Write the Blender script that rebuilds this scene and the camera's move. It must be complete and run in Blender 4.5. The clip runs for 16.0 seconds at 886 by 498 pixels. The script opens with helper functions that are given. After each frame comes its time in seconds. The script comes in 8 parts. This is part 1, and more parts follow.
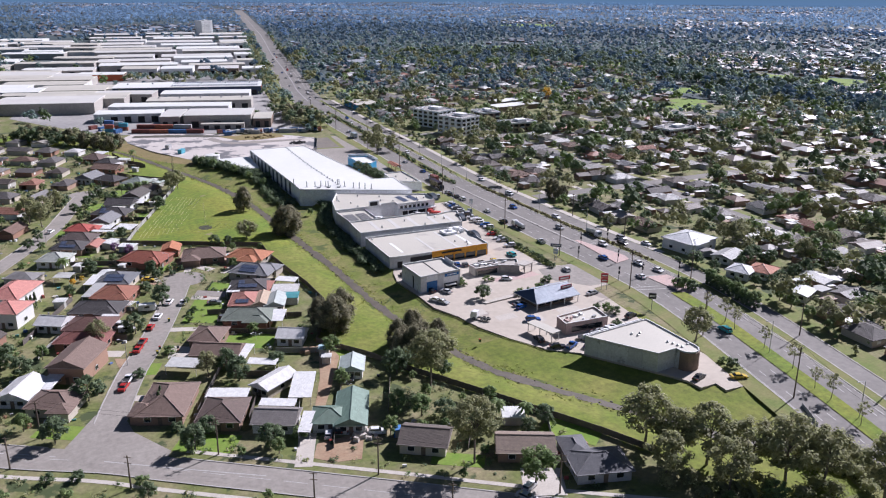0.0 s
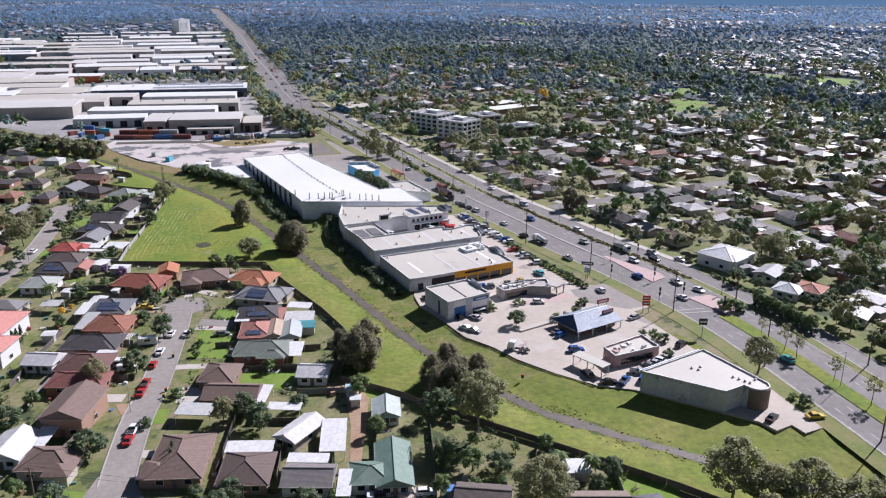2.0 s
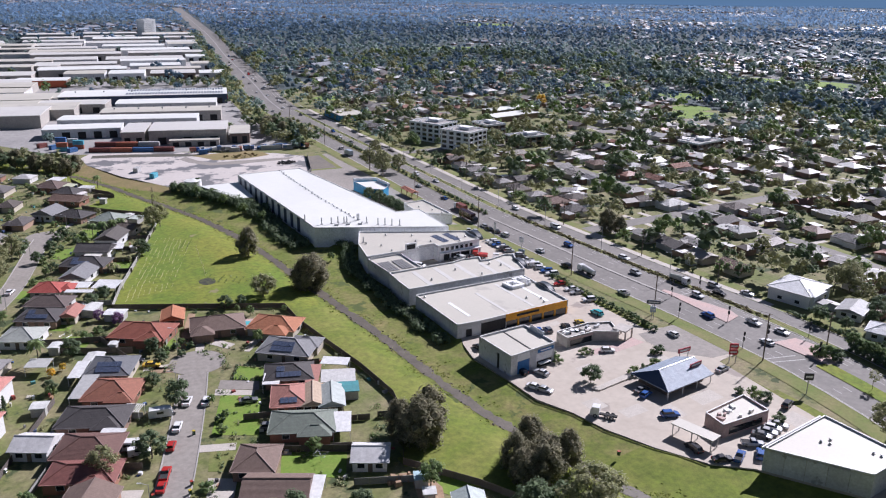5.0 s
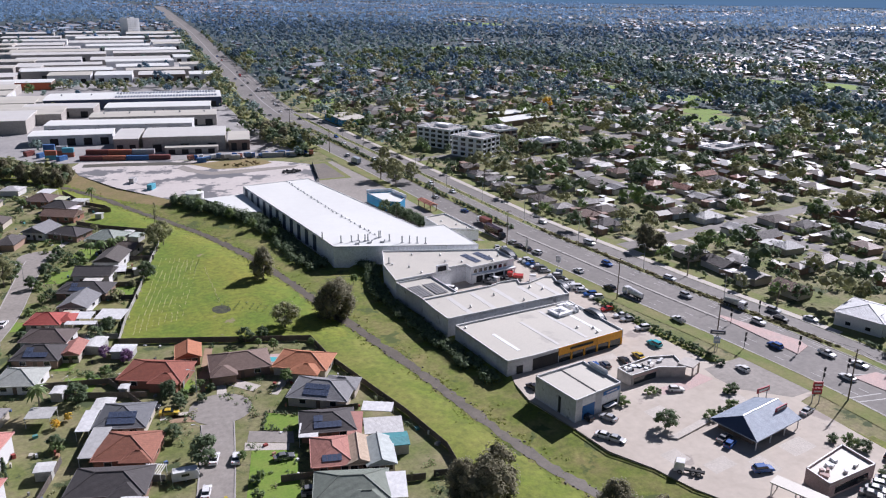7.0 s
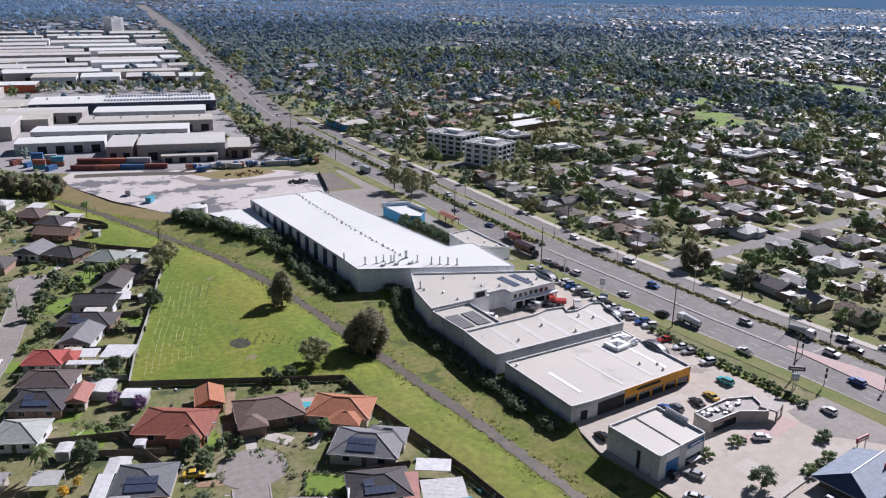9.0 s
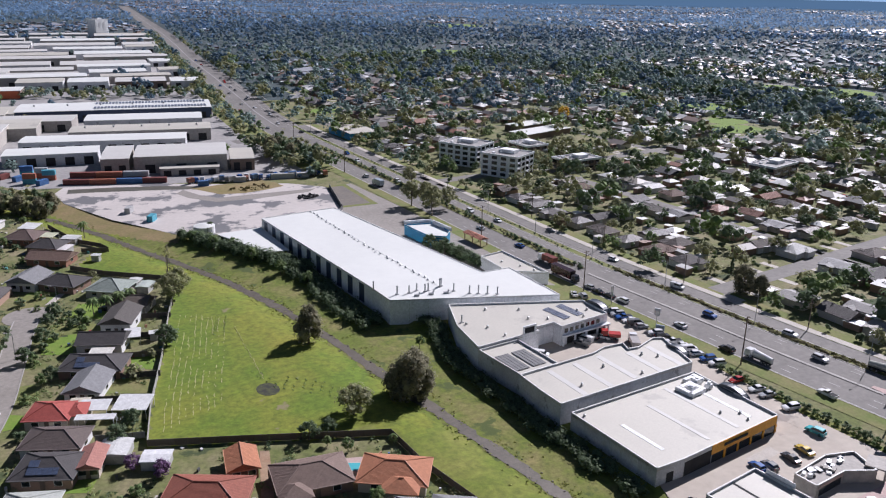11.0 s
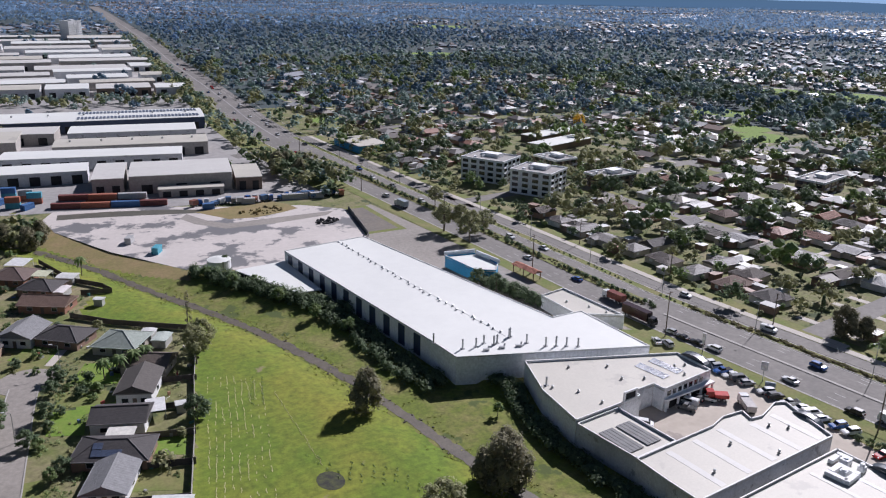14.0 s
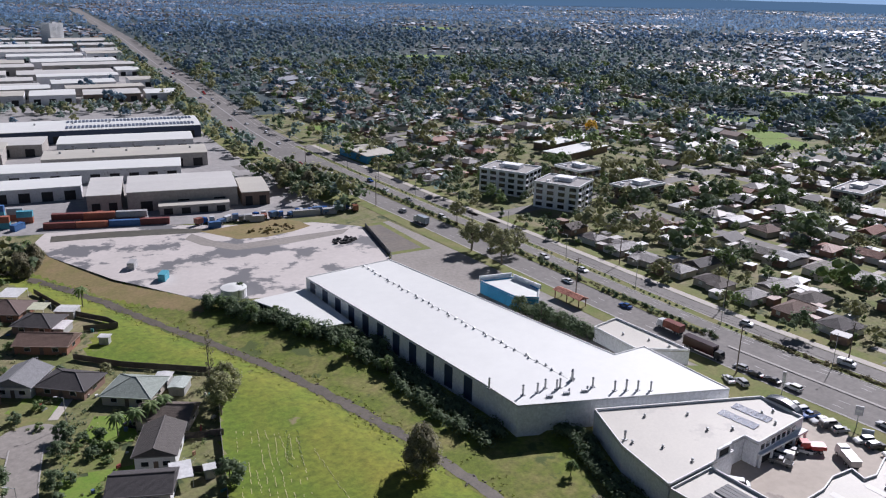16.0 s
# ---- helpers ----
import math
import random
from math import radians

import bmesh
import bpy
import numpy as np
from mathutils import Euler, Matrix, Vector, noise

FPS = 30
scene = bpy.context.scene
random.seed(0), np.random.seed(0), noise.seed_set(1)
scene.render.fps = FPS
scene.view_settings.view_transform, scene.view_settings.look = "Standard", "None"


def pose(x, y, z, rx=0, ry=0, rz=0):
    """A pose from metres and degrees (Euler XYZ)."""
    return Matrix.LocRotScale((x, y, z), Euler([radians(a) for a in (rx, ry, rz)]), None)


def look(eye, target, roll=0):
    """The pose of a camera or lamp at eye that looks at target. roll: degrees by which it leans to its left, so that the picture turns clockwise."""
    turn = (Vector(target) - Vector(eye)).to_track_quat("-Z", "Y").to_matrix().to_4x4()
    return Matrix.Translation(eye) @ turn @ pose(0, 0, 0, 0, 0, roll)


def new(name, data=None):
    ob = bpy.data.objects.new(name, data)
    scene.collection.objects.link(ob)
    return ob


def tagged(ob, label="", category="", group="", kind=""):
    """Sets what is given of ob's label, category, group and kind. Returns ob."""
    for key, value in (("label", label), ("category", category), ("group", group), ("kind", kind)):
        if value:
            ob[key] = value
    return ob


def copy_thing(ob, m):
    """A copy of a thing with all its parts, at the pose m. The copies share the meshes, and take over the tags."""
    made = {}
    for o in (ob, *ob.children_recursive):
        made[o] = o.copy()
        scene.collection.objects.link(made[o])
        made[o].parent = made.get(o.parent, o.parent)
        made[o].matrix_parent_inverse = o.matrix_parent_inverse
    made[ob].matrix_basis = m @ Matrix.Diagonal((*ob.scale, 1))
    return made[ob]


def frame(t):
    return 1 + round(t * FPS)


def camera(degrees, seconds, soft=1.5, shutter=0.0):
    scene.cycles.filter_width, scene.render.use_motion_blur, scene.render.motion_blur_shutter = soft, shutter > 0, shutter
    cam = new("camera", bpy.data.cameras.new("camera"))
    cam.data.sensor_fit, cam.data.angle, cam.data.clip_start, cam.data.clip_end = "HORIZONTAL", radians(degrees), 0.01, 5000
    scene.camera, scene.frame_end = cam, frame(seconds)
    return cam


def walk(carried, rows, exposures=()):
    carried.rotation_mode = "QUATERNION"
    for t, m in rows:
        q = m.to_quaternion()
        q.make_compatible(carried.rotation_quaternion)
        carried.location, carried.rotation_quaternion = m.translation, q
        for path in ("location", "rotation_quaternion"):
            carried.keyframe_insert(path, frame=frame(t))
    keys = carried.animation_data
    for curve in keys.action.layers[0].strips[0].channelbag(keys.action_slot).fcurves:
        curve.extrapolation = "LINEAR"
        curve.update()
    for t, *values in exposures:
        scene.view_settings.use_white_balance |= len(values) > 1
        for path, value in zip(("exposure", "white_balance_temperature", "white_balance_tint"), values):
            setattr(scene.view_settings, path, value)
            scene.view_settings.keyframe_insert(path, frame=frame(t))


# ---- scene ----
cam = camera(57.2, 16.0, 1.15)
METRES, EYE, TILT, LEAN, TURN = 247.5, 102.0, 0.0, 0.0, -24.9
ROWS = [
    (0.0, 0.0, 0.0, 0.0, 0.11, -18.27, -0.32),
    (0.5, -0.0169, 0.0254, -0.0003, -0.29, -18.29, -0.34),
    (1.0, -0.0335, 0.0507, -0.0012, -0.7, -18.3, -0.35),
    (1.5, -0.0501, 0.0761, -0.0017, -1.15, -18.34, -0.38),
    (2.0, -0.0665, 0.1019, -0.0021, -1.62, -18.36, -0.4),
    (2.5, -0.0834, 0.1281, -0.0025, -2.11, -18.37, -0.42),
    (3.0, -0.1005, 0.1547, -0.0022, -2.58, -18.35, -0.47),
    (3.5, -0.1177, 0.1812, -0.0023, -3.07, -18.33, -0.51),
    (4.0, -0.1344, 0.2079, -0.0023, -3.5, -18.34, -0.57),
    (6.5, -0.2147, 0.343, -0.0031, -5.17, -18.4, -0.8),
    (7.0, -0.2301, 0.3698, -0.0037, -5.49, -18.43, -0.82),
    (7.5, -0.2448, 0.3966, -0.0043, -5.79, -18.45, -0.86),
    (8.0, -0.2597, 0.424, -0.0051, -6.1, -18.47, -0.89),
    (8.5, -0.2747, 0.4516, -0.0052, -6.41, -18.48, -0.93),
    (9.0, -0.2893, 0.4793, -0.0057, -6.72, -18.48, -0.95),
    (11.5, -0.3618, 0.6176, -0.0049, -8.24, -18.35, -1.07),
    (12.0, -0.3763, 0.6459, -0.0046, -8.57, -18.33, -1.08),
    (12.5, -0.3904, 0.6742, -0.0046, -8.9, -18.32, -1.07),
    (13.0, -0.4043, 0.7025, -0.0048, -9.23, -18.32, -1.09),
    (13.5, -0.4179, 0.7308, -0.0052, -9.56, -18.33, -1.1),
    (14.0, -0.4313, 0.7592, -0.0055, -9.87, -18.34, -1.13),
    (14.5, -0.4449, 0.7886, -0.0061, -10.19, -18.33, -1.17),
    (15.0, -0.4579, 0.8163, -0.0066, -10.53, -18.31, -1.13),
    (15.5, -0.471, 0.845, -0.0068, -10.85, -18.29, -1.12),
    (16.0, -0.4837, 0.8737, -0.0071, -11.18, -18.25, -1.09),
]
walk(cam, [(t, pose(0, 0, EYE, TILT, LEAN, TURN) @ pose(METRES * x, METRES * y, METRES * z, 90 + pitch, roll, yaw)) for t, x, y, z, yaw, pitch, roll in ROWS],
     exposures=[(0.0, 0.18, 5880, 23), (8.0, 0.03, 5920, 22), (16.0, -0.20, 5940, 20.5)])


import itertools

# ---- world, sun ----
SUN_DIR = Vector((0.68, 0.24, 0.54)).normalized()
world = bpy.data.worlds.new("world")
scene.world = world
world.use_nodes = True
wn = world.node_tree
sky = wn.nodes.new("ShaderNodeTexSky")
sky.sky_type = "NISHITA"
sky.sun_disc = False
sky.sun_elevation = math.asin(SUN_DIR.z)
sky.dust_density = 0.3
sky.sun_rotation = math.atan2(SUN_DIR.x, SUN_DIR.y)
wn.links.new(sky.outputs[0], wn.nodes["Background"].inputs[0])
wn.nodes["Background"].inputs[1].default_value = 0.036
sun = new("sun", bpy.data.lights.new("sun", "SUN"))
sun.data.energy, sun.data.angle, sun.data.color = 6.4, radians(0.5), (1.0, 0.97, 0.92)
sun.matrix_world = look((0, 0, 300), Vector((0, 0, 300)) - SUN_DIR)


# ---- materials ----
def surf(name, col, col2=None, scale=0.3, rough=0.8, metal=0.0, fine=None, bump=0.0, bscale=4.0,
         stripes=None, tint=False, island=0.0, rand=0.0, mix=0.5, stain=None, coord="Object", amp=0.2):
    """A procedural surface: two-scale colour variation, optional ribs, object tint, random brightness, stains."""
    m = bpy.data.materials.new(name)
    m.use_nodes = True
    nt = m.node_tree
    N, L = nt.nodes, nt.links
    bsdf = N["Principled BSDF"]
    bsdf.inputs["Roughness"].default_value = rough
    bsdf.inputs["Metallic"].default_value = metal
    tc = N.new("ShaderNodeTexCoord")
    vec = None if coord == "World" else tc.outputs[coord]
    if coord == "World":
        vec = N.new("ShaderNodeNewGeometry").outputs["Position"]

    def noise_tex(sc, detail=4.0, rgh=0.6):
        n = N.new("ShaderNodeTexNoise")
        n.inputs["Scale"].default_value, n.inputs["Detail"].default_value = sc, detail
        n.inputs["Roughness"].default_value = rgh
        L.new(vec, n.inputs["Vector"])
        return n.outputs["Fac"]

    def ramp(fac, a, b):
        r = N.new("ShaderNodeMapRange")
        r.inputs["From Min"].default_value, r.inputs["From Max"].default_value = a, b
        L.new(fac, r.inputs["Value"])
        return r.outputs["Result"]

    def blend(kind, fac, a, b):
        x = N.new("ShaderNodeMix")
        x.data_type, x.blend_type = "RGBA", kind
        for sock, val in ((x.inputs[0], fac), (x.inputs[6], a), (x.inputs[7], b)):
            if isinstance(val, (int, float)):
                sock.default_value = val
            elif isinstance(val, tuple):
                sock.default_value = (*val[:3], 1)
            else:
                L.new(val, sock)
        return x.outputs[2]

    base = tuple(col)
    if tint:
        base = N.new("ShaderNodeObjectInfo").outputs["Color"]
    if col2 is not None:
        base = blend("MIX", ramp(noise_tex(scale), mix - 0.17, mix + 0.17), base, tuple(col2))
    f2 = noise_tex(fine or scale * 9, 3.0, 0.7)
    grain = ramp(f2, 0.25, 0.75)
    shade = N.new("ShaderNodeMapRange")
    shade.inputs["To Min"].default_value, shade.inputs["To Max"].default_value = 1 - amp, 1 + amp
    L.new(grain, shade.inputs["Value"])
    base = blend("MULTIPLY", 1.0, base, shade.outputs["Result"])
    if stain:
        scol, ssc, thr = stain
        base = blend("MIX", ramp(noise_tex(ssc, 8.0, 0.62), thr, thr + 0.035), base, tuple(scol))
    if island or rand:
        src = N.new("ShaderNodeNewGeometry").outputs["Random Per Island"] if island else N.new("ShaderNodeObjectInfo").outputs["Random"]
        r = N.new("ShaderNodeMapRange")
        amt = island or rand
        r.inputs["To Min"].default_value, r.inputs["To Max"].default_value = 1 - amt, 1 + amt
        L.new(src, r.inputs["Value"])
        base = blend("MULTIPLY", 1.0, base, r.outputs["Result"])
    height = f2
    if stripes:
        axis, sc, strength = stripes
        w = N.new("ShaderNodeTexWave")
        w.wave_type, w.bands_direction = "BANDS", axis
        w.inputs["Scale"].default_value = sc
        w.inputs["Distortion"].default_value = 0.0
        L.new(vec, w.inputs["Vector"])
        s = N.new("ShaderNodeMapRange")
        s.inputs["To Min"].default_value, s.inputs["To Max"].default_value = 1 - strength, 1.0
        L.new(w.outputs["Fac"], s.inputs["Value"])
        base = blend("MULTIPLY", 1.0, base, s.outputs["Result"])
        height = w.outputs["Fac"]
    L.new(base, bsdf.inputs["Base Color"])
    if bump or stripes:
        b = N.new("ShaderNodeBump")
        b.inputs["Strength"].default_value, b.inputs["Distance"].default_value = bump or 0.3, 0.06
        if stripes or not bump:
            L.new(height, b.inputs["Height"])
        else:
            L.new(noise_tex(bscale, 3.0), b.inputs["Height"])
        L.new(b.outputs["Normal"], bsdf.inputs["Normal"])
    return m


def palette(name, cols, rough=0.8, spread=0.15, metal=0.0):
    """A surface whose joined pieces each take one of several colours."""
    m = bpy.data.materials.new(name)
    m.use_nodes = True
    N, L = m.node_tree.nodes, m.node_tree.links
    bsdf = N["Principled BSDF"]
    bsdf.inputs["Roughness"].default_value = rough
    bsdf.inputs["Metallic"].default_value = metal
    geo = N.new("ShaderNodeNewGeometry")
    r = N.new("ShaderNodeValToRGB")
    r.color_ramp.interpolation = "CONSTANT"
    while len(r.color_ramp.elements) < len(cols):
        r.color_ramp.elements.new(0.5)
    for i, (e, c) in enumerate(zip(r.color_ramp.elements, cols)):
        e.position, e.color = i / len(cols), (*c, 1)
    L.new(geo.outputs["Random Per Island"], r.inputs["Fac"])
    n = N.new("ShaderNodeTexNoise")
    n.inputs["Scale"].default_value = 0.9
    L.new(geo.outputs["Position"], n.inputs["Vector"])
    s = N.new("ShaderNodeMapRange")
    s.inputs["To Min"].default_value, s.inputs["To Max"].default_value = 1 - 2 * spread, 1 + 2 * spread
    L.new(n.outputs["Fac"], s.inputs["Value"])
    x = N.new("ShaderNodeMix")
    x.data_type, x.blend_type = "RGBA", "MULTIPLY"
    x.inputs[0].default_value = 1.0
    L.new(r.outputs["Color"], x.inputs[6])
    L.new(s.outputs["Result"], x.inputs[7])
    L.new(x.outputs[2], bsdf.inputs["Base Color"])
    return m


def translucent(m, share=0.5):
    """Lets light through thin leaves."""
    N, L = m.node_tree.nodes, m.node_tree.links
    bsdf, out = N["Principled BSDF"], N["Material Output"]
    tr, mix = N.new("ShaderNodeBsdfTranslucent"), N.new("ShaderNodeMixShader")
    L.new(bsdf.inputs["Base Color"].links[0].from_socket, tr.inputs["Color"])
    mix.inputs["Fac"].default_value = share
    L.new(bsdf.outputs["BSDF"], mix.inputs[1])
    L.new(tr.outputs["BSDF"], mix.inputs[2])
    L.new(mix.outputs["Shader"], out.inputs["Surface"])
    return m


def leafy(name, c1, c2, scale=0.35):
    c1, c2 = tuple(c * 1.8 for c in c1), tuple(c * 1.8 for c in c2)
    return translucent(surf(name, c1, c2, scale=scale, rough=0.75, island=0.35, coord="World"))


M = dict(
    tuft=translucent(surf("rough_grass_tufts", (0.25, 0.32, 0.05), (0.36, 0.34, 0.12), 0.08, 0.9, island=0.3, coord="World")),
    weed=translucent(surf("dull_weeds", (0.15, 0.155, 0.06), (0.24, 0.20, 0.11), 0.15, 0.9, island=0.3, coord="World")),
    scorch=surf("scorched_grass", (0.035, 0.035, 0.028), (0.09, 0.10, 0.035), 0.5, 0.95, fine=2.5, coord="World", mix=0.55),
    grass=surf("park_grass", (0.116, 0.176, 0.013), (0.228, 0.218, 0.028), 0.038, 0.95, bump=0.8, bscale=2.5, amp=0.42, fine=0.55, coord="World", mix=0.56,
               stain=((0.23, 0.20, 0.10), 0.06, 0.64)),
    yard=surf("yard_ground", (0.124, 0.147, 0.038), (0.255, 0.212, 0.125), 0.09, 0.95, bump=0.5, fine=0.8, amp=0.35, coord="World", mix=0.54,
              stain=((0.055, 0.075, 0.026), 0.08, 0.58)),
    verge=surf("verge_grass", (0.13, 0.17, 0.035), (0.21, 0.19, 0.075), 0.12, 0.95, bump=0.5, fine=1.1, coord="World"),
    lawn=surf("lawn", (0.13, 0.23, 0.022), (0.18, 0.24, 0.04), 0.25, 0.95, bump=0.5, fine=1.5, coord="World"),
    dryearth=surf("bare_earth", (0.30, 0.19, 0.12), (0.36, 0.26, 0.17), 0.3, 0.95, bump=0.5, fine=1.4, coord="World"),
    straw=surf("cut_straw", (0.34, 0.35, 0.13), (0.46, 0.43, 0.22), 0.3, 0.95, fine=2.0, coord="World"),
    drygrass=surf("dry_bank_grass", (0.26, 0.19, 0.09), (0.20, 0.17, 0.06), 0.15, 0.95, bump=0.6, fine=0.9, coord="World"),
    asphalt=surf("asphalt", (0.25, 0.227, 0.202), (0.29, 0.264, 0.236), 0.08, 0.85, bump=0.2, fine=0.7, coord="World"),
    road=surf("main_road_asphalt", (0.160, 0.149, 0.137), (0.205, 0.190, 0.175), 0.05, 0.85, bump=0.2, fine=0.5, coord="World"),
    concrete=surf("carpark_concrete", (0.415, 0.36, 0.30), (0.48, 0.425, 0.36), 0.05, 0.85, bump=0.15, fine=0.4, amp=0.08, coord="World",
                  stain=((0.30, 0.26, 0.23), 0.045, 0.6)),
    yardslab=surf("wet_yard_concrete", (0.58, 0.53, 0.495), (0.52, 0.475, 0.44), 0.05, 0.6, fine=0.5, amp=0.08, coord="World",
                  stain=((0.165, 0.162, 0.165), 0.042, 0.508)),
    dryasphalt=surf("weathered_lot", (0.15, 0.135, 0.12), (0.19, 0.165, 0.135), 0.1, 0.9, fine=0.6, coord="World"),
    apron=surf("industrial_asphalt", (0.26, 0.25, 0.245), (0.34, 0.325, 0.31), 0.03, 0.85, fine=0.3, coord="World"),
    dark_wet=surf("wet_ground", (0.10, 0.095, 0.075), (0.15, 0.14, 0.11), 0.2, 0.4, coord="World"),
    kerb=surf("kerb_concrete", (0.42, 0.40, 0.37), (0.35, 0.33, 0.31), 0.4, 0.85, coord="World"),
    path=surf("path_concrete", (0.44, 0.40, 0.35), (0.50, 0.46, 0.41), 0.3, 0.85, coord="World"),
    pink=surf("pink_paving", (0.50, 0.35, 0.315), (0.43, 0.335, 0.31), 0.3, 0.85, coord="World"),
    paint=surf("road_paint", (0.46, 0.45, 0.43), (0.34, 0.33, 0.32), 0.8, 0.7, coord="World"),
    channel=surf("creek_bed", (0.085, 0.072, 0.054), (0.130, 0.110, 0.084), 0.35, 0.6, bump=0.4, fine=1.6, coord="World"),
    whiteroof=surf("white_metal_roof", (0.76, 0.765, 0.725), (0.72, 0.725, 0.69), 0.03, 0.5, amp=0.03, bump=0.05, stripes=("X", 1.2, 0.04), coord="World"),
    greyroof=surf("pale_metal_roof", (0.545, 0.515, 0.445), (0.49, 0.465, 0.405), 0.04, 0.6, amp=0.05, fine=1.5, bump=0.05, stripes=("X", 1.4, 0.05), coord="World",
                  stain=((0.44, 0.415, 0.365), 0.06, 0.60)),
    beigeroof=surf("cream_metal_roof", (0.60, 0.585, 0.55), (0.55, 0.535, 0.505), 0.05, 0.6, amp=0.05, bump=0.05, stripes=("Y", 1.4, 0.05), coord="World"),
    panelgrey=surf("grey_concrete_wall", (0.60, 0.61, 0.625), (0.50, 0.51, 0.52), 0.2, 0.85, rand=0.07, coord="World",
                   stain=((0.33, 0.33, 0.33), 0.35, 0.62)),
    panelpale=surf("pale_concrete_wall", (0.80, 0.815, 0.835), (0.70, 0.715, 0.735), 0.15, 0.8, rand=0.05, coord="World",
                   stain=((0.52, 0.53, 0.54), 0.3, 0.64)),
    panelwhite=surf("white_painted_wall", (0.82, 0.825, 0.83), (0.76, 0.765, 0.77), 0.2, 0.7, rand=0.04, coord="World"),
    hotelwhite=surf("bright_white_facade", (0.86, 0.87, 0.88), (0.82, 0.83, 0.84), 0.2, 0.6, coord="World"),
    panelbeige=surf("beige_wall", (0.42, 0.39, 0.355), (0.37, 0.345, 0.315), 0.1, 0.8, rand=0.06, coord="World"),
    panelbrown=surf("brown_brick_wall", (0.24, 0.17, 0.13), (0.19, 0.14, 0.11), 0.2, 0.85, coord="World"),
    panelblue=surf("blue_painted_wall", (0.02, 0.16, 0.42), (0.02, 0.13, 0.36), 0.2, 0.5, coord="World"),
    brightblue=surf("bright_blue_wall", (0.03, 0.30, 0.55), (0.03, 0.26, 0.48), 0.2, 0.5, coord="World"),
    darkdoor=surf("dark_blue_door", (0.02, 0.04, 0.09), (0.03, 0.05, 0.10), 0.3, 0.5, coord="World"),
    yellow=surf("orange_yellow_panel", (0.75, 0.35, 0.015), (0.66, 0.29, 0.012), 0.2, 0.5, coord="World"),
    # Dark metal, also used for panels painted as shade in bays.
    dark=surf("dark_shadowed_metal", (0.022, 0.022, 0.025), (0.035, 0.035, 0.035), 0.5, 0.9, coord="World"),
    brick=surf("brick_wall", (0.30, 0.17, 0.12), None, 0.6, 0.85, tint=True, bump=0.2),
    rooftile=surf("roof_tiles", (0.2, 0.1, 0.07), None, 0.35, 0.8, tint=True, stripes=("Z", 4.0, 0.22), bump=0.5, fine=1.2),
    roofmetal=surf("roof_sheets", (0.5, 0.5, 0.5), None, 0.3, 0.6, tint=True, stripes=("X", 1.6, 0.10), bump=0.4, fine=0.8),
    trim=surf("white_trim", (0.72, 0.72, 0.70), (0.62, 0.62, 0.60), 0.5, 0.6),
    steel=surf("galvanised_steel", (0.45, 0.46, 0.47), (0.38, 0.39, 0.40), 0.8, 0.45, metal=0.6),
    # Cell colour is lighter and bluer, with some reflected sky put into it.
    solar=surf("solar_cells", (0.08, 0.10, 0.16), (0.10, 0.13, 0.20), 1.0, 0.38, stripes=("Y", 3.0, 0.25)),
    meshroof=surf("dark_mesh", (0.13, 0.13, 0.135), (0.17, 0.17, 0.17), 0.5, 0.7),
    wood=surf("timber_pole", (0.17, 0.13, 0.10), (0.12, 0.095, 0.075), 1.0, 0.9),
    fence=surf("fence_board", (0.13, 0.11, 0.095), None, 0.6, 0.85, tint=True, stripes=("X", 4.0, 0.25), rand=0.15),
    bark=surf("bark", (0.23, 0.19, 0.155), (0.14, 0.115, 0.095), 1.2, 0.9, bump=0.5),
    paint_car=surf("car_paint", (0.5, 0.5, 0.5), None, 0.5, 0.25, tint=True, fine=0.4),
    tyre=surf("tyre_rubber", (0.02, 0.02, 0.02), (0.03, 0.03, 0.03), 3.0, 0.8),
    chrome=surf("wheel_rim", (0.5, 0.5, 0.52), (0.4, 0.4, 0.42), 3.0, 0.35, metal=0.8),
    lamp=surf("lamp_lens", (0.6, 0.6, 0.58), (0.5, 0.5, 0.5), 3.0, 0.2),
    tint=surf("painted_surface", (0.5, 0.5, 0.5), None, 0.4, 0.55, tint=True, fine=1.5),
    leafgum=leafy("gum_leaves", (0.150, 0.162, 0.080), (0.210, 0.205, 0.108)),
    leafdark=leafy("casuarina_needles", (0.120, 0.118, 0.068), (0.165, 0.150, 0.095)),
    leafgreen=leafy("broad_leaves", (0.090, 0.140, 0.052), (0.140, 0.175, 0.068)),
    leafdeep=leafy("deep_green_leaves", (0.066, 0.098, 0.052), (0.100, 0.130, 0.066)),
    # Suburb leaves are shifted towards blue: light haze painted into the colour.
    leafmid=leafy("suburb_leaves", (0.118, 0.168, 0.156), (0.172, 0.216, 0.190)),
    leafyellow=leafy("yellow_leaves", (0.45, 0.30, 0.03), (0.33, 0.25, 0.04)),
    # Paler and bluer with distance: haze is put into these leaf colours.
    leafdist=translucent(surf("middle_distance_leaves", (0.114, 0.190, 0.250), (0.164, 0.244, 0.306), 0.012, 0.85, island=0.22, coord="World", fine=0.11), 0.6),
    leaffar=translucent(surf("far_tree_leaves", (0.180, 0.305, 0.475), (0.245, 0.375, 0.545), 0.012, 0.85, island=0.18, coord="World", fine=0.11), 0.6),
    fresh=surf("fresh_green_grass", (0.128, 0.168, 0.016), (0.212, 0.208, 0.045), 0.06, 0.95, bump=0.8, bscale=2.5, amp=0.36, fine=0.55, coord="World", mix=0.56),
    bank=surf("rough_bank_grass", (0.122, 0.156, 0.018), (0.225, 0.192, 0.07), 0.13, 0.95, bump=0.8, bscale=2.0, amp=0.4, fine=0.7, coord="World", mix=0.58,
              stain=((0.075, 0.10, 0.022), 0.09, 0.57)),
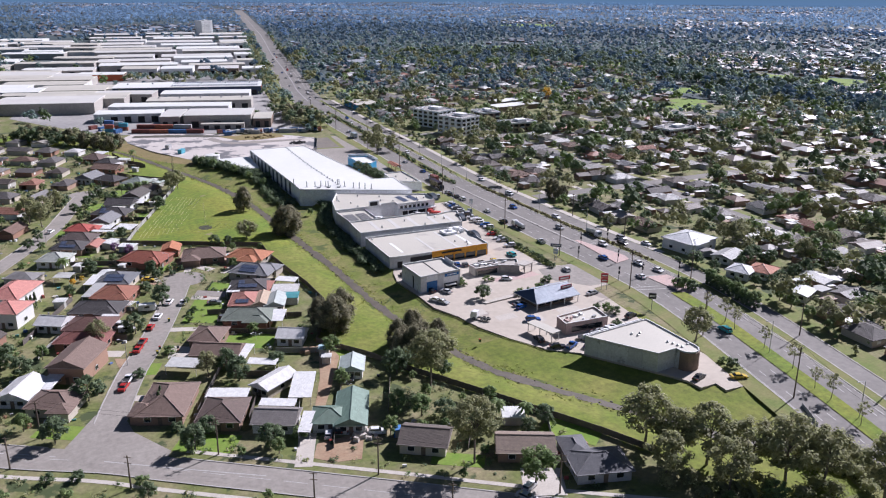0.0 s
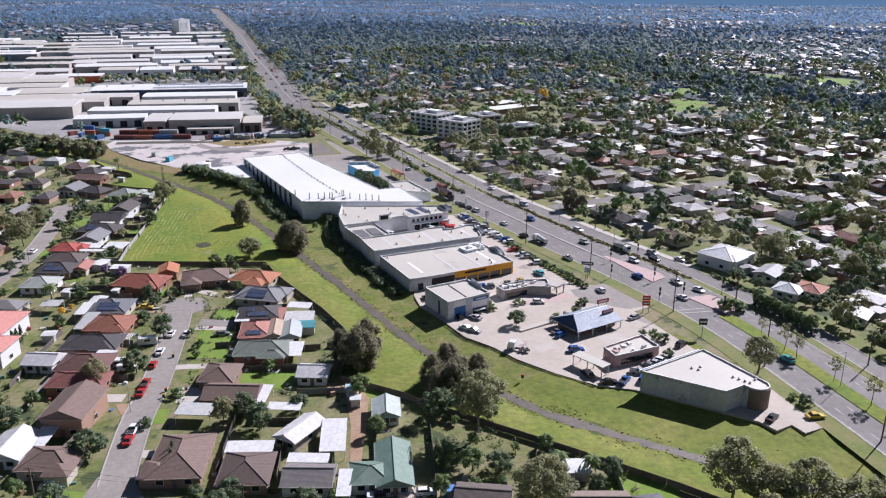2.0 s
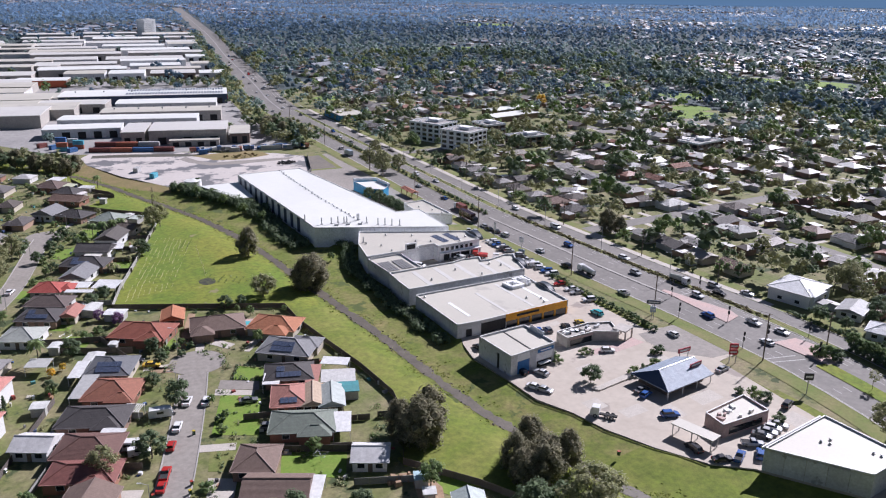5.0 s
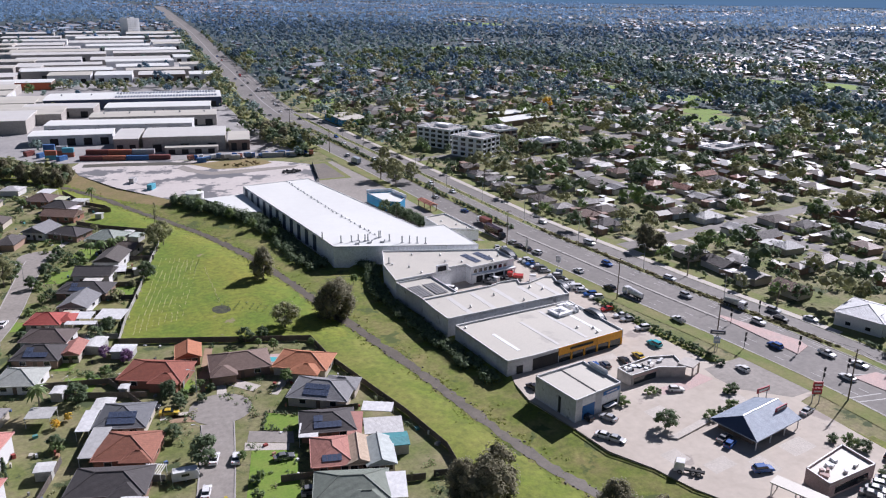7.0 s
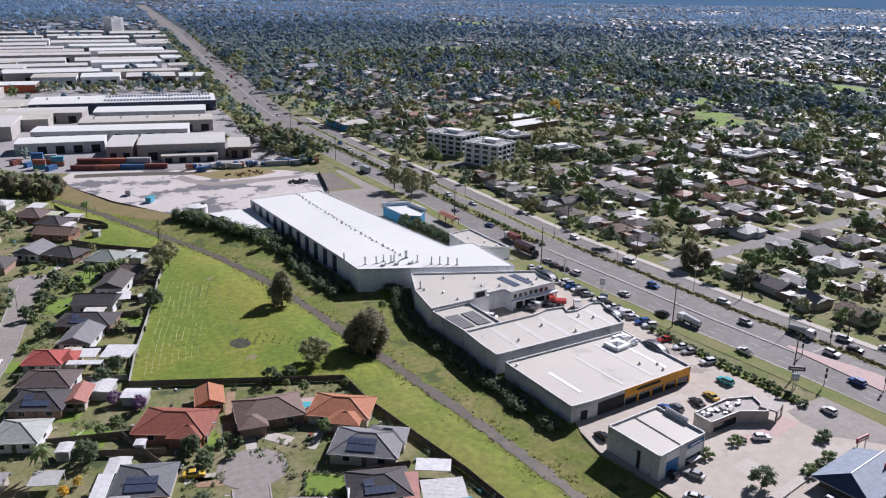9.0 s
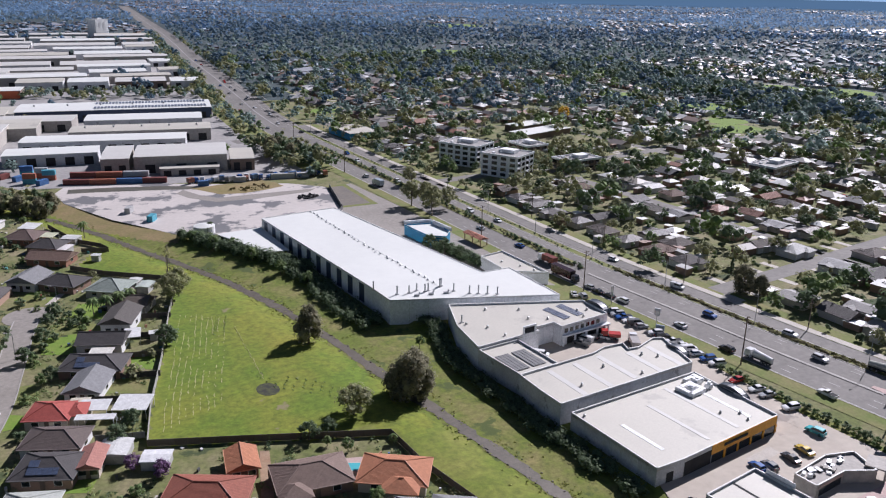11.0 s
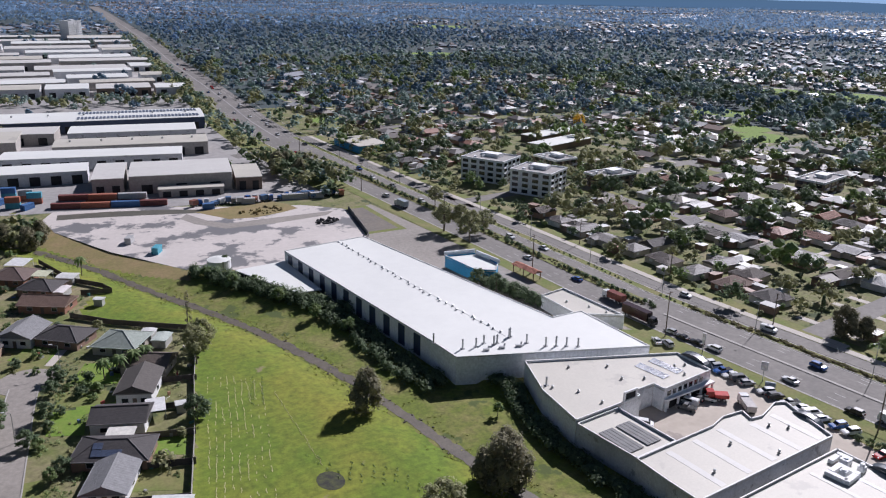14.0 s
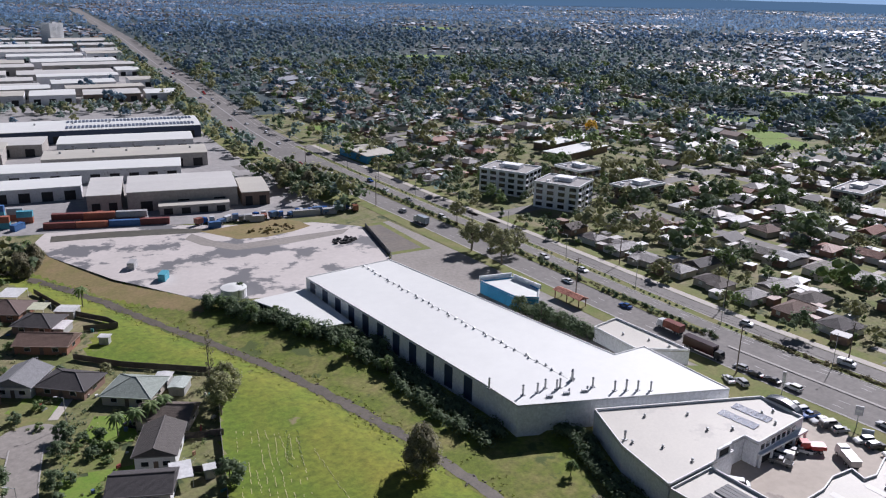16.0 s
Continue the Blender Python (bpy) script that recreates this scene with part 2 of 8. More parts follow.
    leafpurple=leafy("lilac_blossom", (0.12, 0.06, 0.13), (0.16, 0.10, 0.17)),
    clutter=palette("garden_clutter", [(0.62, 0.62, 0.60), (0.10, 0.16, 0.34), (0.35, 0.20, 0.12), (0.08, 0.08, 0.08), (0.5, 0.47, 0.4), (0.30, 0.06, 0.05), (0.3, 0.3, 0.3), (0.7, 0.7, 0.7), (0.08, 0.25, 0.24)], 0.7),
    # Far ground as dark as canopy, its blue tint painted in for haze.
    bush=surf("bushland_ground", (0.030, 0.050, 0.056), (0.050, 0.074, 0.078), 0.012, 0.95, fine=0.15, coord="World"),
)


def glass(name, col, rough=0.06):
    m = bpy.data.materials.new(name)
    m.use_nodes = True
    b = m.node_tree.nodes["Principled BSDF"]
    b.inputs["Base Color"].default_value = (*col, 1)
    b.inputs["Roughness"].default_value = rough
    b.inputs["Specular IOR Level"].default_value = 0.8
    return m


M["glass"] = glass("window_glass", (0.02, 0.025, 0.03))
M["blueglass"] = glass("tinted_blue_glass", (0.015, 0.03, 0.05), 0.45)
# The ridge glows blue: haze over the hills is put into its emission.
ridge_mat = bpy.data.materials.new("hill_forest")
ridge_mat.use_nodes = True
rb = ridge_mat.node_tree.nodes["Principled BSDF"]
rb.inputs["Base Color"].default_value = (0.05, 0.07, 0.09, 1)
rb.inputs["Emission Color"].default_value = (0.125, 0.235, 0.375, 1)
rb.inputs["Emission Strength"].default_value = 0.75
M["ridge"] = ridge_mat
sky_mat = bpy.data.materials.new("far_sky")
sky_mat.use_nodes = True
sky_mat.node_tree.nodes["Principled BSDF"].inputs["Base Color"].default_value = (0.1, 0.1, 0.1, 1)
sky_mat.node_tree.nodes["Principled BSDF"].inputs["Emission Color"].default_value = (0.36, 0.56, 0.80, 1)
sky_mat.node_tree.nodes["Principled BSDF"].inputs["Emission Strength"].default_value = 0.9
M["sky"] = sky_mat
M["pool"] = glass("pool_water", (0.10, 0.45, 0.50), 0.05)
ROOF_COLS = [(0.50, 0.49, 0.48), (0.22, 0.21, 0.205), (0.10, 0.088, 0.085), (0.17, 0.105, 0.08), (0.085, 0.085, 0.092), (0.64, 0.63, 0.61),
             (0.15, 0.125, 0.11), (0.28, 0.13, 0.09), (0.125, 0.115, 0.112), (0.13, 0.118, 0.112), (0.19, 0.18, 0.17), (0.33, 0.30, 0.27), (0.105, 0.085, 0.075)]
M["farroof"] = palette("far_roofs", ROOF_COLS, 0.6)
# Roof tones leaning to blue, with distance haze mixed into the palette.
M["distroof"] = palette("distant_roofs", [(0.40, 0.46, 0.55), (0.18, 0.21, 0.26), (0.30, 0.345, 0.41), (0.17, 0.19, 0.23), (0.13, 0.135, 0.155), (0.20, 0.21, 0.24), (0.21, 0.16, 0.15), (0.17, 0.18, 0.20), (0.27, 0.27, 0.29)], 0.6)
M["farwall"] = palette("far_walls", [(0.45, 0.42, 0.38), (0.30, 0.20, 0.15), (0.55, 0.53, 0.50), (0.25, 0.16, 0.12)], 0.85)
M["farshed"] = palette("far_shed_roofs", [(0.68, 0.68, 0.67), (0.52, 0.51, 0.49), (0.60, 0.58, 0.54), (0.42, 0.42, 0.43)], 0.5, 0.06)


# ---- mesh helpers ----
class Geo:
    """Vertices and faces of one mesh."""

    def __init__(self):
        self.v, self.f = [], []

    def add(self, verts, faces, m=None):
        o = len(self.v)
        self.v += [tuple(m @ Vector(p)) for p in verts] if m is not None else [tuple(p) for p in verts]
        self.f += [[o + i for i in f] for f in faces]
        return self

    def box(self, cx, cy, z0, sx, sy, sz, rz=0.0, taper=1.0):
        a, b = sx / 2, sy / 2
        vs = [(-a, -b, 0), (a, -b, 0), (a, b, 0), (-a, b, 0)]
        vs += [(x * taper, y * taper, sz) for x, y, _ in vs]
        return self.add(vs, [(3, 2, 1, 0), (4, 5, 6, 7), (0, 1, 5, 4), (1, 2, 6, 5), (2, 3, 7, 6), (3, 0, 4, 7)], pose(cx, cy, z0, 0, 0, rz))

    def prism(self, poly, z0, z1):
        area = sum(p[0] * q[1] - q[0] * p[1] for p, q in zip(poly, poly[1:] + poly[:1]))
        if area < 0:
            poly = poly[::-1]
        n = len(poly)
        vs = [(x, y, z0) for x, y in poly] + [(x, y, z1) for x, y in poly]
        fs = [list(range(n))[::-1], list(range(n, 2 * n))] + [(i, (i + 1) % n, n + (i + 1) % n, n + i) for i in range(n)]
        return self.add(vs, fs)

    def tube(self, p, q, r0, r1=None, n=7):
        p, q = Vector(p), Vector(q)
        r1 = r0 if r1 is None else r1
        t = (q - p).to_track_quat("Z", "Y").to_matrix()
        vs = []
        for c, r in ((p, r0), (q, r1)):
            vs += [c + t @ Vector((r * math.cos(6.2832 * i / n), r * math.sin(6.2832 * i / n), 0)) for i in range(n)]
        fs = [(i, (i + 1) % n, n + (i + 1) % n, n + i) for i in range(n)] + [list(range(n))[::-1], list(range(n, 2 * n))]
        return self.add(vs, fs)

    def mesh(self, name, mat):
        me = bpy.data.meshes.new(name)
        me.from_pydata(self.v, [], self.f)
        me.materials.append(mat)
        return me


def part(name, geo, mat, parent, label="", col=None, at=None):
    """One mesh object under a thing or a part."""
    me = geo.mesh(name, mat) if isinstance(geo, Geo) else geo
    ob = new(name, me)
    ob.parent = parent
    if at is not None:
        ob.matrix_basis = at
    if col:
        ob.color = (*col, 1)
    if label:
        tagged(ob, label)
    return ob


def thing(name, m, label, category, group=""):
    ob = new(name)
    ob.empty_display_size = 0.5
    ob.matrix_basis = m
    return tagged(ob, label, category, group)


def solid(name, geo, mat, label="", category="", kind="", group="", col=None):
    ob = new(name, geo.mesh(name, mat))
    if col:
        ob.color = (*col, 1)
    return tagged(ob, label, category, group, kind)


def paint(ob, name, col):
    """Colours the parts of that name under a copied thing."""
    for c in ob.children_recursive:
        if c.name.split(".")[0] == name:
            c.color = (*col, 1)


def inside(x, y, poly):
    hit = False
    for (x0, y0), (x1, y1) in zip(poly, poly[1:] + poly[:1]):
        if (y0 > y) != (y1 > y) and x < (x1 - x0) * (y - y0) / (y1 - y0) + x0:
            hit = not hit
    return hit


def ribbon(line, w0, w1, z=0.0, z1=None, step=6.0):
    """A strip along a line, from w0 to w1 to its right."""
    pts = []
    for (x0, y0), (x1, y1) in zip(line, line[1:]):
        n = max(1, int(math.hypot(x1 - x0, y1 - y0) / step))
        pts += [(x0 + (x1 - x0) * i / n, y0 + (y1 - y0) * i / n) for i in range(n)]
    pts.append(line[-1])
    g = Geo()
    vs, fs = [], []
    for i, (x, y) in enumerate(pts):
        xa, ya = pts[max(0, i - 1)]
        xb, yb = pts[min(len(pts) - 1, i + 1)]
        d = math.hypot(xb - xa, yb - ya)
        nx, ny = (yb - ya) / d, -(xb - xa) / d
        vs += [(x + nx * w0, y + ny * w0, z), (x + nx * w1, y + ny * w1, z if z1 is None else z1)]
        if i:
            fs.append((2 * i - 2, 2 * i - 1, 2 * i + 1, 2 * i))
    return g.add(vs, fs)


def smooth_line(pts, n=4):
    """A Catmull-Rom curve through the points."""
    out = []
    for i in range(len(pts) - 1):
        p = [Vector(pts[max(0, min(len(pts) - 1, i + k))]) for k in (-1, 0, 1, 2)]
        for j in range(n):
            t = j / n
            q = 0.5 * (2 * p[1] + (p[2] - p[0]) * t + (2 * p[0] - 5 * p[1] + 4 * p[2] - p[3]) * t * t + (3 * p[1] - p[0] - 3 * p[2] + p[3]) * t ** 3)
            out.append((q.x, q.y))
    return out + [tuple(pts[-1])]


# ---- ground, creek, roads ----
CREEK = smooth_line([(150, 110), (135, 125), (121, 145), (104, 171.5), (96.5, 188), (88.5, 222), (86, 245), (85.2, 262), (84, 286), (82, 308), (79.3, 336),
                     (77.3, 362), (74.5, 390), (71, 410), (66, 432), (59, 454), (53, 470), (46, 490), (38, 514), (25, 543), (5, 580), (-40, 640)], 5)
CR = np.array(CREEK)
PARK = [(15.5, 337), (48, 321), (64.5, 313), (64.5, 299), (68.5, 265), (70, 244), (67.5, 233), (58, 215), (69, 200.5), (77, 186), (93, 160), (106, 138), (125, 95),
        (175, 95), (158, 125), (163, 147), (160, 200), (160, 360), (140, 380), (133, 480), (64, 493), (30, 560), (-60, 640), (-80, 620), (10, 560),
        (22, 527), (34, 490), (24, 470), (30, 457), (49.5, 440), (44, 421), (39, 407), (30, 380), (20.5, 354)]


DRYBANK = [(33.5, 566), (47, 526), (67, 487), (63, 482), (54, 492), (42, 512), (28, 545), (24, 560)]


def creek_depth(x, y):
    d = np.min(np.hypot(CR[:, 0] - x, CR[:, 1] - y)) if -60 < x < 170 and 90 < y < 660 else 99
    if d > (26 if 126 < y < 430 and x > 70 else 16):
        return 0.0
    east = x > np.interp(y, CR[:, 1], CR[:, 0])
    s = max(0.0, min(1.0, (188 - y) / 14, (y - 126) / 10)) if east else 0.0
    t = max(0.0, (d - 2.6) / (15.0 + 8.0 * s if east else 11.0))
    z = -1.5 * (1 - min(1, t)) ** (1.0 - 0.4 * s if east else 1.6)
    if east and 254 < y < 430:
        edge = np.interp(y, [253, 290, 302, 313, 331, 346, 360, 369, 374, 430], [99.8, 100, 101.5, 102, 102, 105, 108, 104, 96.8, 96])
        low = -1.5 + 0.45 * min(1.0, t)
        w = min(1.0, (y - 254) / 10, (430 - y) / 14)
        z += (low - z) * w * min(1.0, max(0.0, (edge + 0.8 - x) / 1.6))
    return z


def axis_x(y):
    return float(np.interp(y, [40, 60, 118, 137, 170, 195, 215, 245, 290, 333, 366, 394, 433, 480, 594, 711, 785, 855, 1000, 1205, 1437, 1658, 2100, 3000],
                           [146, 151, 167.5, 171.5, 179, 184, 185.3, 185.3, 182, 181, 179.6, 179.8, 182, 184, 188, 194.5, 205, 219, 245, 280, 325, 366, 440, 590]))


AXIS = [(sum(axis_x(y + k) for k in (-18, -9, 0, 9, 18)) / 5, y) for y in range(60, 3000, 12)]


def grid_axis(near0, near1, step, far0, far1):
    a = list(np.arange(near0, near1, step))
    s, x, lo = step, near0, []
    while x > far0:
        s *= 1.25
        x -= s
        lo.append(x)
    s, x, hi = step, a[-1], []
    while x < far1:
        s *= 1.25
        x += s
        hi.append(x)
    return np.array(lo[::-1] + a + hi)


def rise(x, y):
    """The plain falls away gently in the distance, with low swells."""
    d = math.hypot(x, y - 120)
    if d < 2000:
        return 0.0
    a = math.atan2(x, y)
    f = min(1.25, (d - 2000) / 2200)
    return -10 * f ** 1.4 + f * (7 * noise.noise((a * 6, d / 700, 0.3)) + 5 * noise.noise((a * 18, d / 400, 2)))


gx, gy = grid_axis(-20, 176, 1.6, -2500, 4300), grid_axis(96, 560, 2.0, -600, 4600)
verts = [(x, y, creek_depth(x, y) + rise(x, y)) for y in gy for x in gx]
nx_ = len(gx)
faces, fmat = [], []
for j in range(len(gy) - 1):
    for i in range(nx_ - 1):
        faces.append((j * nx_ + i, j * nx_ + i + 1, (j + 1) * nx_ + i + 1, (j + 1) * nx_ + i))
        mx, my = (gx[i] + gx[i + 1]) / 2, (gy[j] + gy[j + 1]) / 2
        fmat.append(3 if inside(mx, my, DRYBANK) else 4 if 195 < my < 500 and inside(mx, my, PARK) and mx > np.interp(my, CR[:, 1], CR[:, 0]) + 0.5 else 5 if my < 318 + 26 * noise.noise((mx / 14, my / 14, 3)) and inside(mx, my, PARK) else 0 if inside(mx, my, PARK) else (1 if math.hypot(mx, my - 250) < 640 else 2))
me = bpy.data.meshes.new("ground")
me.from_pydata(verts, [], faces)
me.materials.append(M["grass"])
me.materials.append(M["yard"])
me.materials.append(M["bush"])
me.materials.append(M["drygrass"])
me.materials.append(M["bank"])
me.materials.append(M["fresh"])
me.polygons.foreach_set("material_index", fmat)
me.polygons.foreach_set("use_smooth", [True] * len(faces))
ground = tagged(new("ground", me), "green mown park grass and patchy suburban ground", "ground", kind="structure")

g = Geo()
n_ = 140
for i in range(n_ + 1):
    a = -0.35 + 1.85 * i / n_
    r = 4650
    top = 36 + 11 * noise.noise((a * 4, 0, 7)) + 4 * noise.noise((a * 17, 1, 7)) + 1.2 * noise.noise((a * 60, 1, 3)) - 14 * max(0, a - 1.0)
    g.v += [(math.sin(a) * r, math.cos(a) * r + 100, -90), (math.sin(a) * (r - 40), math.cos(a) * (r - 40) + 100, top)]
    if i:
        g.f.append((2 * i - 2, 2 * i, 2 * i + 1, 2 * i - 1))
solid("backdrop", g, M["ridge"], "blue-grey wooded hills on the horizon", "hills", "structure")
g = Geo()
for i in range(n_ + 1):
    a = -0.35 + 1.85 * i / n_
    g.v += [(math.sin(a) * 4780, math.cos(a) * 4780 + 100, -90), (math.sin(a) * 4780, math.cos(a) * 4780 + 100, 160)]
    if i:
        g.f.append((2 * i - 2, 2 * i, 2 * i + 1, 2 * i - 1))
solid("backdrop", g, M["sky"], "pale blue sky low over the hills", "sky", "structure")

solid("creek_soil", ribbon(CREEK, -2.9, 3.0, -1.43, step=3), M["bank"], "bare soil and dry grass beside the drain", "ground", "structure")
g = ribbon(CREEK, -1.55, 1.55, -1.38, step=1.5)
wob = []
for i, (x, y, z) in enumerate(g.v):
    cx = g.v[i ^ 1]
    k = 0.5 + 0.30 * noise.noise((x / 2.2, y / 2.2, i % 2)) + 0.25 * noise.noise((x / 7, y / 7, 5))
    wob.append(((x + cx[0]) / 2 + (x - cx[0]) * k, (y + cx[1]) / 2 + (y - cx[1]) * k, z))
g.v = wob
solid("creek_channel", g, M["channel"], "narrow dark drain with ragged banks across the grass", "water", "structure")
g, q_ = Geo(), random.Random(8)
for (x0, y0), (x1, y1) in zip(CREEK[4:], CREEK[5:]):
    d = math.hypot(x1 - x0, y1 - y0)
    for _ in range(int(d * 0.8)):
        t, o = q_.random(), q_.choice((-1, 1)) * q_.uniform(1.3, 2.3)
        s_ = q_.uniform(0.12, 0.42)
        g.box(x0 + (x1 - x0) * t + (y1 - y0) / d * o, y0 + (y1 - y0) * t - (x1 - x0) / d * o, -1.5, s_ * 1.5, s_, s_ * 0.5 + 0.1, q_.uniform(0, 180), 0.75)
solid("creek_stones", g, M["channel"], "rough stones and rubble along the drain", "stones", "stuff")


def slab(name, poly, z, mat, label, category="pavement", thick=0.12):
    return solid(name, Geo().prism(poly, z - thick, z), mat, label, category, "structure")


def road(name, line, half, label, mat="asphalt", z=0.05, kerbs=True, mouth=None):
    line = smooth_line(line)
    ob = solid(name, ribbon(line, -half, half, z), M[mat], label, "road", "structure")
    if kerbs:
        runs = [(1, line), (-1, line)] if not mouth else [(1, line), (-1, [p for p in line if p[0] < mouth[0]]), (-1, [p for p in line if p[0] > mouth[1]])]
        for s, run in runs:
            g = ribbon(run, s * half, s * (half + 0.3), z + 0.12)
            h = ribbon(run, s * half, s * half, z + 0.12, z - 0.02)
            solid("kerb", g.add(h.v, h.f), M["kerb"], "pale concrete kerb along the road", "kerb", "structure")
    return ob


def lane_line(line, off, z, dash=3.0, gap=9.0, w=0.13, solid_line=False):
    g, run = Geo(), 0.0
    for (x0, y0), (x1, y1) in zip(line, line[1:]):
        d = math.hypot(x1 - x0, y1 - y0)
        ux, uy = (x1 - x0) / d, (y1 - y0) / d
        s = 0.0
        while s < d:
            on = solid_line or (run % (dash + gap)) < dash
            e = min(d, s + 1.5)
            if on:
                for _ in (0,):
                    a, b = (x0 + ux * s + uy * off, y0 + uy * s - ux * off), (x0 + ux * e + uy * off, y0 + uy * e - ux * off)
                    g.add([(a[0] - uy * w, a[1] + ux * w, z), (a[0] + uy * w, a[1] - ux * w, z), (b[0] + uy * w, b[1] - ux * w, z), (b[0] - uy * w, b[1] + ux * w, z)], [(0, 1, 2, 3)])
            run += e - s
            s = e
    return g


# main road: two carriageways, median, hedge strip, service road
solid("main_road", ribbon(AXIS, -12, 10.3, 0.06), M["road"], "wide pinkish-grey asphalt highway with several lanes", "road", "structure")
solid("main_road_lanes", ribbon([p for p in AXIS if p[1] > 700], 10.3, 16.5, 0.058), M["road"], "wide pinkish-grey asphalt highway with several lanes", "road", "structure")
solid("service_road", ribbon([p for p in AXIS if 60 < p[1] < 720], 14.2, 21, 0.05), M["road"], "pale asphalt service road beside the highway", "road", "structure")
for off, w in ((-12.0, -12.35), (13.8, 14.2), (21.0, 21.35), (10.3, 10.65)):
    solid("kerb", ribbon([p for p in AXIS if p[1] < 1000], min(off, w), max(off, w), 0.18), M["kerb"], "pale concrete kerb along the highway", "kerb", "structure")
solid("footpath_east", ribbon([p for p in AXIS if 230 < p[1] < 720], 21.35, 24.2, 0.072), M["path"], "bare pale strip and footpath beside the service road", "path", "structure")
solid("verge_east", ribbon([p for p in AXIS if p[1] < 720], 20.9, 29, 0.046), M["verge"], "dry grass verge beside the service road", "verge", "structure")
solid("verge_west", ribbon([p for p in AXIS if p[1] < 720 and not 222 < p[1] < 240], -18, -12.35, 0.10), M["verge"], "mown grass verge beside the highway", "verge", "structure")
solid("hedge_strip", ribbon([p for p in AXIS if p[1] < 720], 10.65, 13.8, 0.10), M["verge"], "grass strip between highway and service road", "verge", "structure")
solid("median", ribbon([p for p in AXIS if 60 < p[1] < 206], -2.6, 2.6, 0.2), M["grass"], "bright green grass median of the highway", "median", "structure")
solid("median", ribbon([p for p in AXIS if 262 < p[1] < 380], -0.5, 0.5, 0.22), M["kerb"], "narrow concrete median of the highway", "median", "structure")
solid("median", ribbon([p for p in AXIS if 376 < p[1] < 640], -0.4, 4.6, 0.22), M["verge"], "shrubby median of the highway", "median", "structure")
solid("median", ribbon([p for p in AXIS if 700 < p[1] < 2400], 0.8, 2.0, 0.16), M["apron"], "narrow concrete median of the highway", "median", "structure")
slab("traffic_island", [(184.6, 268), (186.2, 268), (191.8, 243.5), (190.5, 239.5), (183.2, 237.4)], 0.24, M["pink"], "pink paved traffic island", "island")
slab("traffic_island", [(184, 220.5), (192.5, 219.5), (194, 211), (188.5, 202.5), (185.3, 203)], 0.24, M["pink"], "pink paved traffic island", "island")
for off in (-8.6, -5.2, 6.2, 8.4):
    solid("lane_marking", lane_line([p for p in AXIS if p[1] < 900], off, 0.068, w=0.10), M["paint"], "dashed white lane line", "road marking", "structure")
for off in (-11.6, 9.9):
    solid("edge_line", lane_line([p for p in AXIS if p[1] < 700 and not 218 < p[1] < 246], off, 0.068, solid_line=True, w=0.08), M["paint"], "worn white edge line", "road marking", "structure")
g = Geo()
for x0, y0, x1, y1 in ((171.5, 212, 183, 208.5), (171.2, 214.5, 182.5, 211.5), (171.8, 247, 172.4, 222), (186.5, 262, 194.6, 262), (184, 222.5, 195, 217)):
    d = math.hypot(x1 - x0, y1 - y0)
    g.box((x0 + x1) / 2, (y0 + y1) / 2, 0.064, d, 0.35, 0.006, math.degrees(math.atan2(y1 - y0, x1 - x0)))
solid("stop_line", g, M["paint"], "white stop and crossing lines at the junction", "road marking", "structure")

# cross street far up the highway
road("cross_road", [(150, 668), (195, 668), (262, 655), (330, 640)], 6, "grey asphalt cross street", "road", 0.055, False)
# local streets
BOTTOM = [(-150, 268), (-80, 222), (-24, 186), (-1, 173), (11, 164.5), (33, 149.5), (54, 135), (80, 117), (110, 98), (140, 82)]
STREET = [(0.2, 191), (2.5, 200), (7.5, 217), (13.6, 233), (22.3, 260), (28, 280)]
STREET2 = [(-60, 262), (-36, 312), (-22, 344), (-12.3, 369), (-7, 390), (-1.5, 414), (2, 427)]
road("residential_road", BOTTOM, 4.3, "grey asphalt residential road", mouth=(-13, 9))
solid("lane_marking", lane_line(smooth_line([(-2.2, 173.7), (7.1, 167.6), (16.2, 161.7), (29.3, 153.4)], 2), 0, 0.070, w=0.14, solid_line=True), M["paint"], "solid white centre line", "road marking", "structure")
solid("lane_marking", lane_line(smooth_line([(-80, 221.6), (-40, 196.5), (-17, 183.2), (-9.8, 178.7)], 2), 0, 0.070, 2.4, 4.0, w=0.14), M["paint"], "dashed white centre line", "road marking", "structure")
road("residential_street", STREET, 3.6, "grey asphalt cul-de-sac street", z=0.058)
road("residential_street", STREET2, 3.4, "grey asphalt side street", z=0.058)
for cx, cy, r in ((30.5, 286.5, 7.6), (3, 430, 7.5)):
    slab("turning_circle", [(cx + r * math.cos(i * 0.2618), cy + r * math.sin(i * 0.2618)) for i in range(24)], 0.066, M["asphalt"], "grey asphalt turning circle of the cul-de-sac", "road")
slab("street_mouth", [(-10, 183), (-9, 176), (8, 164), (12, 172), (5, 184), (3, 196), (-3, 196)], 0.064, M["asphalt"], "flared asphalt mouth of the street", "road")
solid("centre_line", lane_line(smooth_line(BOTTOM), 0.0, 0.062, 6, 3, 0.09), M["paint"], "white centre line", "road marking", "structure")
solid("footpath", ribbon([p for p in smooth_line(BOTTOM) if p[0] > 9], -8.0, -6.7, 0.05), M["path"], "narrow concrete footpath", "path", "structure")
solid("footpath", ribbon(smooth_line(BOTTOM), 6.7, 8.0, 0.05), M["path"], "narrow concrete footpath", "path", "structure")

# paved yards
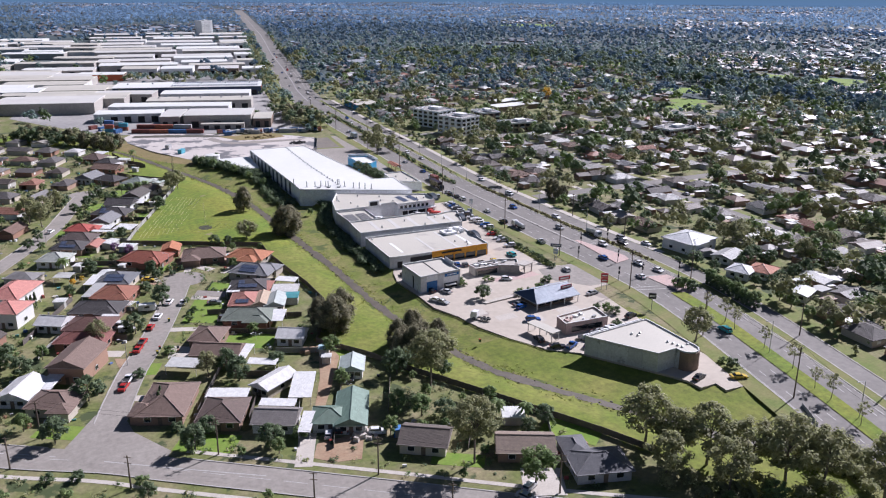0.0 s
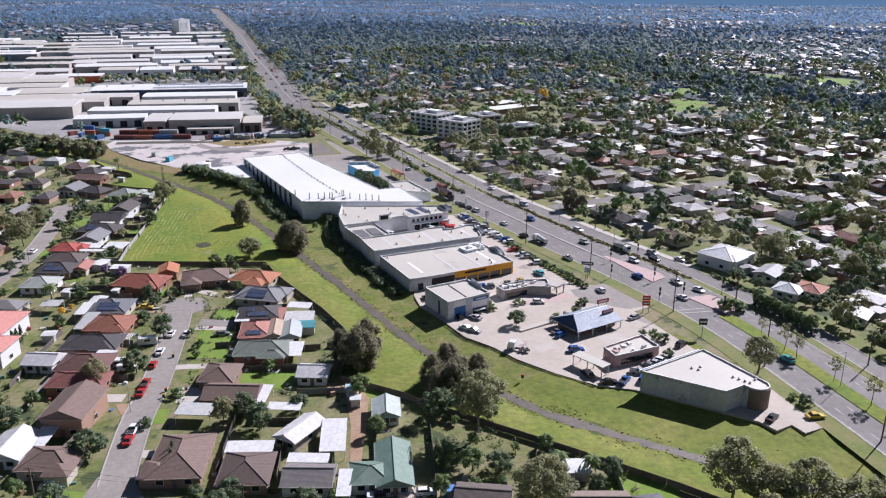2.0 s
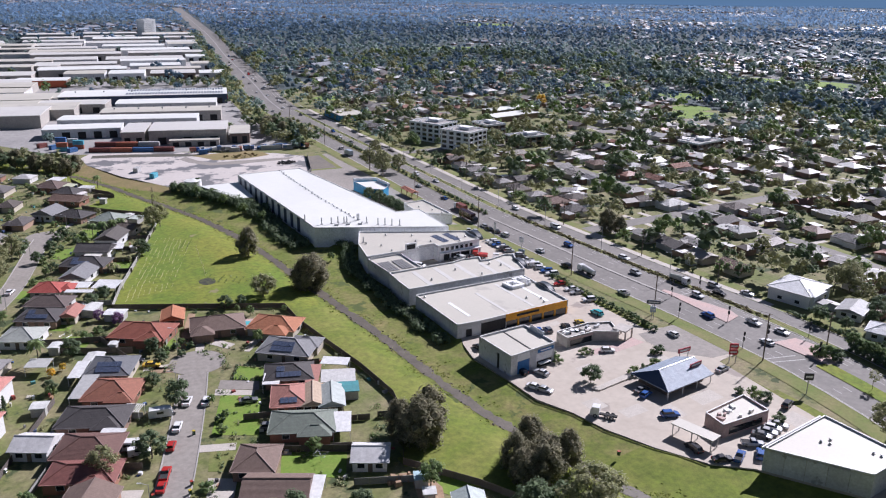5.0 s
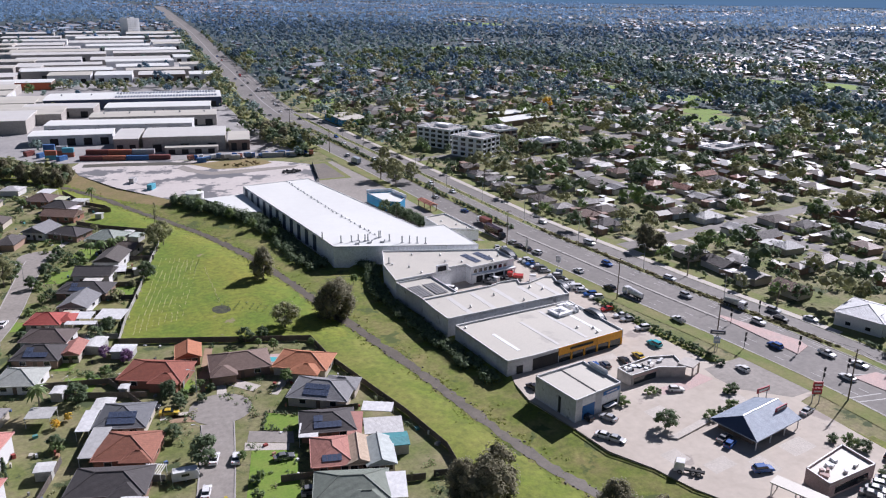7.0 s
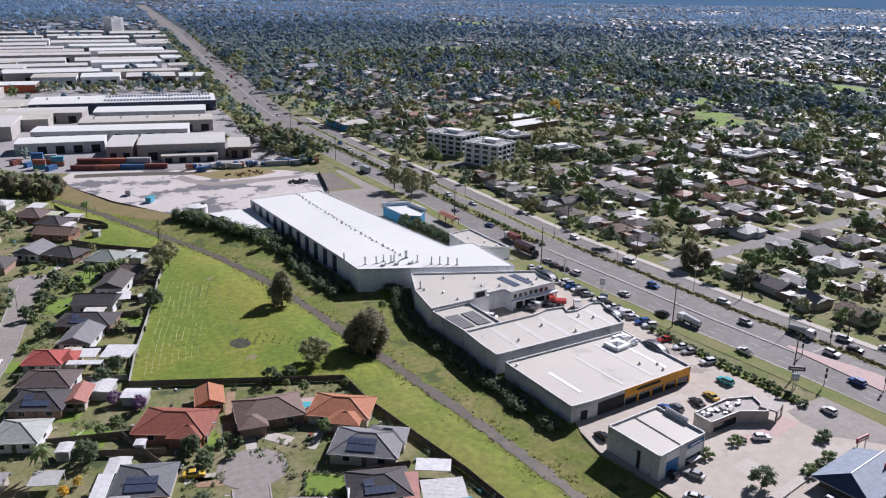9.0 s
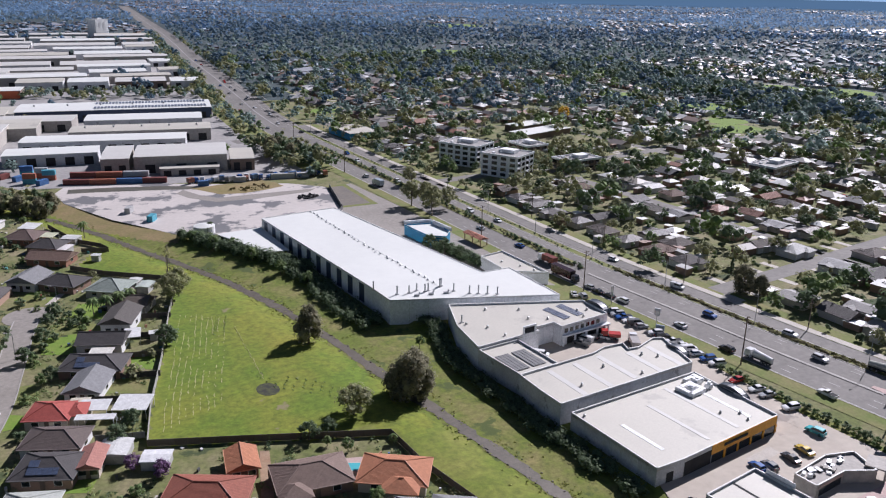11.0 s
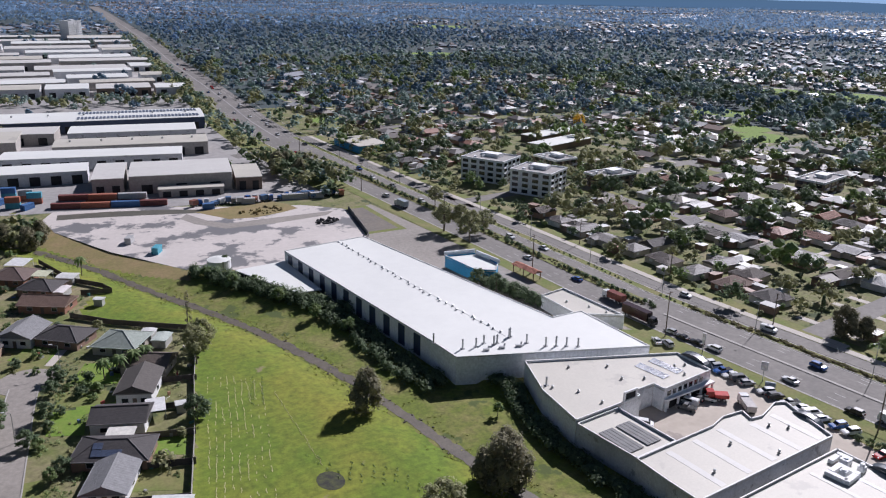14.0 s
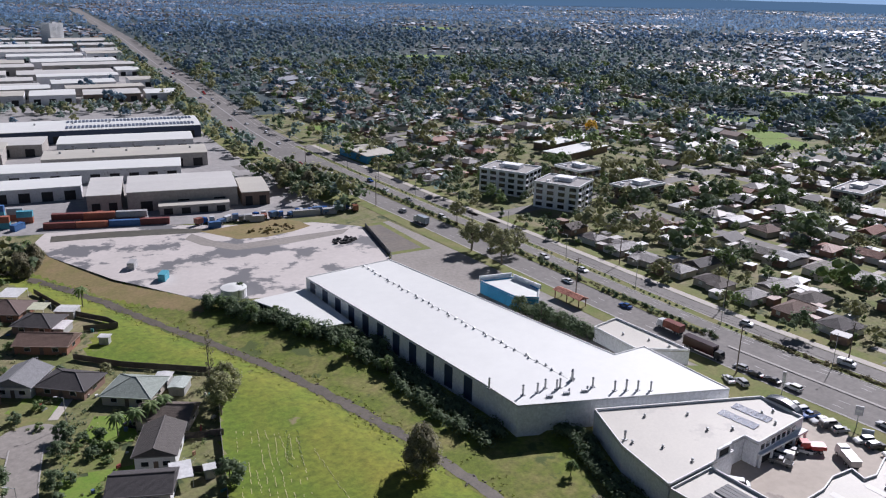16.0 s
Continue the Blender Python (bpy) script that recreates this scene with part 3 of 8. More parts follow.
slab("carpark", [(163.5, 345), (160, 318), (158.5, 292), (156.5, 270), (157, 246), (169, 242), (171.5, 221), (160, 219), (158, 196), (157, 182), (158.7, 160.7), (161.1, 153.8), (160.3, 142.1), (148.6, 142.3), (148.7, 146.4), (143.4, 146.1), (142.9, 150.6), (139.5, 156.5), (126, 177),
                 (118.3, 183.3), (112.4, 193.7), (107.6, 205.5), (105.6, 215), (101.5, 225), (101, 237), (99.5, 253), (101.5, 262), (104, 268), (104, 345), (140, 347)], 0.075, M["concrete"],
     "pale pinkish concrete car park", "carpark", 0.9)
slab("concrete_yard", [(33, 584), (34, 563), (47, 526), (67, 488), (95, 477), (127, 477), (140, 494), (152, 535), (138, 551), (110, 564), (84, 580), (39, 595)], 0.06, M["yardslab"],
     "bleached concrete yard with dark damp patches", "yard")
slab("dirt_patch", [(92, 564), (98, 552), (101, 546), (112, 542.5), (124, 544), (134, 547), (133, 556), (128, 565), (106, 564.5)], 0.074, M["drygrass"], "dry grass patch beside the yard", "ground", 0.02)
slab("asphalt_lot", [(127, 478), (141, 494), (152, 534), (166, 536), (166, 480), (163, 347), (146, 347), (146, 377)], 0.05, M["asphalt"], "grey asphalt lot beside the highway", "lot")
slab("industrial_apron", [(20, 600), (84, 580), (140, 560), (166, 562), (172, 650), (182, 720), (192, 790), (230, 1000), (330, 1480), (60, 1480), (-40, 700)], 0.03, M["apron"],
     "grey asphalt ground between industrial sheds", "pavement")
solid("verge_industrial", ribbon([p for p in AXIS if 556 < p[1] < 1640], -30, -12.4, 0.052), M["verge"], "rough grass verge between highway and sheds", "verge", "structure")
slab("puddle", [(40, 589), (60, 584), (84, 574), (97, 566), (100, 561), (90, 563), (70, 571), (50, 578), (38, 581)], 0.068, M["dark_wet"], "dark damp strip along the yard", "yard", 0.02)
slab("damp_strip", [(88, 563), (83, 557), (86, 546), (95, 533), (115, 530), (140, 530), (146, 535), (120, 538), (98, 540), (92, 549)], 0.070, M["asphalt"], "grey asphalt strip across the yard", "yard", 0.02)
slab("bare_lot", [(142, 535), (160, 533), (157, 497), (141, 499)], 0.058, M["dryasphalt"], "bare brown-grey lot with grass edges", "lot", 0.02)
slab("lot_edge", [(140.5, 538), (163, 536), (159.5, 494), (139.8, 496)], 0.054, M["verge"], "grass edge round the bare lot", "verge", 0.02)
slab("planted_bed", [(146, 347), (163.5, 347), (166.5, 366), (160, 370), (148, 380)], 0.08, M["verge"], "grass corner beside the warehouse", "verge")
slab("red_paving", [(131.5, 238.6), (139, 237.4), (150, 238.6), (149, 243), (143, 241.5), (131.2, 242)], 0.089, M["pink"], "red-pink paved apron", "paving", 0.02)
slab("earth_drive", [(46.4, 175.4), (48.5, 174.6), (56.4, 190.8), (62, 203.4), (61.5, 210), (58, 211), (56.5, 205), (52.9, 192.3)], 0.06, M["dryearth"], "bare reddish earth driveway", "driveway", 0.04)
slab("earth_yard", [(43, 161.3), (50.7, 161.9), (53.7, 159.2), (50.4, 151.1), (44.2, 152.4), (40.7, 155.9)], 0.06, M["dryearth"], "bare reddish front yard", "yard", 0.04)
slab("entry_drive", [(152.4, 244), (169, 244.2), (171.5, 221), (160, 221.5), (151.5, 231), (150.8, 238.3)], 0.083, M["asphalt"], "grey asphalt entry from the highway", "driveway", 0.02)
slab("ramp", [(117.1, 222.6), (131.6, 225.0), (131.3, 222.8), (118.7, 221.0)], 0.5, M["path"], "pale concrete drive-through ramp", "ramp", 0.5)
for x, y, w, d in ((124, 232.5, 6, 4.4), (141, 205.5, 8, 5), (113, 216, 5, 5), (119.5, 209, 7, 4), (146, 228, 6, 5), (128, 204, 4.4, 6), (152, 186, 6, 8), (132, 262, 9, 3)):
    slab("concrete_patch", [(x - w / 2, y - d / 2), (x + w / 2, y - d / 2 + 0.4), (x + w / 2, y + d / 2 + 0.4), (x - w / 2, y + d / 2)], 0.080, M["path"], "paler newer concrete slab in the car park", "pavement", 0.02)
for x, y, w, d, a in ((24, 241, 9, 3, -20), (2, 232, 9, 4, -25), (39, 296, 3.5, 9, 35), (47.5, 291, 2.2, 10, -40), (21, 288, 9, 2.6, -12), (9.5, 200, 8, 3, -25),
                      (40, 160, 4, 14, -20), (34, 298, 2.4, 12, -15), (83, 127, 9, 10, -24), (12, 441, 10, 2.2, 58), (20, 250, 6, 3.5, -25), (35, 233, 8, 2.4, -25)):
    m_ = pose(x, y, 0, 0, 0, a)
    pts = [m_ @ Vector(p) for p in ((-w / 2, -d / 2, 0), (w / 2, -d / 2, 0), (w / 2, d / 2, 0), (-w / 2, d / 2, 0))]
    slab("driveway", [(p.x, p.y) for p in pts], 0.052, M["path"], "pale concrete driveway", "driveway", 0.04)
for x, y, w, d, a in ((20, 425, 12, 12, 60), (9, 447, 13, 11, 45), (18, 408, 15, 8, -8), (2, 316, 9, 8, -25),
                      (20, 172, 14, 8, -30), (-9, 190, 16, 6, -30), (70, 142, 12, 5, -32), (-2, 330, 10, 5, -28), (12, 217, 5, 7, -20), (26, 303, 5, 8, 20),
                      (100, 142, 14, 8, -50), (64, 203, 6, 8, 30)):
    m_ = pose(x, y, 0, 0, 0, a)
    pts = [m_ @ Vector(p) for p in ((-w / 2, -d / 2, 0), (w / 2, -d / 2, 0), (w / 2, d / 2, 0), (-w / 2, d / 2, 0))]
    slab("lawn", [(p.x, p.y) for p in pts], 0.045, M["lawn"], "small green front lawn", "lawn", 0.03)
for name_, poly, z, mat_, label_, cat_ in (
        ("driveway", [(33.4, 273), (42.3, 267.9), (40.8, 263.1), (31.5, 268.6)], 0.056, "asphalt", "dark grey driveway between front lawns", "driveway"),
        ("driveway", [(31, 268.6), (39.8, 263.4), (38.7, 261), (29.9, 265.5)], 0.052, "path", "pale concrete driveway", "driveway"),
        ("lawn", [(39.6, 279.2), (46.5, 273.9), (43.9, 267.1), (36.5, 271.8)], 0.048, "lawn", "bright green clipped lawn inside a low hedge", "lawn"),
        ("lawn", [(31.5, 265.1), (40.3, 259.7), (34.2, 241.5), (24.5, 246.9)], 0.046, "lawn", "bright green front lawn", "lawn"),
        ("lawn", [(5.5, 410), (12.7, 407.5), (9.5, 395.2), (2, 399.2)], 0.046, "lawn", "bright green front lawn", "lawn"),
        ("lawn", [(8.1, 420), (21.3, 413), (19.4, 407.2), (6, 411)], 0.046, "verge", "dry patchy front lawn", "lawn"),
        ("lawn", [(22.1, 386.6), (29.6, 383.7), (26.2, 374.8), (20, 378.6)], 0.046, "lawn", "bright green back lawn", "lawn"),
        ("lawn", [(14.5, 375.6), (24.6, 370.7), (21.7, 362.2), (12.4, 367.3)], 0.046, "verge", "dry patchy back lawn", "lawn"),
        ("lawn", [(-9.4, 368.3), (-5.1, 365), (-7.9, 360.1), (-11.3, 360.5)], 0.046, "lawn", "bright green front lawn", "lawn"),
        ("lawn", [(2.3, 451), (12.5, 445.4), (6.5, 434.7), (0.6, 437.1)], 0.046, "verge", "dry patchy front lawn", "lawn"),
        ("lawn", [(-6.7, 382.5), (-1.2, 381.3), (-3.4, 373.6), (-8.4, 372.7)], 0.046, "verge", "dry patchy front lawn", "lawn"),
        ("lawn", [(25.2, 244.7), (30.5, 241.1), (28.2, 238), (23.2, 241.4)], 0.046, "verge", "dry patchy front lawn", "lawn"),
        ("lawn", [(22.7, 240.8), (28.3, 237.1), (25.6, 229.3), (20.2, 232.4)], 0.046, "verge", "dry patchy front lawn", "lawn"),
        ("lawn", [(37, 233.1), (49.5, 225.2), (45.4, 216.2), (33.5, 223.9)], 0.046, "lawn", "green back lawn with a clothesline", "lawn"),
        ("earth_drive", [(17.8, 289.8), (24.8, 286), (25, 282.6), (18.3, 285.4)], 0.052, "dryearth", "bare tan earth driveway", "driveway"),
        ("lane", [(36.2, 322.5), (38.1, 321.4), (30, 296.7), (27.5, 298.1)], 0.052, "dryearth", "narrow bare earth lane between fences", "path"),
        ("patio_paving", [(48.5, 311), (57.5, 307.5), (55, 300), (47, 302.5)], 0.016, "pink", "pale pink paving round the pool", "paving"),
        ("paved_yard", [(19.6, 229.9), (25, 226.8), (22.2, 219.6), (17.2, 221.9)], 0.052, "path", "grey paved front yard", "yard"),
        ("earth_yard", [(3.5, 228), (10.5, 224.5), (9, 218.5), (4.5, 220)], 0.050, "dryearth", "bare tan earth front yard", "yard")):
    slab(name_, poly, z, M[mat_], label_, cat_, 0.04)


# ---- large buildings ----
def edge_frame(p, q):
    d = math.hypot(q[0] - p[0], q[1] - p[1])
    return d, math.degrees(math.atan2(q[1] - p[1], q[0] - p[0]))


def flat_building(name, poly, h, label, category, wall="panelgrey", roof="greyroof", panel=6.0, parapet=0.5, skip=(), z0=-1.9, fall=0.25):
    """A flat-roofed building with jointed wall panels, a parapet cap and a roof deck."""
    area = sum(p[0] * q[1] - q[0] * p[1] for p, q in zip(poly, poly[1:] + poly[:1]))
    if area < 0:
        poly = poly[::-1]
    cx, cy = sum(p[0] for p in poly) / len(poly), sum(p[1] for p in poly) / len(poly)
    b = thing(name, pose(cx, cy, 0), label, category)
    loc = [(x - cx, y - cy) for x, y in poly]
    part("roof", Geo().prism(loc, h - parapet - 0.3, h - parapet), M[roof], b)
    for k, (p, q) in enumerate(zip(loc, loc[1:] + loc[:1])):
        if k in skip:
            continue
        d, a = edge_frame(p, q)
        n = max(1, round(d / panel))
        s = d / n
        me = Geo().box(0, 0.1, 0, s - 0.05, 0.2, h - z0).mesh("wall_panel", M[wall])
        cap = Geo().box(0, 0.1, 0, d + 0.1, 0.3, 0.08).mesh("parapet_cap", M["trim"])
        for i in range(n):
            t = (i + 0.5) / n
            part("wall_panel", me, None, b, at=pose(p[0] + (q[0] - p[0]) * t, p[1] + (q[1] - p[1]) * t, z0, 0, 0, a))
        part("parapet_cap", cap, None, b, at=pose((p[0] + q[0]) / 2, (p[1] + q[1]) / 2, h, 0, 0, a))
    return b, loc, (cx, cy)


def on_wall(b, c, p, q, t, z, w, hgt, mat, name, out=0.06, label="", thick=0.12):
    """A flat panel on the outside of the wall from p to q (counterclockwise), at the fraction t."""
    d, a = edge_frame(p, q)
    return part(name, Geo().box(0, -out + thick / 2, 0, w, thick, hgt), M[mat], b, label, at=pose(p[0] + (q[0] - p[0]) * t - c[0], p[1] + (q[1] - p[1]) * t - c[1], z, 0, 0, a))


def vent(x, y, z, parent, c, h=0.55):
    g = Geo().box(0, 0, 0, 0.55, 0.55, 0.25).tube((0, 0, 0.2), (0, 0, h), 0.24, 0.3, 8).tube((0, 0, h), (0, 0, h + 0.12), 0.34, 0.12, 8)
    return part("roof_vent", g, M["steel"], parent, at=pose(x - c[0], y - c[1], z))


def flue(x, y, z, parent, c, h=2.6):
    g = Geo().tube((0, 0, 0), (0, 0, h), 0.24, 0.24, 9).box(0, 0, 0, 0.9, 0.9, 0.2).tube((0, 0, h + 0.1), (0, 0, h + 0.4), 0.36, 0.1, 9).tube((0, 0, h * 0.6), (0, 0, h * 0.6 + 0.12), 0.3, 0.3, 9)
    return part("flue", g, M["steel"], parent, "grey metal flue pipe", at=pose(x - c[0], y - c[1], z))


def arch_front(b, c, x, y, z, w, rise_, depth):
    """A curved dark glazed entrance hood facing east."""
    g = Geo()
    n = 12
    pts = [(w / 2 * math.cos(math.pi * i / n), rise_ * math.sin(math.pi * i / n)) for i in range(n + 1)]
    vs = [(0, u, v) for u, v in pts] + [(depth, u, v) for u, v in pts]
    fs = [(i, i + 1, n + 2 + i, n + 1 + i) for i in range(n)] + [list(range(n + 1)), list(range(2 * n + 1, n, -1))]
    g.add(vs, fs)
    ob = part("arched_hood", g, M["blueglass"], b, "dark curved glass entrance hood", at=pose(x - c[0], y - c[1], z))
    r = Geo()
    for (u0, v0), (u1, v1) in zip(pts, pts[1:]):
        r.tube((depth, u0, v0), (depth, u1, v1), 0.13, 0.13, 5)
    part("hood_rim", r, M["steel"], ob)


# long white warehouse
WH = [(96.5, 370.5), (145, 347.8), (146.5, 376), (136, 377), (127.5, 474.5), (94.8, 474), (96.7, 383)]
wh, wl, wc = flat_building("warehouse", WH, 7.2, "long white metal-roofed warehouse with grey walls beside the creek", "warehouse", "panelpale", "whiteroof", parapet=0.12)
for i in range(11):
    t = 0.05 + i * 0.088
    on_wall(wh, wc, (94.8, 474), (96.7, 383), t, 0.3, 3.3, 6.2, "darkdoor", "loading_door", 0.1, "dark blue loading door")
    on_wall(wh, wc, (94.8, 474), (96.7, 383), t + 0.044, 0.2, 4.4, 6.5, "panelwhite", "white_wall_sheet", 0.08)
for i in range(36):
    t = i / 35
    y = 473 - 99 * t - (1.2 if i % 6 == 5 else 0)
    vent(float(np.interp(y, [374, 414, 458, 475], [116.0, 114.6, 115.3, 116.2])) + 0.35 * (i % 3), y, 7.05, wh, wc)
for x, y in ((96.4, 381), (100.9, 373.8), (104.7, 372.9), (107.8, 373.5), (109.6, 371.4), (110.9, 371.6), (115.9, 372.6), (117.0, 373.5), (117.8, 367.4), (120.9, 363.1), (123.3, 361.6), (125.7, 360.1), (128.2, 358.2)):
    flue(x, y, 7.05, wh, wc, random.uniform(2.0, 2.7))
for x, y in ((105.5, 369.5), (110, 368.4), (114.5, 366.8)):
    part("roof_duct", Geo().box(0, 0, 0, 1.6, 0.6, 0.6, -25).tube((0.7, 0, 0.3), (1.3, 0.4, 0.9), 0.28, 0.22, 8), M["steel"], wh, "low bent metal roof duct", at=pose(x - wc[0], y - wc[1], 7.08))
part("ridge_cap", Geo().tube((116.0 - wc[0], 474 - wc[1], 7.06), (115.8 - wc[0], 374 - wc[1], 7.06), 0.1, 0.1, 5), M["trim"], wh)

can = thing("loading_canopy", pose(85, 458, 0), "white flat loading canopy joined to the warehouse", "canopy")
CAN = [(-9.2, 15.6), (0.2, -15.5), (8.0, -16.7), (9.6, 15.6)]
part("roof", Geo().prism(CAN, 3.2, 3.5), M["whiteroof"], can)
# Dark sheet along the posts, added for the shade under the canopy.
part("back_wall", Geo().prism([(-8.6, 15.2), (0.0, -14.0), (0.4, -14.0), (-8.2, 15.2)], -0.8, 3.2), M["dark"], can)
for i in range(8):
    t = i / 7
    part("post", Geo().box(0, 0, -0.9, 0.25, 0.25, 4.1), M["steel"], can, at=pose(-9.0 + 9.2 * t, 15.2 - 30.4 * t, 0))
tank = thing("water_tank", pose(75.6, 488.5, 0), "white round steel water tank in the yard", "tank")
part("shell", Geo().tube((0, 0, 0), (0, 0, 3.2), 4.2, 4.2, 24), M["panelwhite"], tank)
part("lid", Geo().tube((0, 0, 3.2), (0, 0, 3.9), 4.3, 0.5, 24), M["whiteroof"], tank)
part("ladder", Geo().box(0, -4.3, 0, 0.5, 0.12, 3.4), M["steel"], tank)

# vehicle dealership
SALES = [(111.4, 360.5), (104.8, 346), (101.7, 331), (115.5, 331), (123, 331), (123, 333.5), (130.5, 333.5), (130.5, 330), (149, 330.6), (149.7, 342.2)]
sb, sl, sc = flat_building("dealership", SALES, 6.3, "pale flat-roofed vehicle dealership with white upper walls and solar panels", "commercial building", "panelwhite", "greyroof", 5.0)
for i in range(7):
    w_ = on_wall(sb, sc, (130.5, 330), (149, 330.6), 0.10 + i * 0.115, 3.9, 1.3, 1.3, "glass", "window", 0.07, "square dark upper window")
# The bays are not hollow; this dark sheet stands for their shade.
on_wall(sb, sc, (130.5, 330), (149, 330.6), 0.55, 0.1, 15.5, 2.6, "dark", "garage_opening", 0.05, "dark open garage bays")
for i in range(5):
    part("column", Geo().box(0, 0, 0, 0.45, 0.45, 3.0), M["panelwhite"], sb, at=pose(131 + i * 4.4 - sc[0], 329.4 - sc[1], 0))
part("awning", Geo().box(140 - sc[0], 329.9 - sc[1], 2.9, 18.6, 1.4, 0.5), M["panelwhite"], sb)
g = Geo()
for u, v, w, h in ((0, 0, 4.6, 0.5), (0, 2.6, 4.6, 0.5), (-2.05, 0.5, 0.5, 2.1), (2.05, 0.5, 0.5, 2.1)):
    g.box(u, 0, v, w, 0.4, h)
part("roof_screen", g, M["panelwhite"], sb, "white frame screen on the roof edge", at=pose(119.5 - sc[0], 331.2 - sc[1], 5.6))
part("screen_infill", Geo().box(0, 0.1, 0.5, 3.6, 0.1, 2.1), M["dark"], sb, at=pose(119.5 - sc[0], 331.2 - sc[1], 5.6))
for r in range(2):
    for i in range(8):
        part("solar_panel", Geo().box(0, 0, 0, 2.6, 1.08, 0.06), M["solar"], sb, "blue-black solar panel", at=pose(135.6 + r * 5.2 + 0.1 * i - sc[0], 343.0 - i * 1.16 - sc[1], 5.95, 0, -4, 5))
flue(107.7, 347.9, 5.8, sb, sc, 2.0)
for x, y in ((108, 346), (112, 341), (119, 352), (128, 347), (113, 334), (126, 340), (131, 337), (143, 337.5), (146, 336.5), (141.5, 333)):
    vent(x, y, 5.8, sb, sc, 0.7)
arch_front(sb, sc, 149.5, 337, 5.2, 9.5, 2.3, 2.2)
ann, al, ac = flat_building("dealership_annexe", [(101.7, 330.7), (102.4, 313.3), (115, 313.3), (115, 330.7)], 5.6, "low annexe with dark mesh roof panels", "commercial building", "panelgrey", "greyroof", 6)
for i in (0, 1, 2, 3, 5, 6, 7, 8):
    part("roof_slat", Geo().box(0, 0, 0, 0.98, 9.5, 0.12), M["meshroof"], ann, "dark mesh roof strip", at=pose(103.6 + i * 1.1 - ac[0], 320.5 - ac[1], 5.25))
B3 = [(101.9, 313), (101.2, 304), (101.0, 296), (145.8, 295.2), (149.4, 306.2), (151, 310.3), (148.3, 311.6), (140.4, 309.4), (137, 310), (138.4, 313.4), (132.2, 314.2), (126.8, 312.9)]
b3, l3, c3 = flat_building("showroom", B3, 5.9, "pale flat-roofed commercial building with stained concrete walls", "commercial building", "panelgrey", "greyroof", 5.5)
for x, y in ((112, 301), (124, 306), (138, 306), (141, 303), (130, 298)):
    vent(x, y, 5.4, b3, c3, 0.8)
arch_front(b3, c3, 148.2, 303.5, 4.2, 8.0, 2.2, 1.8)
for x in (110, 118.5, 127, 135.5, 143):
    part("skylight", Geo().box(0, 0, 0, 1.7, 14.6 if x < 135 else 12.6, 0.04), M["beigeroof"], b3, "slightly paler translucent roof sheet", at=pose(x - c3[0], 304.2 - c3[1] - (1.6 if x > 135 else 0), 5.4, 0, 0, -1.5))
B4 = [(102, 293.4), (102, 266.5), (109.8, 266.0), (143.4, 267.2), (143.8, 292.8)]
b4, l4, c4 = flat_building("auto_store", B4, 4.6, "pale flat-roofed auto store with a bright orange-yellow front", "commercial building", "panelgrey", "greyroof", 5.5)
pq = ((109.8, 266.0), (143.4, 267.2))
# Flat dark panel: the shade inside the bay is painted on the wall.
on_wall(b4, c4, *pq, 0.14, 0.1, 9.0, 3.5, "dark", "loading_bay", 0.06, "dark open loading bay")
for i in range(5):
    on_wall(b4, c4, *pq, 0.345 + i * 0.142, 2.3, 4.72, 2.35, "yellow", "fascia_panel", 0.16, "bright orange-yellow fascia panel", 0.3)
    on_wall(b4, c4, *pq, 0.345 + i * 0.142, 0.1, 4.2, 2.15, "glass", "shop_window", 0.06, "dark shop window")
    on_wall(b4, c4, *pq, 0.415 + i * 0.142, 0.1, 0.6, 2.25, "yellow", "pier", 0.2, "orange-yellow pier", 0.3)
on_wall(b4, c4, *pq, 0.52, 3.3, 8.5, 0.65, "dark", "sign_bar", 0.36, "dark sign lettering as a bar")
on_wall(b4, c4, (143.4, 267.2), (143.8, 292.8), 0.12, 0.1, 5.0, 4.4, "yellow", "side_fascia", 0.12, "orange-yellow corner panel")
on_wall(b4, c4, (102, 266.5), (109.8, 266.0), 0.5, 0.1, 2.0, 2.4, "dark", "side_door", 0.06)
g = Geo()
for x, y, w, d, h in ((-3.2, -1.0, 1.3, 4.6, 0.9), (-1.4, -3.2, 4.2, 1.3, 0.9), (1.2, -1.6, 1.3, 4.0, 0.9), (-0.6, 0.6, 4.6, 1.2, 1.0), (-1.2, -1.4, 1.5, 1.5, 1.5), (3.4, 0.8, 2.2, 2.0, 1.5), (4.2, -2.4, 1.5, 1.5, 1.1), (2.8, 3.0, 3.4, 1.1, 0.8), (5.4, 2.2, 1.1, 3.4, 0.8)):
    g.box(x, y, 0.12, w, d, h, 4, 0.94)
for x, y in ((-1.2, -1.4), (3.4, 0.8), (4.2, -2.4)):
    g.tube((x, y, 1.2), (x, y, 1.85), 0.5, 0.5, 10)
part("roof_plant", g, M["panelwhite"], b4, "white roof ducts and air plant", at=pose(136.4 - c4[0], 287.8 - c4[1], 4.1))
for x, y in ((104, 291), (133, 275.5), (137, 273), (136, 270)):
    vent(x, y, 4.1, b4, c4, 0.6)
arch_front(b4, c4, 143.4, 281, 3.2, 9.5, 2.4, 1.8)
for x, y, L, m_ in ((109, 277.5, 12.4, "panelwhite"), (131, 280, 22, "beigeroof"), (137.5, 278, 15, "panelwhite"), (121, 278, 18, "beigeroof")):
    part("skylight", Geo().box(0, 0, 0, 1.1, L, 0.05), M[m_], b4, "paler translucent roof sheet", at=pose(x - c4[0], y - c4[1], 4.1, 0, 0, 1))
B5 = [(101.6, 253.6), (102.5, 238.7), (118.3, 240.5), (117.6, 254.4)]
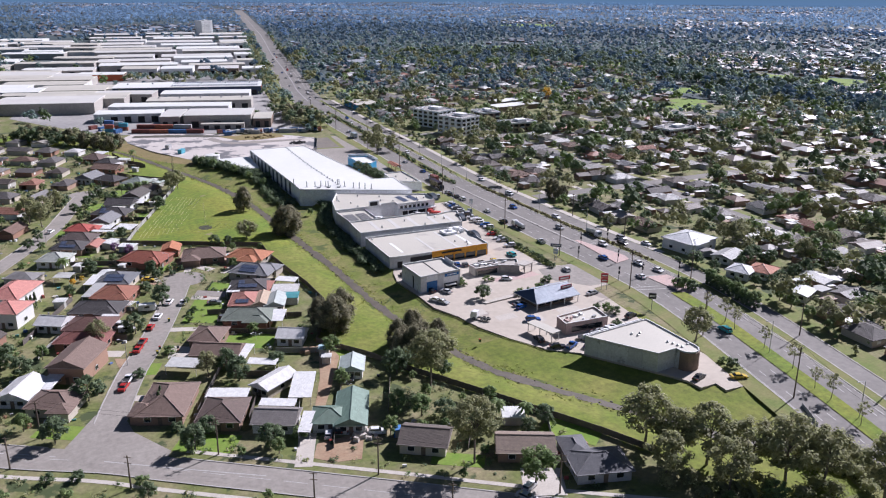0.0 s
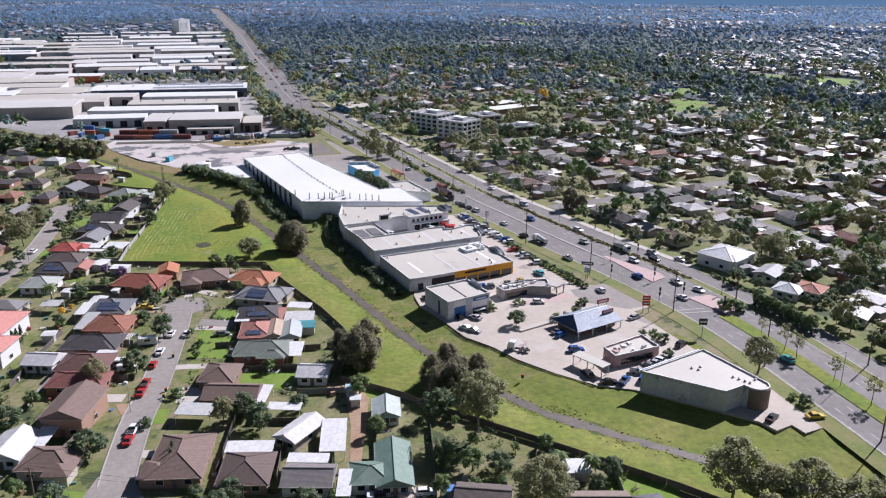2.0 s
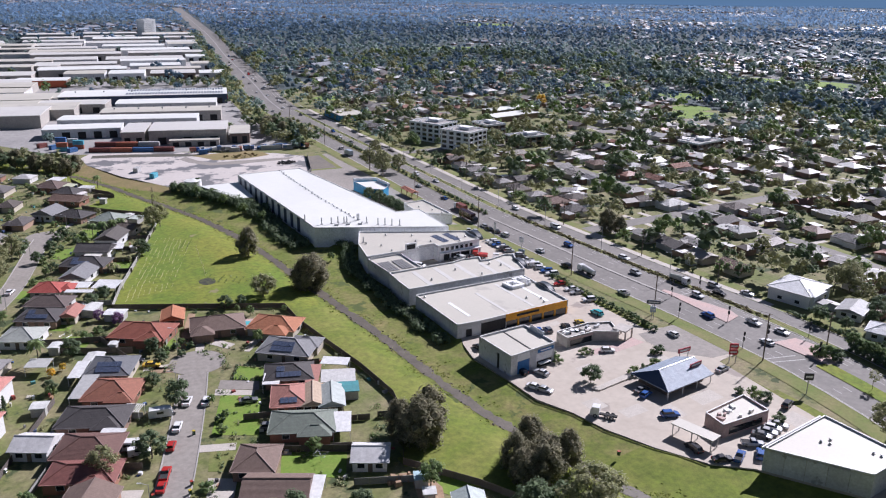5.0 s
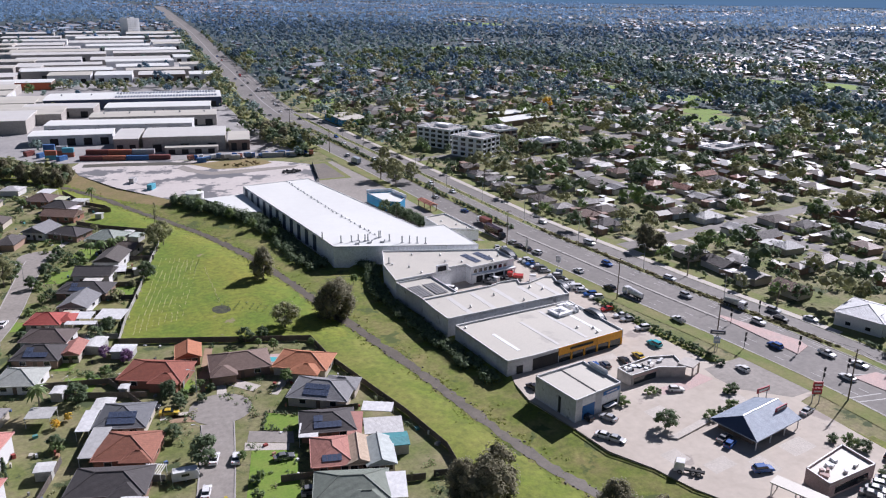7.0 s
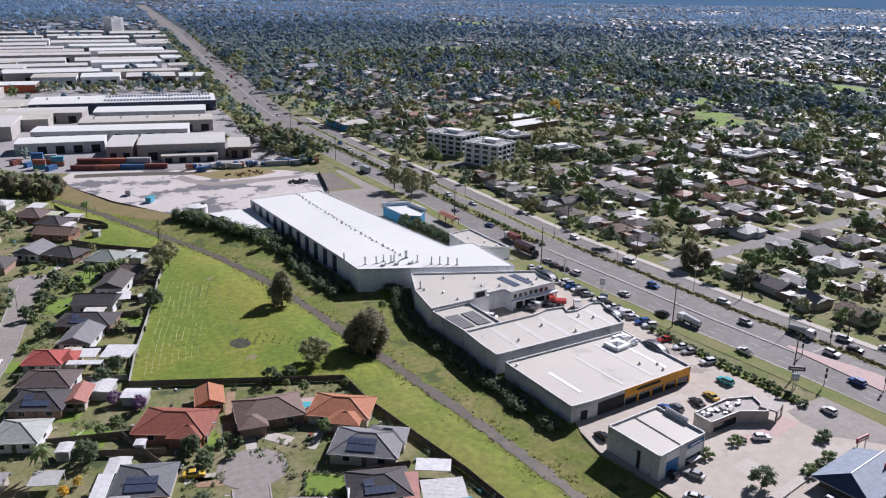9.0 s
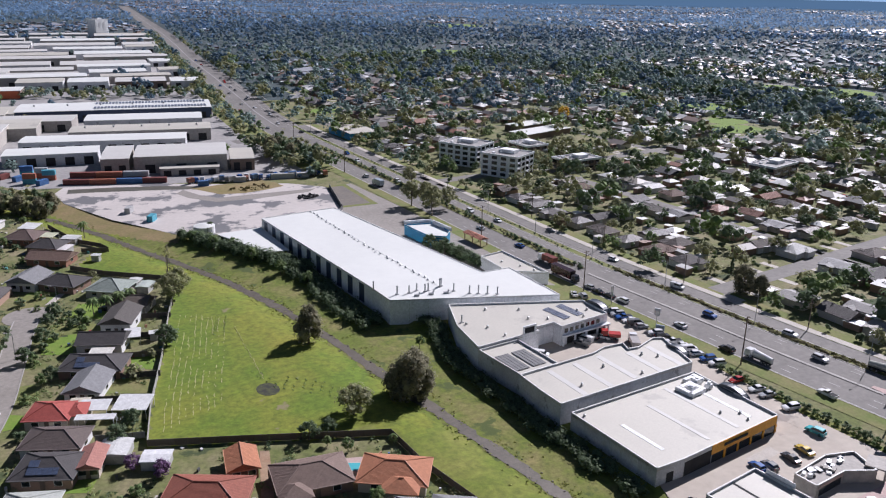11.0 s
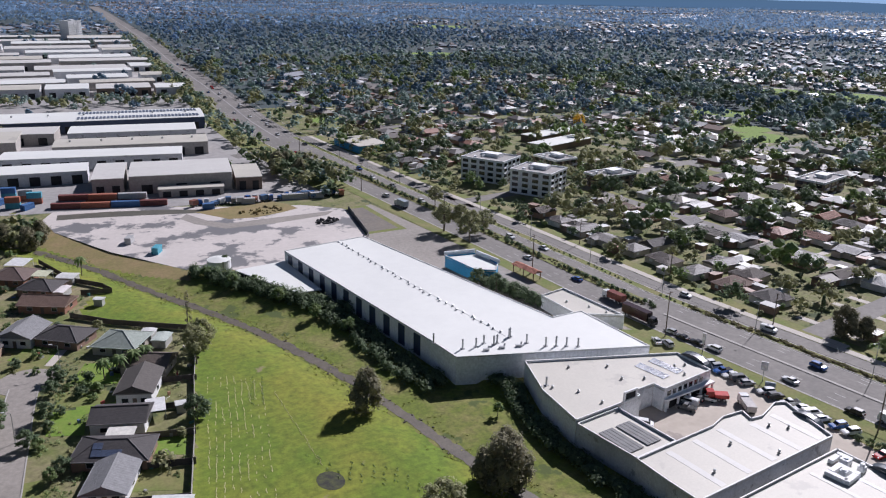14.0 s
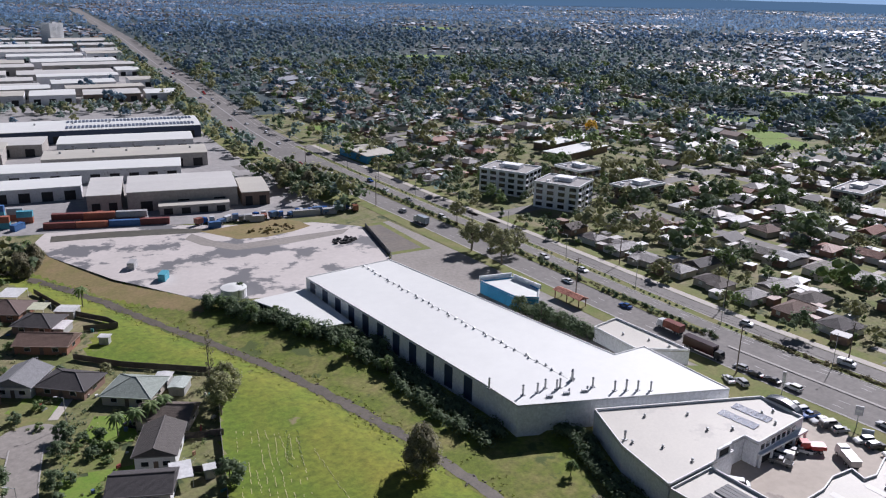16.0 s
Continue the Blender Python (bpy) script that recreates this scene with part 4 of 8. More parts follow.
b5, l5, c5 = flat_building("workshop", B5, 6.2, "small grey workshop with a bright blue roller door", "commercial building", "panelgrey", "greyroof", 4.6)
pq = ((102.5, 238.7), (118.3, 240.5))
door = on_wall(b5, c5, *pq, 0.28, 0.1, 4.2, 3.7, "panelblue", "roller_door", 0.08, "bright blue roller door")
on_wall(b5, c5, *pq, 0.28, 3.9, 4.4, 1.9, "panelwhite", "light_panel", 0.06)
on_wall(b5, c5, *pq, 0.76, 2.3, 6.0, 2.0, "panelwhite", "poster_band", 0.08, "white advertising band")
on_wall(b5, c5, *pq, 0.78, 4.5, 5.8, 1.0, "panelblue", "sign_board", 0.14, "blue sign board with pale bars")
on_wall(b5, c5, *pq, 0.78, 4.85, 3.8, 0.35, "panelwhite", "sign_bar", 0.2)
on_wall(b5, c5, *pq, 0.74, 1.4, 4.0, 0.2, "trim", "awning", 1.2, "", 1.3)
on_wall(b5, c5, *pq, 0.76, 0.1, 5.4, 1.9, "glass", "shop_window", 0.06)
part("roof_gutter", Geo().box(110.0 - c5[0], 246.8 - c5[1], 5.72, 0.5, 13.6, 0.05, 1.5), M["dark"], b5, at=pose(0, 0, 0))
on_wall(b5, c5, (118.3, 240.5), (117.6, 254.4), 0.6, 3.4, 6.5, 3.8, "panelwhite", "raised_parapet", 0.3, "pale blue-white raised parapet")
# No recess is cut: a flat dark strip paints its shade.
on_wall(b5, c5, (101.6, 253.6), (102.5, 238.7), 0.62, 0.2, 0.9, 4.5, "dark", "wall_recess", 0.05)

# corner building with the rounded end
FAST = [(126.7, 176), (138.4, 158.2), (145, 158.8)] + [(148.3 + 3.1 * math.cos(a), 157.7 + 3.1 * math.sin(a)) for a in (math.pi * 1.12, math.pi * 1.3, math.pi * 1.5, math.pi * 1.7, math.pi * 1.9, math.pi * 2.1)] + [(150.6, 179)]
fb, fl, fc = flat_building("corner_store", FAST, 5.8, "large grey-walled store with pale roof and a rounded brown corner", "commercial building", "panelgrey", "greyroof", 4.5, 0.35)
arc = [(148.3 + 3.28 * math.cos(a * math.pi), 157.7 + 3.28 * math.sin(a * math.pi)) for a in np.linspace(1.05, 2.12, 14)]
inner = [(148.3 + (x - 148.3) * 0.92, 157.7 + (y - 157.7) * 0.92) for x, y in arc]
g = Geo().prism([(x - fc[0], y - fc[1]) for x, y in arc + inner[::-1]], -0.8, 5.4)
part("rounded_corner", g, M["panelbrown"], fb, "brown rounded corner wall")
for x, y in ((140, 172), (141, 170.5), (142.5, 171.5), (146, 163.5), (146.5, 162), (147, 160.5), (147.5, 159.2), (150, 160)):
    vent(x, y, 5.4, fb, fc, 0.5)
part("roof_step", Geo().box(128.5 - fc[0] + 9, 177.6 - fc[1], 5.4, 23, 0.35, 0.7, 7), M["panelwhite"], fb)
# low shop with cluttered roof
KI = [(127.3, 246.2), (137.4, 246.4), (143.6, 242.8), (146.4, 249.8), (139.5, 252.4), (127.2, 251.4)]
kb, kl, kc = flat_building("kiosk", KI, 3.2, "low beige drive-in shop with a cluttered roof", "commercial building", "panelbeige", "panelbeige", 4.0)
for i in range(16):
    part("roof_unit", Geo().box(0, 0, 0, random.uniform(0.6, 2.0), random.uniform(0.5, 1.2), random.uniform(0.3, 0.9)), M[random.choice(["steel", "panelwhite", "panelbeige", "dark"])], kb,
         at=pose(random.uniform(129, 143) - kc[0], random.uniform(247.4, 250.8) - kc[1], 2.7, 0, 0, random.uniform(0, 90)))
part("entrance_canopy", Geo().box(146.4 - kc[0], 244.4 - kc[1], 3.0, 5.2, 4.4, 0.35, 22), M["panelbeige"], kb, "beige entrance canopy")
for dx, dy in ((145.2, 241.8), (149.0, 243.2), (147.8, 246.6)):
    part("post", Geo().box(0, 0, 0, 0.35, 0.35, 3.2), M["panelbeige"], kb, at=pose(dx - kc[0], dy - kc[1], 0))
on_wall(kb, kc, (127.3, 246.2), (137.4, 246.4), 0.5, 2.2, 9, 0.7, "pink", "sign_band", 0.08, "faded red sign band")
on_wall(kb, kc, (127.3, 246.2), (137.4, 246.4), 0.5, 0.3, 8, 1.8, "glass", "shop_window", 0.05)

# diner with the blue-grey gabled roof
din = thing("diner", pose(138.8, 216.0, 0, 0, 0, 6), "diner with a steep blue-grey metal roof and red sign", "restaurant")
part("wall", Geo().box(0.6, 0.6, -0.3, 15, 9.4, 3.0), M["panelbrown"], din)
W2, D2 = 9.1, 6.4
rv = [(-W2, -D2, 2.7), (W2, -D2, 2.7), (W2, D2, 2.7), (-W2, D2, 2.7), (-5.6, 0, 5.3), (W2 - 0.6, 0, 5.3), (-W2, -D2, 2.45), (W2, -D2, 2.45), (W2, D2, 2.45), (-W2, D2, 2.45)]
part("roof", Geo().add(rv, [(0, 1, 5, 4), (2, 3, 4, 5), (6, 7, 1, 0), (7, 8, 2, 1), (8, 9, 3, 2), (9, 6, 0, 3), (9, 8, 7, 6), (1, 2, 5)]), M["roofmetal"], din, "blue-grey metal roof", (0.29, 0.34, 0.41))
part("hip_end", Geo().add([(-W2 - 0.05, -D2, 2.72), (-W2 - 0.05, D2, 2.72), (-5.62, 0, 5.34)], [(0, 2, 1)]), M["darkdoor"], din, "dark blue sloping end of the roof")
part("sign_board", Geo().box(6.0, -2.6, 4.3, 4.6, 0.25, 1.1), M["tint"], din, "dark red sign board", (0.30, 0.03, 0.04))
part("sign_bar", Geo().box(6.0, -2.76, 4.6, 3.6, 0.06, 0.5), M["trim"], din)
part("ridge_cap", Geo().tube((-5.6, 0, 5.32), (8.4, 0, 5.32), 0.14, 0.14, 5), M["steel"], din)
for i in range(5):
    part("window", Geo().box(-5.2 + i * 2.9, -4.16, 0.8, 2.2, 0.1, 1.5), M["glass"], din)
for i in range(4):
    part("post", Geo().box(-8.6 + i * 5.7, -6.0, 0, 0.22, 0.22, 2.5), M["trim"], din)
rs = thing("roof_sign", pose(150.5, 223.5, 0), "red billboard on posts behind the diner", "sign")
part("board", Geo().box(0, 0, 3.2, 4.5, 0.3, 1.3), M["tint"], rs, "", (0.34, 0.05, 0.06))
part("sign_bar", Geo().box(0, -0.2, 3.6, 3.4, 0.06, 0.5), M["trim"], rs)
for s in (-1.6, 1.6):
    part("post", Geo().box(s, 0, 0, 0.2, 0.2, 3.3), M["steel"], rs)
d2, dl, dc = flat_building("brick_shop", [(129.8, 195.7), (129.1, 189.5), (144.3, 189.3), (145, 197.7)], 3.7, "low pinkish brick shop with a pale flat roof", "commercial building", "pink", "greyroof", 4.0)
for i in range(9):
    part("roof_unit", Geo().box(0, 0, 0, random.uniform(0.6, 1.6), random.uniform(0.5, 1.4), random.uniform(0.4, 0.9)), M[random.choice(["steel", "panelwhite", "pink"])], d2,
         at=pose(random.uniform(131, 143) - dc[0], random.uniform(190.5, 195.5) - dc[1], 3.2, 0, 0, random.uniform(0, 90)))
on_wall(d2, dc, (129.1, 189.5), (144.3, 189.3), 0.5, 0.6, 11, 1.7, "glass", "shop_window", 0.05)
cp = thing("carport", pose(122.6, 191.8, 0, 0, 0, 14.7), "white flat-roofed open carport on posts", "carport")
part("roof", Geo().box(0, 0, 2.9, 3.6, 10.8, 0.25), M["greyroof"], cp)
for dx in (-1.5, 1.5):
    for dy in (-4.9, 0, 4.9):
        part("post", Geo().box(dx, dy, 0, 0.2, 0.2, 2.9), M["steel"], cp)
# shops along the highway behind the warehouse
ws, _, wsc = flat_building("white_shop", [(149.4, 397), (160, 398), (160, 370.9), (148.1, 380)], 4.6, "white flat-roofed shop beside the highway", "commercial building", "panelwhite", "greyroof", 5)
for x, y in ((153, 389), (156, 382), (157.5, 376)):
    vent(x, y, 4.1, ws, wsc, 0.6)
bs, _, bsc = flat_building("blue_shop", [(145.5, 445.8), (146, 428), (151.6, 423.4), (157, 429), (157.7, 442.4)], 4.6, "shop with bright blue walls and a white roof", "commercial building", "brightblue", "whiteroof", 5)
part("roof_screen", Geo().box(157.2 - bsc[0], 435.5 - bsc[1], 4.2, 0.5, 13, 1.6, 3), M["panelwhite"], bs)
part("roof_screen", Geo().box(151.5 - bsc[0], 445 - bsc[1], 4.2, 12, 0.5, 1.6, -16), M["panelwhite"], bs)
kio = thing("bus_shelter", pose(165.5, 423, 0), "long red-roofed shelter beside the highway", "shelter")
part("roof", Geo().add([(-2.2, -6.4, 2.9), (2.2, -6.4, 2.9), (2.2, 6.4, 2.9), (-2.2, 6.4, 2.9), (0, -6.0, 3.8), (0, 6.0, 3.8)], [(0, 1, 4), (1, 2, 5, 4), (2, 3, 5), (3, 0, 4, 5), (3, 2, 1, 0)]), M["rooftile"], kio, "terracotta roof", (0.42, 0.16, 0.10))
for dy in (-5.5, 0, 5.5):
    part("post", Geo().box(-1.6, dy, 0, 0.25, 0.25, 2.9), M["brick"], kio, "", (0.3, 0.15, 0.1))
    part("post", Geo().box(1.6, dy, 0, 0.25, 0.25, 2.9), M["brick"], kio, "", (0.3, 0.15, 0.1))


# industrial estate
SHEDS = []


def shed(x0, y0, w, d, ang, h, roof="greyroof", wall="panelbeige", doors=4, label="long pale metal-roofed industrial shed", steps=0, pitch=0.035):
    """A shed with a shallow gabled roof; (x0, y0) is its front left corner and ang the way along its front."""
    SHEDS.append((pose(x0, y0, 0, 0, 0, ang).inverted(), w, d))
    b = thing("industrial_shed", pose(x0, y0, 0, 0, 0, ang), label, "shed", "industrial sheds")
    part("wall", Geo().box(w / 2, d / 2, -0.2, w, d, h + 0.2), M[wall], b)
    r = h + d / 2 * pitch
    o = 0.25
    part("roof", Geo().add([(-o, -o, h), (w + o, -o, h), (w + o, d + o, h), (-o, d + o, h), (-o, d / 2, r), (w + o, d / 2, r), (-o, -o, h - 0.3), (w + o, -o, h - 0.3), (w + o, d + o, h - 0.3), (-o, d + o, h - 0.3)],
                          [(0, 1, 5, 4), (2, 3, 4, 5), (6, 7, 1, 0), (7, 8, 2, 5, 1), (8, 9, 3, 2), (9, 6, 0, 4, 3), (9, 8, 7, 6)]), M[roof], b)
    for i in range(doors):
        part("roller_door", Geo().box(w * (i + 0.5) / doors, -0.06, 0, min(5, w / doors * 0.5), 0.12, min(4.5, h * 0.7)), M["dark"], b)
    for i in range(steps):
        part("roof_vent", Geo().tube((0, 0, 0), (0, 0, 1.3), 0.6, 0.6, 9), M["steel"], b, at=pose(w * (i + 0.5) / steps, d / 2, r - 0.2))
    return b


shed(76, 609, 47.5, 33, -17, 9.0, "beigeroof", "panelbeige", 3, "large cream industrial shed with a pale roof")
shed(60.5, 615, 14, 36, -17, 8.2, "beigeroof", "panelbeige", 2, "cream shed beside the larger one")
shed(122.5, 592.5, 12.5, 30, -17, 6.5, "greyroof", "panelbrown", 2, "brown-walled block beside the cream shed")
shed(86, 597, 30, 7, -17, 4.0, "greyroof", "panelbeige", 4, "low lean-to of the cream shed")
shed(18, 655, 48, 20, -14, 6.5, "whiteroof", "panelgrey", 5)
shed(30, 688, 92, 21, -18, 7, "whiteroof", "panelgrey", 10)
shed(60, 707, 84, 24, -16, 7.5, "greyroof", "panelbeige", 8, steps=5)
shed(76, 747, 75, 26, -16, 7.5, "whiteroof", "panelgrey", 6)
shed(20, 770, 52, 26, -18, 7, "beigeroof", "panelbeige", 4)
sol = shed(40, 800, 132, 40, -14, 8, "whiteroof", "darkdoor", 10, "very long shed with rows of solar panels and dark blue walls", 6)
for i in range(34):
    for r in range(2):
        part("solar_panel", Geo().box(0, 0, 0, 1.5, 9.0, 0.1), M["solar"], sol, "dark row of solar panels", at=pose(52 + i * 2.3, 9 + r * 20, 8.45 + (0.0 if r == 0 else 0.2), 0, 0, 0))
part("red_end", Geo().box(132.2, 10, 2, 0.3, 10, 5), M["tint"], sol, "red wall panel", (0.6, 0.06, 0.03))
og = shed(14, 938, 46, 26, -14, 7, "whiteroof", "panelbrown", 2, "shed with a bright orange-red wall")
part("orange_wall", Geo().box(23, -0.12, 0.5, 45, 0.2, 6), M["tint"], og, "orange-red wall cladding", (0.55, 0.12, 0.04))
shed(60, 972, 38, 32, -12, 8, "greyroof", "panelgrey", 3)
shed(101, 964, 34, 36, -12, 7.5, "whiteroof", "panelwhite", 3, "pale shed with a glazed blue-grey front")
shed(140, 956, 44, 34, -12, 7, "beigeroof", "panelbrown", 4)
shed(187, 946, 26, 30, -12, 6.5, "whiteroof", "panelgrey", 2)
rnd = random.Random(5)
for i, (y, d) in enumerate(((1006, 32), (1045, 40), (1095, 34), (1140, 46), (1200, 40), (1255, 50), (1320, 44), (1385, 60), (1460, 50), (1530, 46), (1590, 52))):
    x = 20 + 0.02 * y
    while x < axis_x(y) - 45:
        w = rnd.uniform(50, 105)
        w = min(w, axis_x(y) - 30 - x)
        shed(x, y + rnd.uniform(-6, 6), w, d * rnd.uniform(0.7, 0.9), -9, rnd.uniform(6, 9), rnd.choice(["whiteroof", "greyroof", "beigeroof", "beigeroof"]), rnd.choice(["panelgrey", "panelbeige", "panelwhite"]), 2)
        x += w + rnd.uniform(6, 14)
for i in range(46):
    a, r = rnd.uniform(-0.09, 0.06), rnd.uniform(700, 1500)
    x, y = math.sin(a) * r - 60, math.cos(a) * r
    if x < 10:
        shed(x, y, rnd.uniform(40, 90), rnd.uniform(22, 45), -14, rnd.uniform(6, 9), rnd.choice(["whiteroof", "greyroof", "beigeroof"]), rnd.choice(["panelgrey", "panelbeige"]), 1)


def tower(x, y, w, d, storeys, ang, label, wall="panelwhite", sh=3.1, name="apartment_block", win=(3.2, 1.75)):
    """A flat-roofed block with storeys, windows and balconies."""
    b = thing(name, pose(x, y, 0, 0, 0, ang), label, "apartment block")
    part("wall", Geo().box(0, 0, 0, w, d, storeys * sh), M[wall], b)
    part("roof", Geo().box(0, 0, storeys * sh, w + 0.3, d + 0.3, 0.25), M["apron"], b, "grey flat roof")
    for px, py, pw, pd in ((0, -d / 2, w + 0.8, 0.5), (0, d / 2, w + 0.8, 0.5), (-w / 2, 0, 0.5, d - 0.2), (w / 2, 0, 0.5, d - 0.2)):
        part("parapet", Geo().box(px, py, storeys * sh - 0.2, pw, pd, 1.1), M["panelwhite"], b)
    for i in range(4):
        part("roof_unit", Geo().box(w * (-0.3 + 0.2 * i), d * (0.25 - 0.12 * (i % 2)), storeys * sh + 0.25, 1.8, 1.4, 1.0), M["panelwhite"], b)
    part("lift_housing", Geo().box(w * 0.1, 0, storeys * sh + 0.35, w * 0.3, d * 0.4, 1.8), M["panelwhite"], b)
    n, nd = max(2, round(w / 4.5)), max(2, round(d / 5))
    wm = Geo().box(0, 0, 0, win[0], 0.12, win[1]).mesh("window", M["glass"])
    bm_ = Geo().box(0, -0.7, -0.9, 3.4, 1.4, 0.15).box(0, -1.36, -0.75, 3.4, 0.08, 0.95).mesh("balcony", M["panelgrey"])
    for s in range(storeys):
        for i in range(n):
            part("window", wm, None, b, at=pose(-w / 2 + w * (i + 0.5) / n, -d / 2 - 0.03, s * sh + 0.95))
            if i % 2 == 0:
                part("balcony", bm_, None, b, at=pose(-w / 2 + w * (i + 0.5) / n, -d / 2, s * sh + 0.95))
        for i in range(nd):
            part("window", wm, None, b, at=pose(-w / 2 - 0.03, -d / 2 + d * (i + 0.5) / nd, s * sh + 0.95, 0, 0, 90))
    return b


tower(247, 549, 19, 25, 4, 24, "four-storey white and grey apartment block with balconies", "hotelwhite", 2.9)
tower(250, 514, 19, 22, 4, 24, "four-storey white apartment block with balconies", "hotelwhite", 2.9)
tower(293, 506, 24, 14, 2, 0, "long two-storey dark brick flats", "panelbrown")
tower(285, 540, 15, 18, 3, 0, "three-storey red brick flats", "panelbrown")
tower(258, 1640, 26, 18, 8, 32, "tall white hotel tower far behind the sheds", "hotelwhite", 3.4, "hotel_tower", (1.3, 0.6))
tower(382, 442, 26, 15, 2, 8, "long two-storey brown brick building with a pale roof", "panelbrown")
shed(320, 585, 46, 16, 10, 4.2, "whiteroof", "panelbrown", 0, "white-roofed school building among trees")
shed(335, 612, 50, 14, 10, 4.2, "whiteroof", "panelbrown", 0, "white-roofed school building among trees")
shed(218, 640, 20, 32, 0, 4.5, "greyroof", "brightblue", 2, "shop with a pale blue roof")


# ---- vegetation ----
def leaf_quads(rng, cen, rad, per, size, hollow=0.55):
    """Leaf faces spread through ellipsoid clumps, turned mostly outwards. cen, rad: arrays (n, 3)."""
    n = len(cen)
    d = rng.normal(size=(n, per, 3))
    d /= np.linalg.norm(d, axis=2, keepdims=True)
    r = hollow + (1 - hollow) * rng.random((n, per, 1)) ** 0.6
    p = cen[:, None] + d * r * rad[:, None]
    nor = d * 0.75 + rng.normal(size=(n, per, 3)) * 0.32 + np.array([0, 0, 0.8])
    nor /= np.linalg.norm(nor, axis=2, keepdims=True)
    t = rng.normal(size=(n, per, 3))
    a = np.cross(nor, t)
    a /= np.linalg.norm(a, axis=2, keepdims=True) + 1e-9
    b = np.cross(nor, a)
    s = (size if np.isscalar(size) else size[:, None, None]) * (0.6 + 0.8 * rng.random((n, per, 1)))
    a, b = a * s * 0.5, b * s * 0.36
    q = np.stack([p - a * 1.2, p - b, p + a * 1.2, p + b], axis=2)
    return q.reshape(-1, 3)


def core_quads(rng, cen, rad, f=0.60):
    """A closed rounded heart for each clump (twelve faces), so that crowns are not seen through."""
    cube = [np.array(p, float) * 0.58 for p in itertools.product((-1, 1), repeat=3)]
    quads = []
    for i, j in itertools.combinations(range(8), 2):
        e = cube[i] - cube[j]
        if np.count_nonzero(e) == 1:
            m = (cube[i] + cube[j]) / 1.16
            k0, k1 = [k for k in range(3) if abs(m[k]) > 0.1]
            a, b = np.zeros(3), np.zeros(3)
            a[k0], b[k1] = m[k0], m[k1]
            q = [cube[i], a, cube[j], b]
            quads.append(q if np.dot(np.cross(a - cube[i], cube[j] - a), m) > 0 else q[::-1])
    c = np.array(quads).reshape(-1, 3)
    n = len(cen)
    a = rng.random(n) * 6.28
    ca, sa = np.cos(a)[:, None], np.sin(a)[:, None]
    k = c[None] * (f * 1.18 * (0.85 + 0.3 * rng.random((n, 1, 1))))
    x, y = k[..., 0] * ca - k[..., 1] * sa, k[..., 0] * sa + k[..., 1] * ca
    p = np.stack([x, y, np.broadcast_to(k[..., 2], x.shape)], axis=2) * rad[:, None] + cen[:, None]
    return p.reshape(-1, 3)


def quads_mesh(name, v, mat):
    n = len(v) // 4
    me = bpy.data.meshes.new(name)
    me.vertices.add(4 * n)
    me.vertices.foreach_set("co", v.astype(np.float32).ravel())
    me.loops.add(4 * n)
    me.loops.foreach_set("vertex_index", np.arange(4 * n, dtype=np.int32))
    me.polygons.add(n)
    me.polygons.foreach_set("loop_start", np.arange(0, 4 * n, 4, dtype=np.int32))
    me.update(calc_edges=True)
    me.materials.append(mat)
    return me


def tree_proto(name, seed, h, spread, bare, clumps, per, leaf, mat, label, category="tree", squash=0.75, trunk=0.03, cone=0.0, open_=0.75, core=0.5, lump=1.0):
    """A tree of tapered trunk, limbs and a crown of leaf clumps; h and spread in metres."""
    rng = np.random.default_rng(seed)
    t = thing(name, pose(0, 0, -400), label, category)
    g = Geo()
    top = Vector((rng.normal() * 0.03 * h, rng.normal() * 0.03 * h, h * 0.72))
    mid = Vector((rng.normal() * 0.02 * h, rng.normal() * 0.02 * h, h * max(bare, 0.12)))
    g.tube((0, 0, -0.3), mid, h * trunk, h * trunk * 0.75)
    g.tube(mid, top, h * trunk * 0.75, h * trunk * 0.25)
    cen, rad = [], []
    for i in range(clumps):
        a = i * 2.4 + rng.normal() * 0.4
        u = (i + 0.5) / clumps
        z = h * (bare + (1 - bare) * (0.15 + 0.75 * u))
        prof = (1 - cone) * math.sin(math.pi * (0.18 + 0.72 * u)) + cone * (1.02 - u)
        r = spread * prof * (open_ + (1 - open_) * rng.random()) * (0.55 + 0.45 * rng.random())
        c = (r * math.cos(a), r * math.sin(a), z)
        cr = lump * spread * (0.30 + 0.22 * rng.random()) * (0.6 + 0.4 * prof)
        cen.append(c)
        rad.append((cr, cr * (0.85 + 0.3 * rng.random()), cr * squash))
        if i % 2 == 0 and r > 0.25 * spread:
            s = mid.lerp(top, 0.75 * u)
            g.tube(s, (c[0] * 0.85, c[1] * 0.85, c[2] - cr * 0.2), h * trunk * 0.32, h * trunk * 0.1, 5)
    part("trunk", g, M["bark"], t)
    part("crown", quads_mesh("crown", np.concatenate([leaf_quads(rng, np.array(cen), np.array(rad), per, leaf), core_quads(rng, np.array(cen), np.array(rad), core)]), M[mat]), None, t)
    return t


P = dict(
    gum=[tree_proto("gum_tree", 11 + i, 14, 5.9, 0.24, 34, 84, 0.50, "leafgum", "tall grey-green gum tree with a pale trunk and open crown", trunk=0.022, lump=0.72, core=0.4) for i in range(3)],
    casu=[tree_proto("casuarina_tree", 21 + i, 12, 4.9, -0.06, 32, 120, 0.42, "leafdark", "dense dull brown-green casuarina tree", squash=1.15, cone=0.2) for i in range(2)],
    round=[tree_proto("garden_tree", 31 + i, 6, 2.9, 0.12, 16, 60, 0.44, "leafdeep", "round dark green garden tree") for i in range(2)],
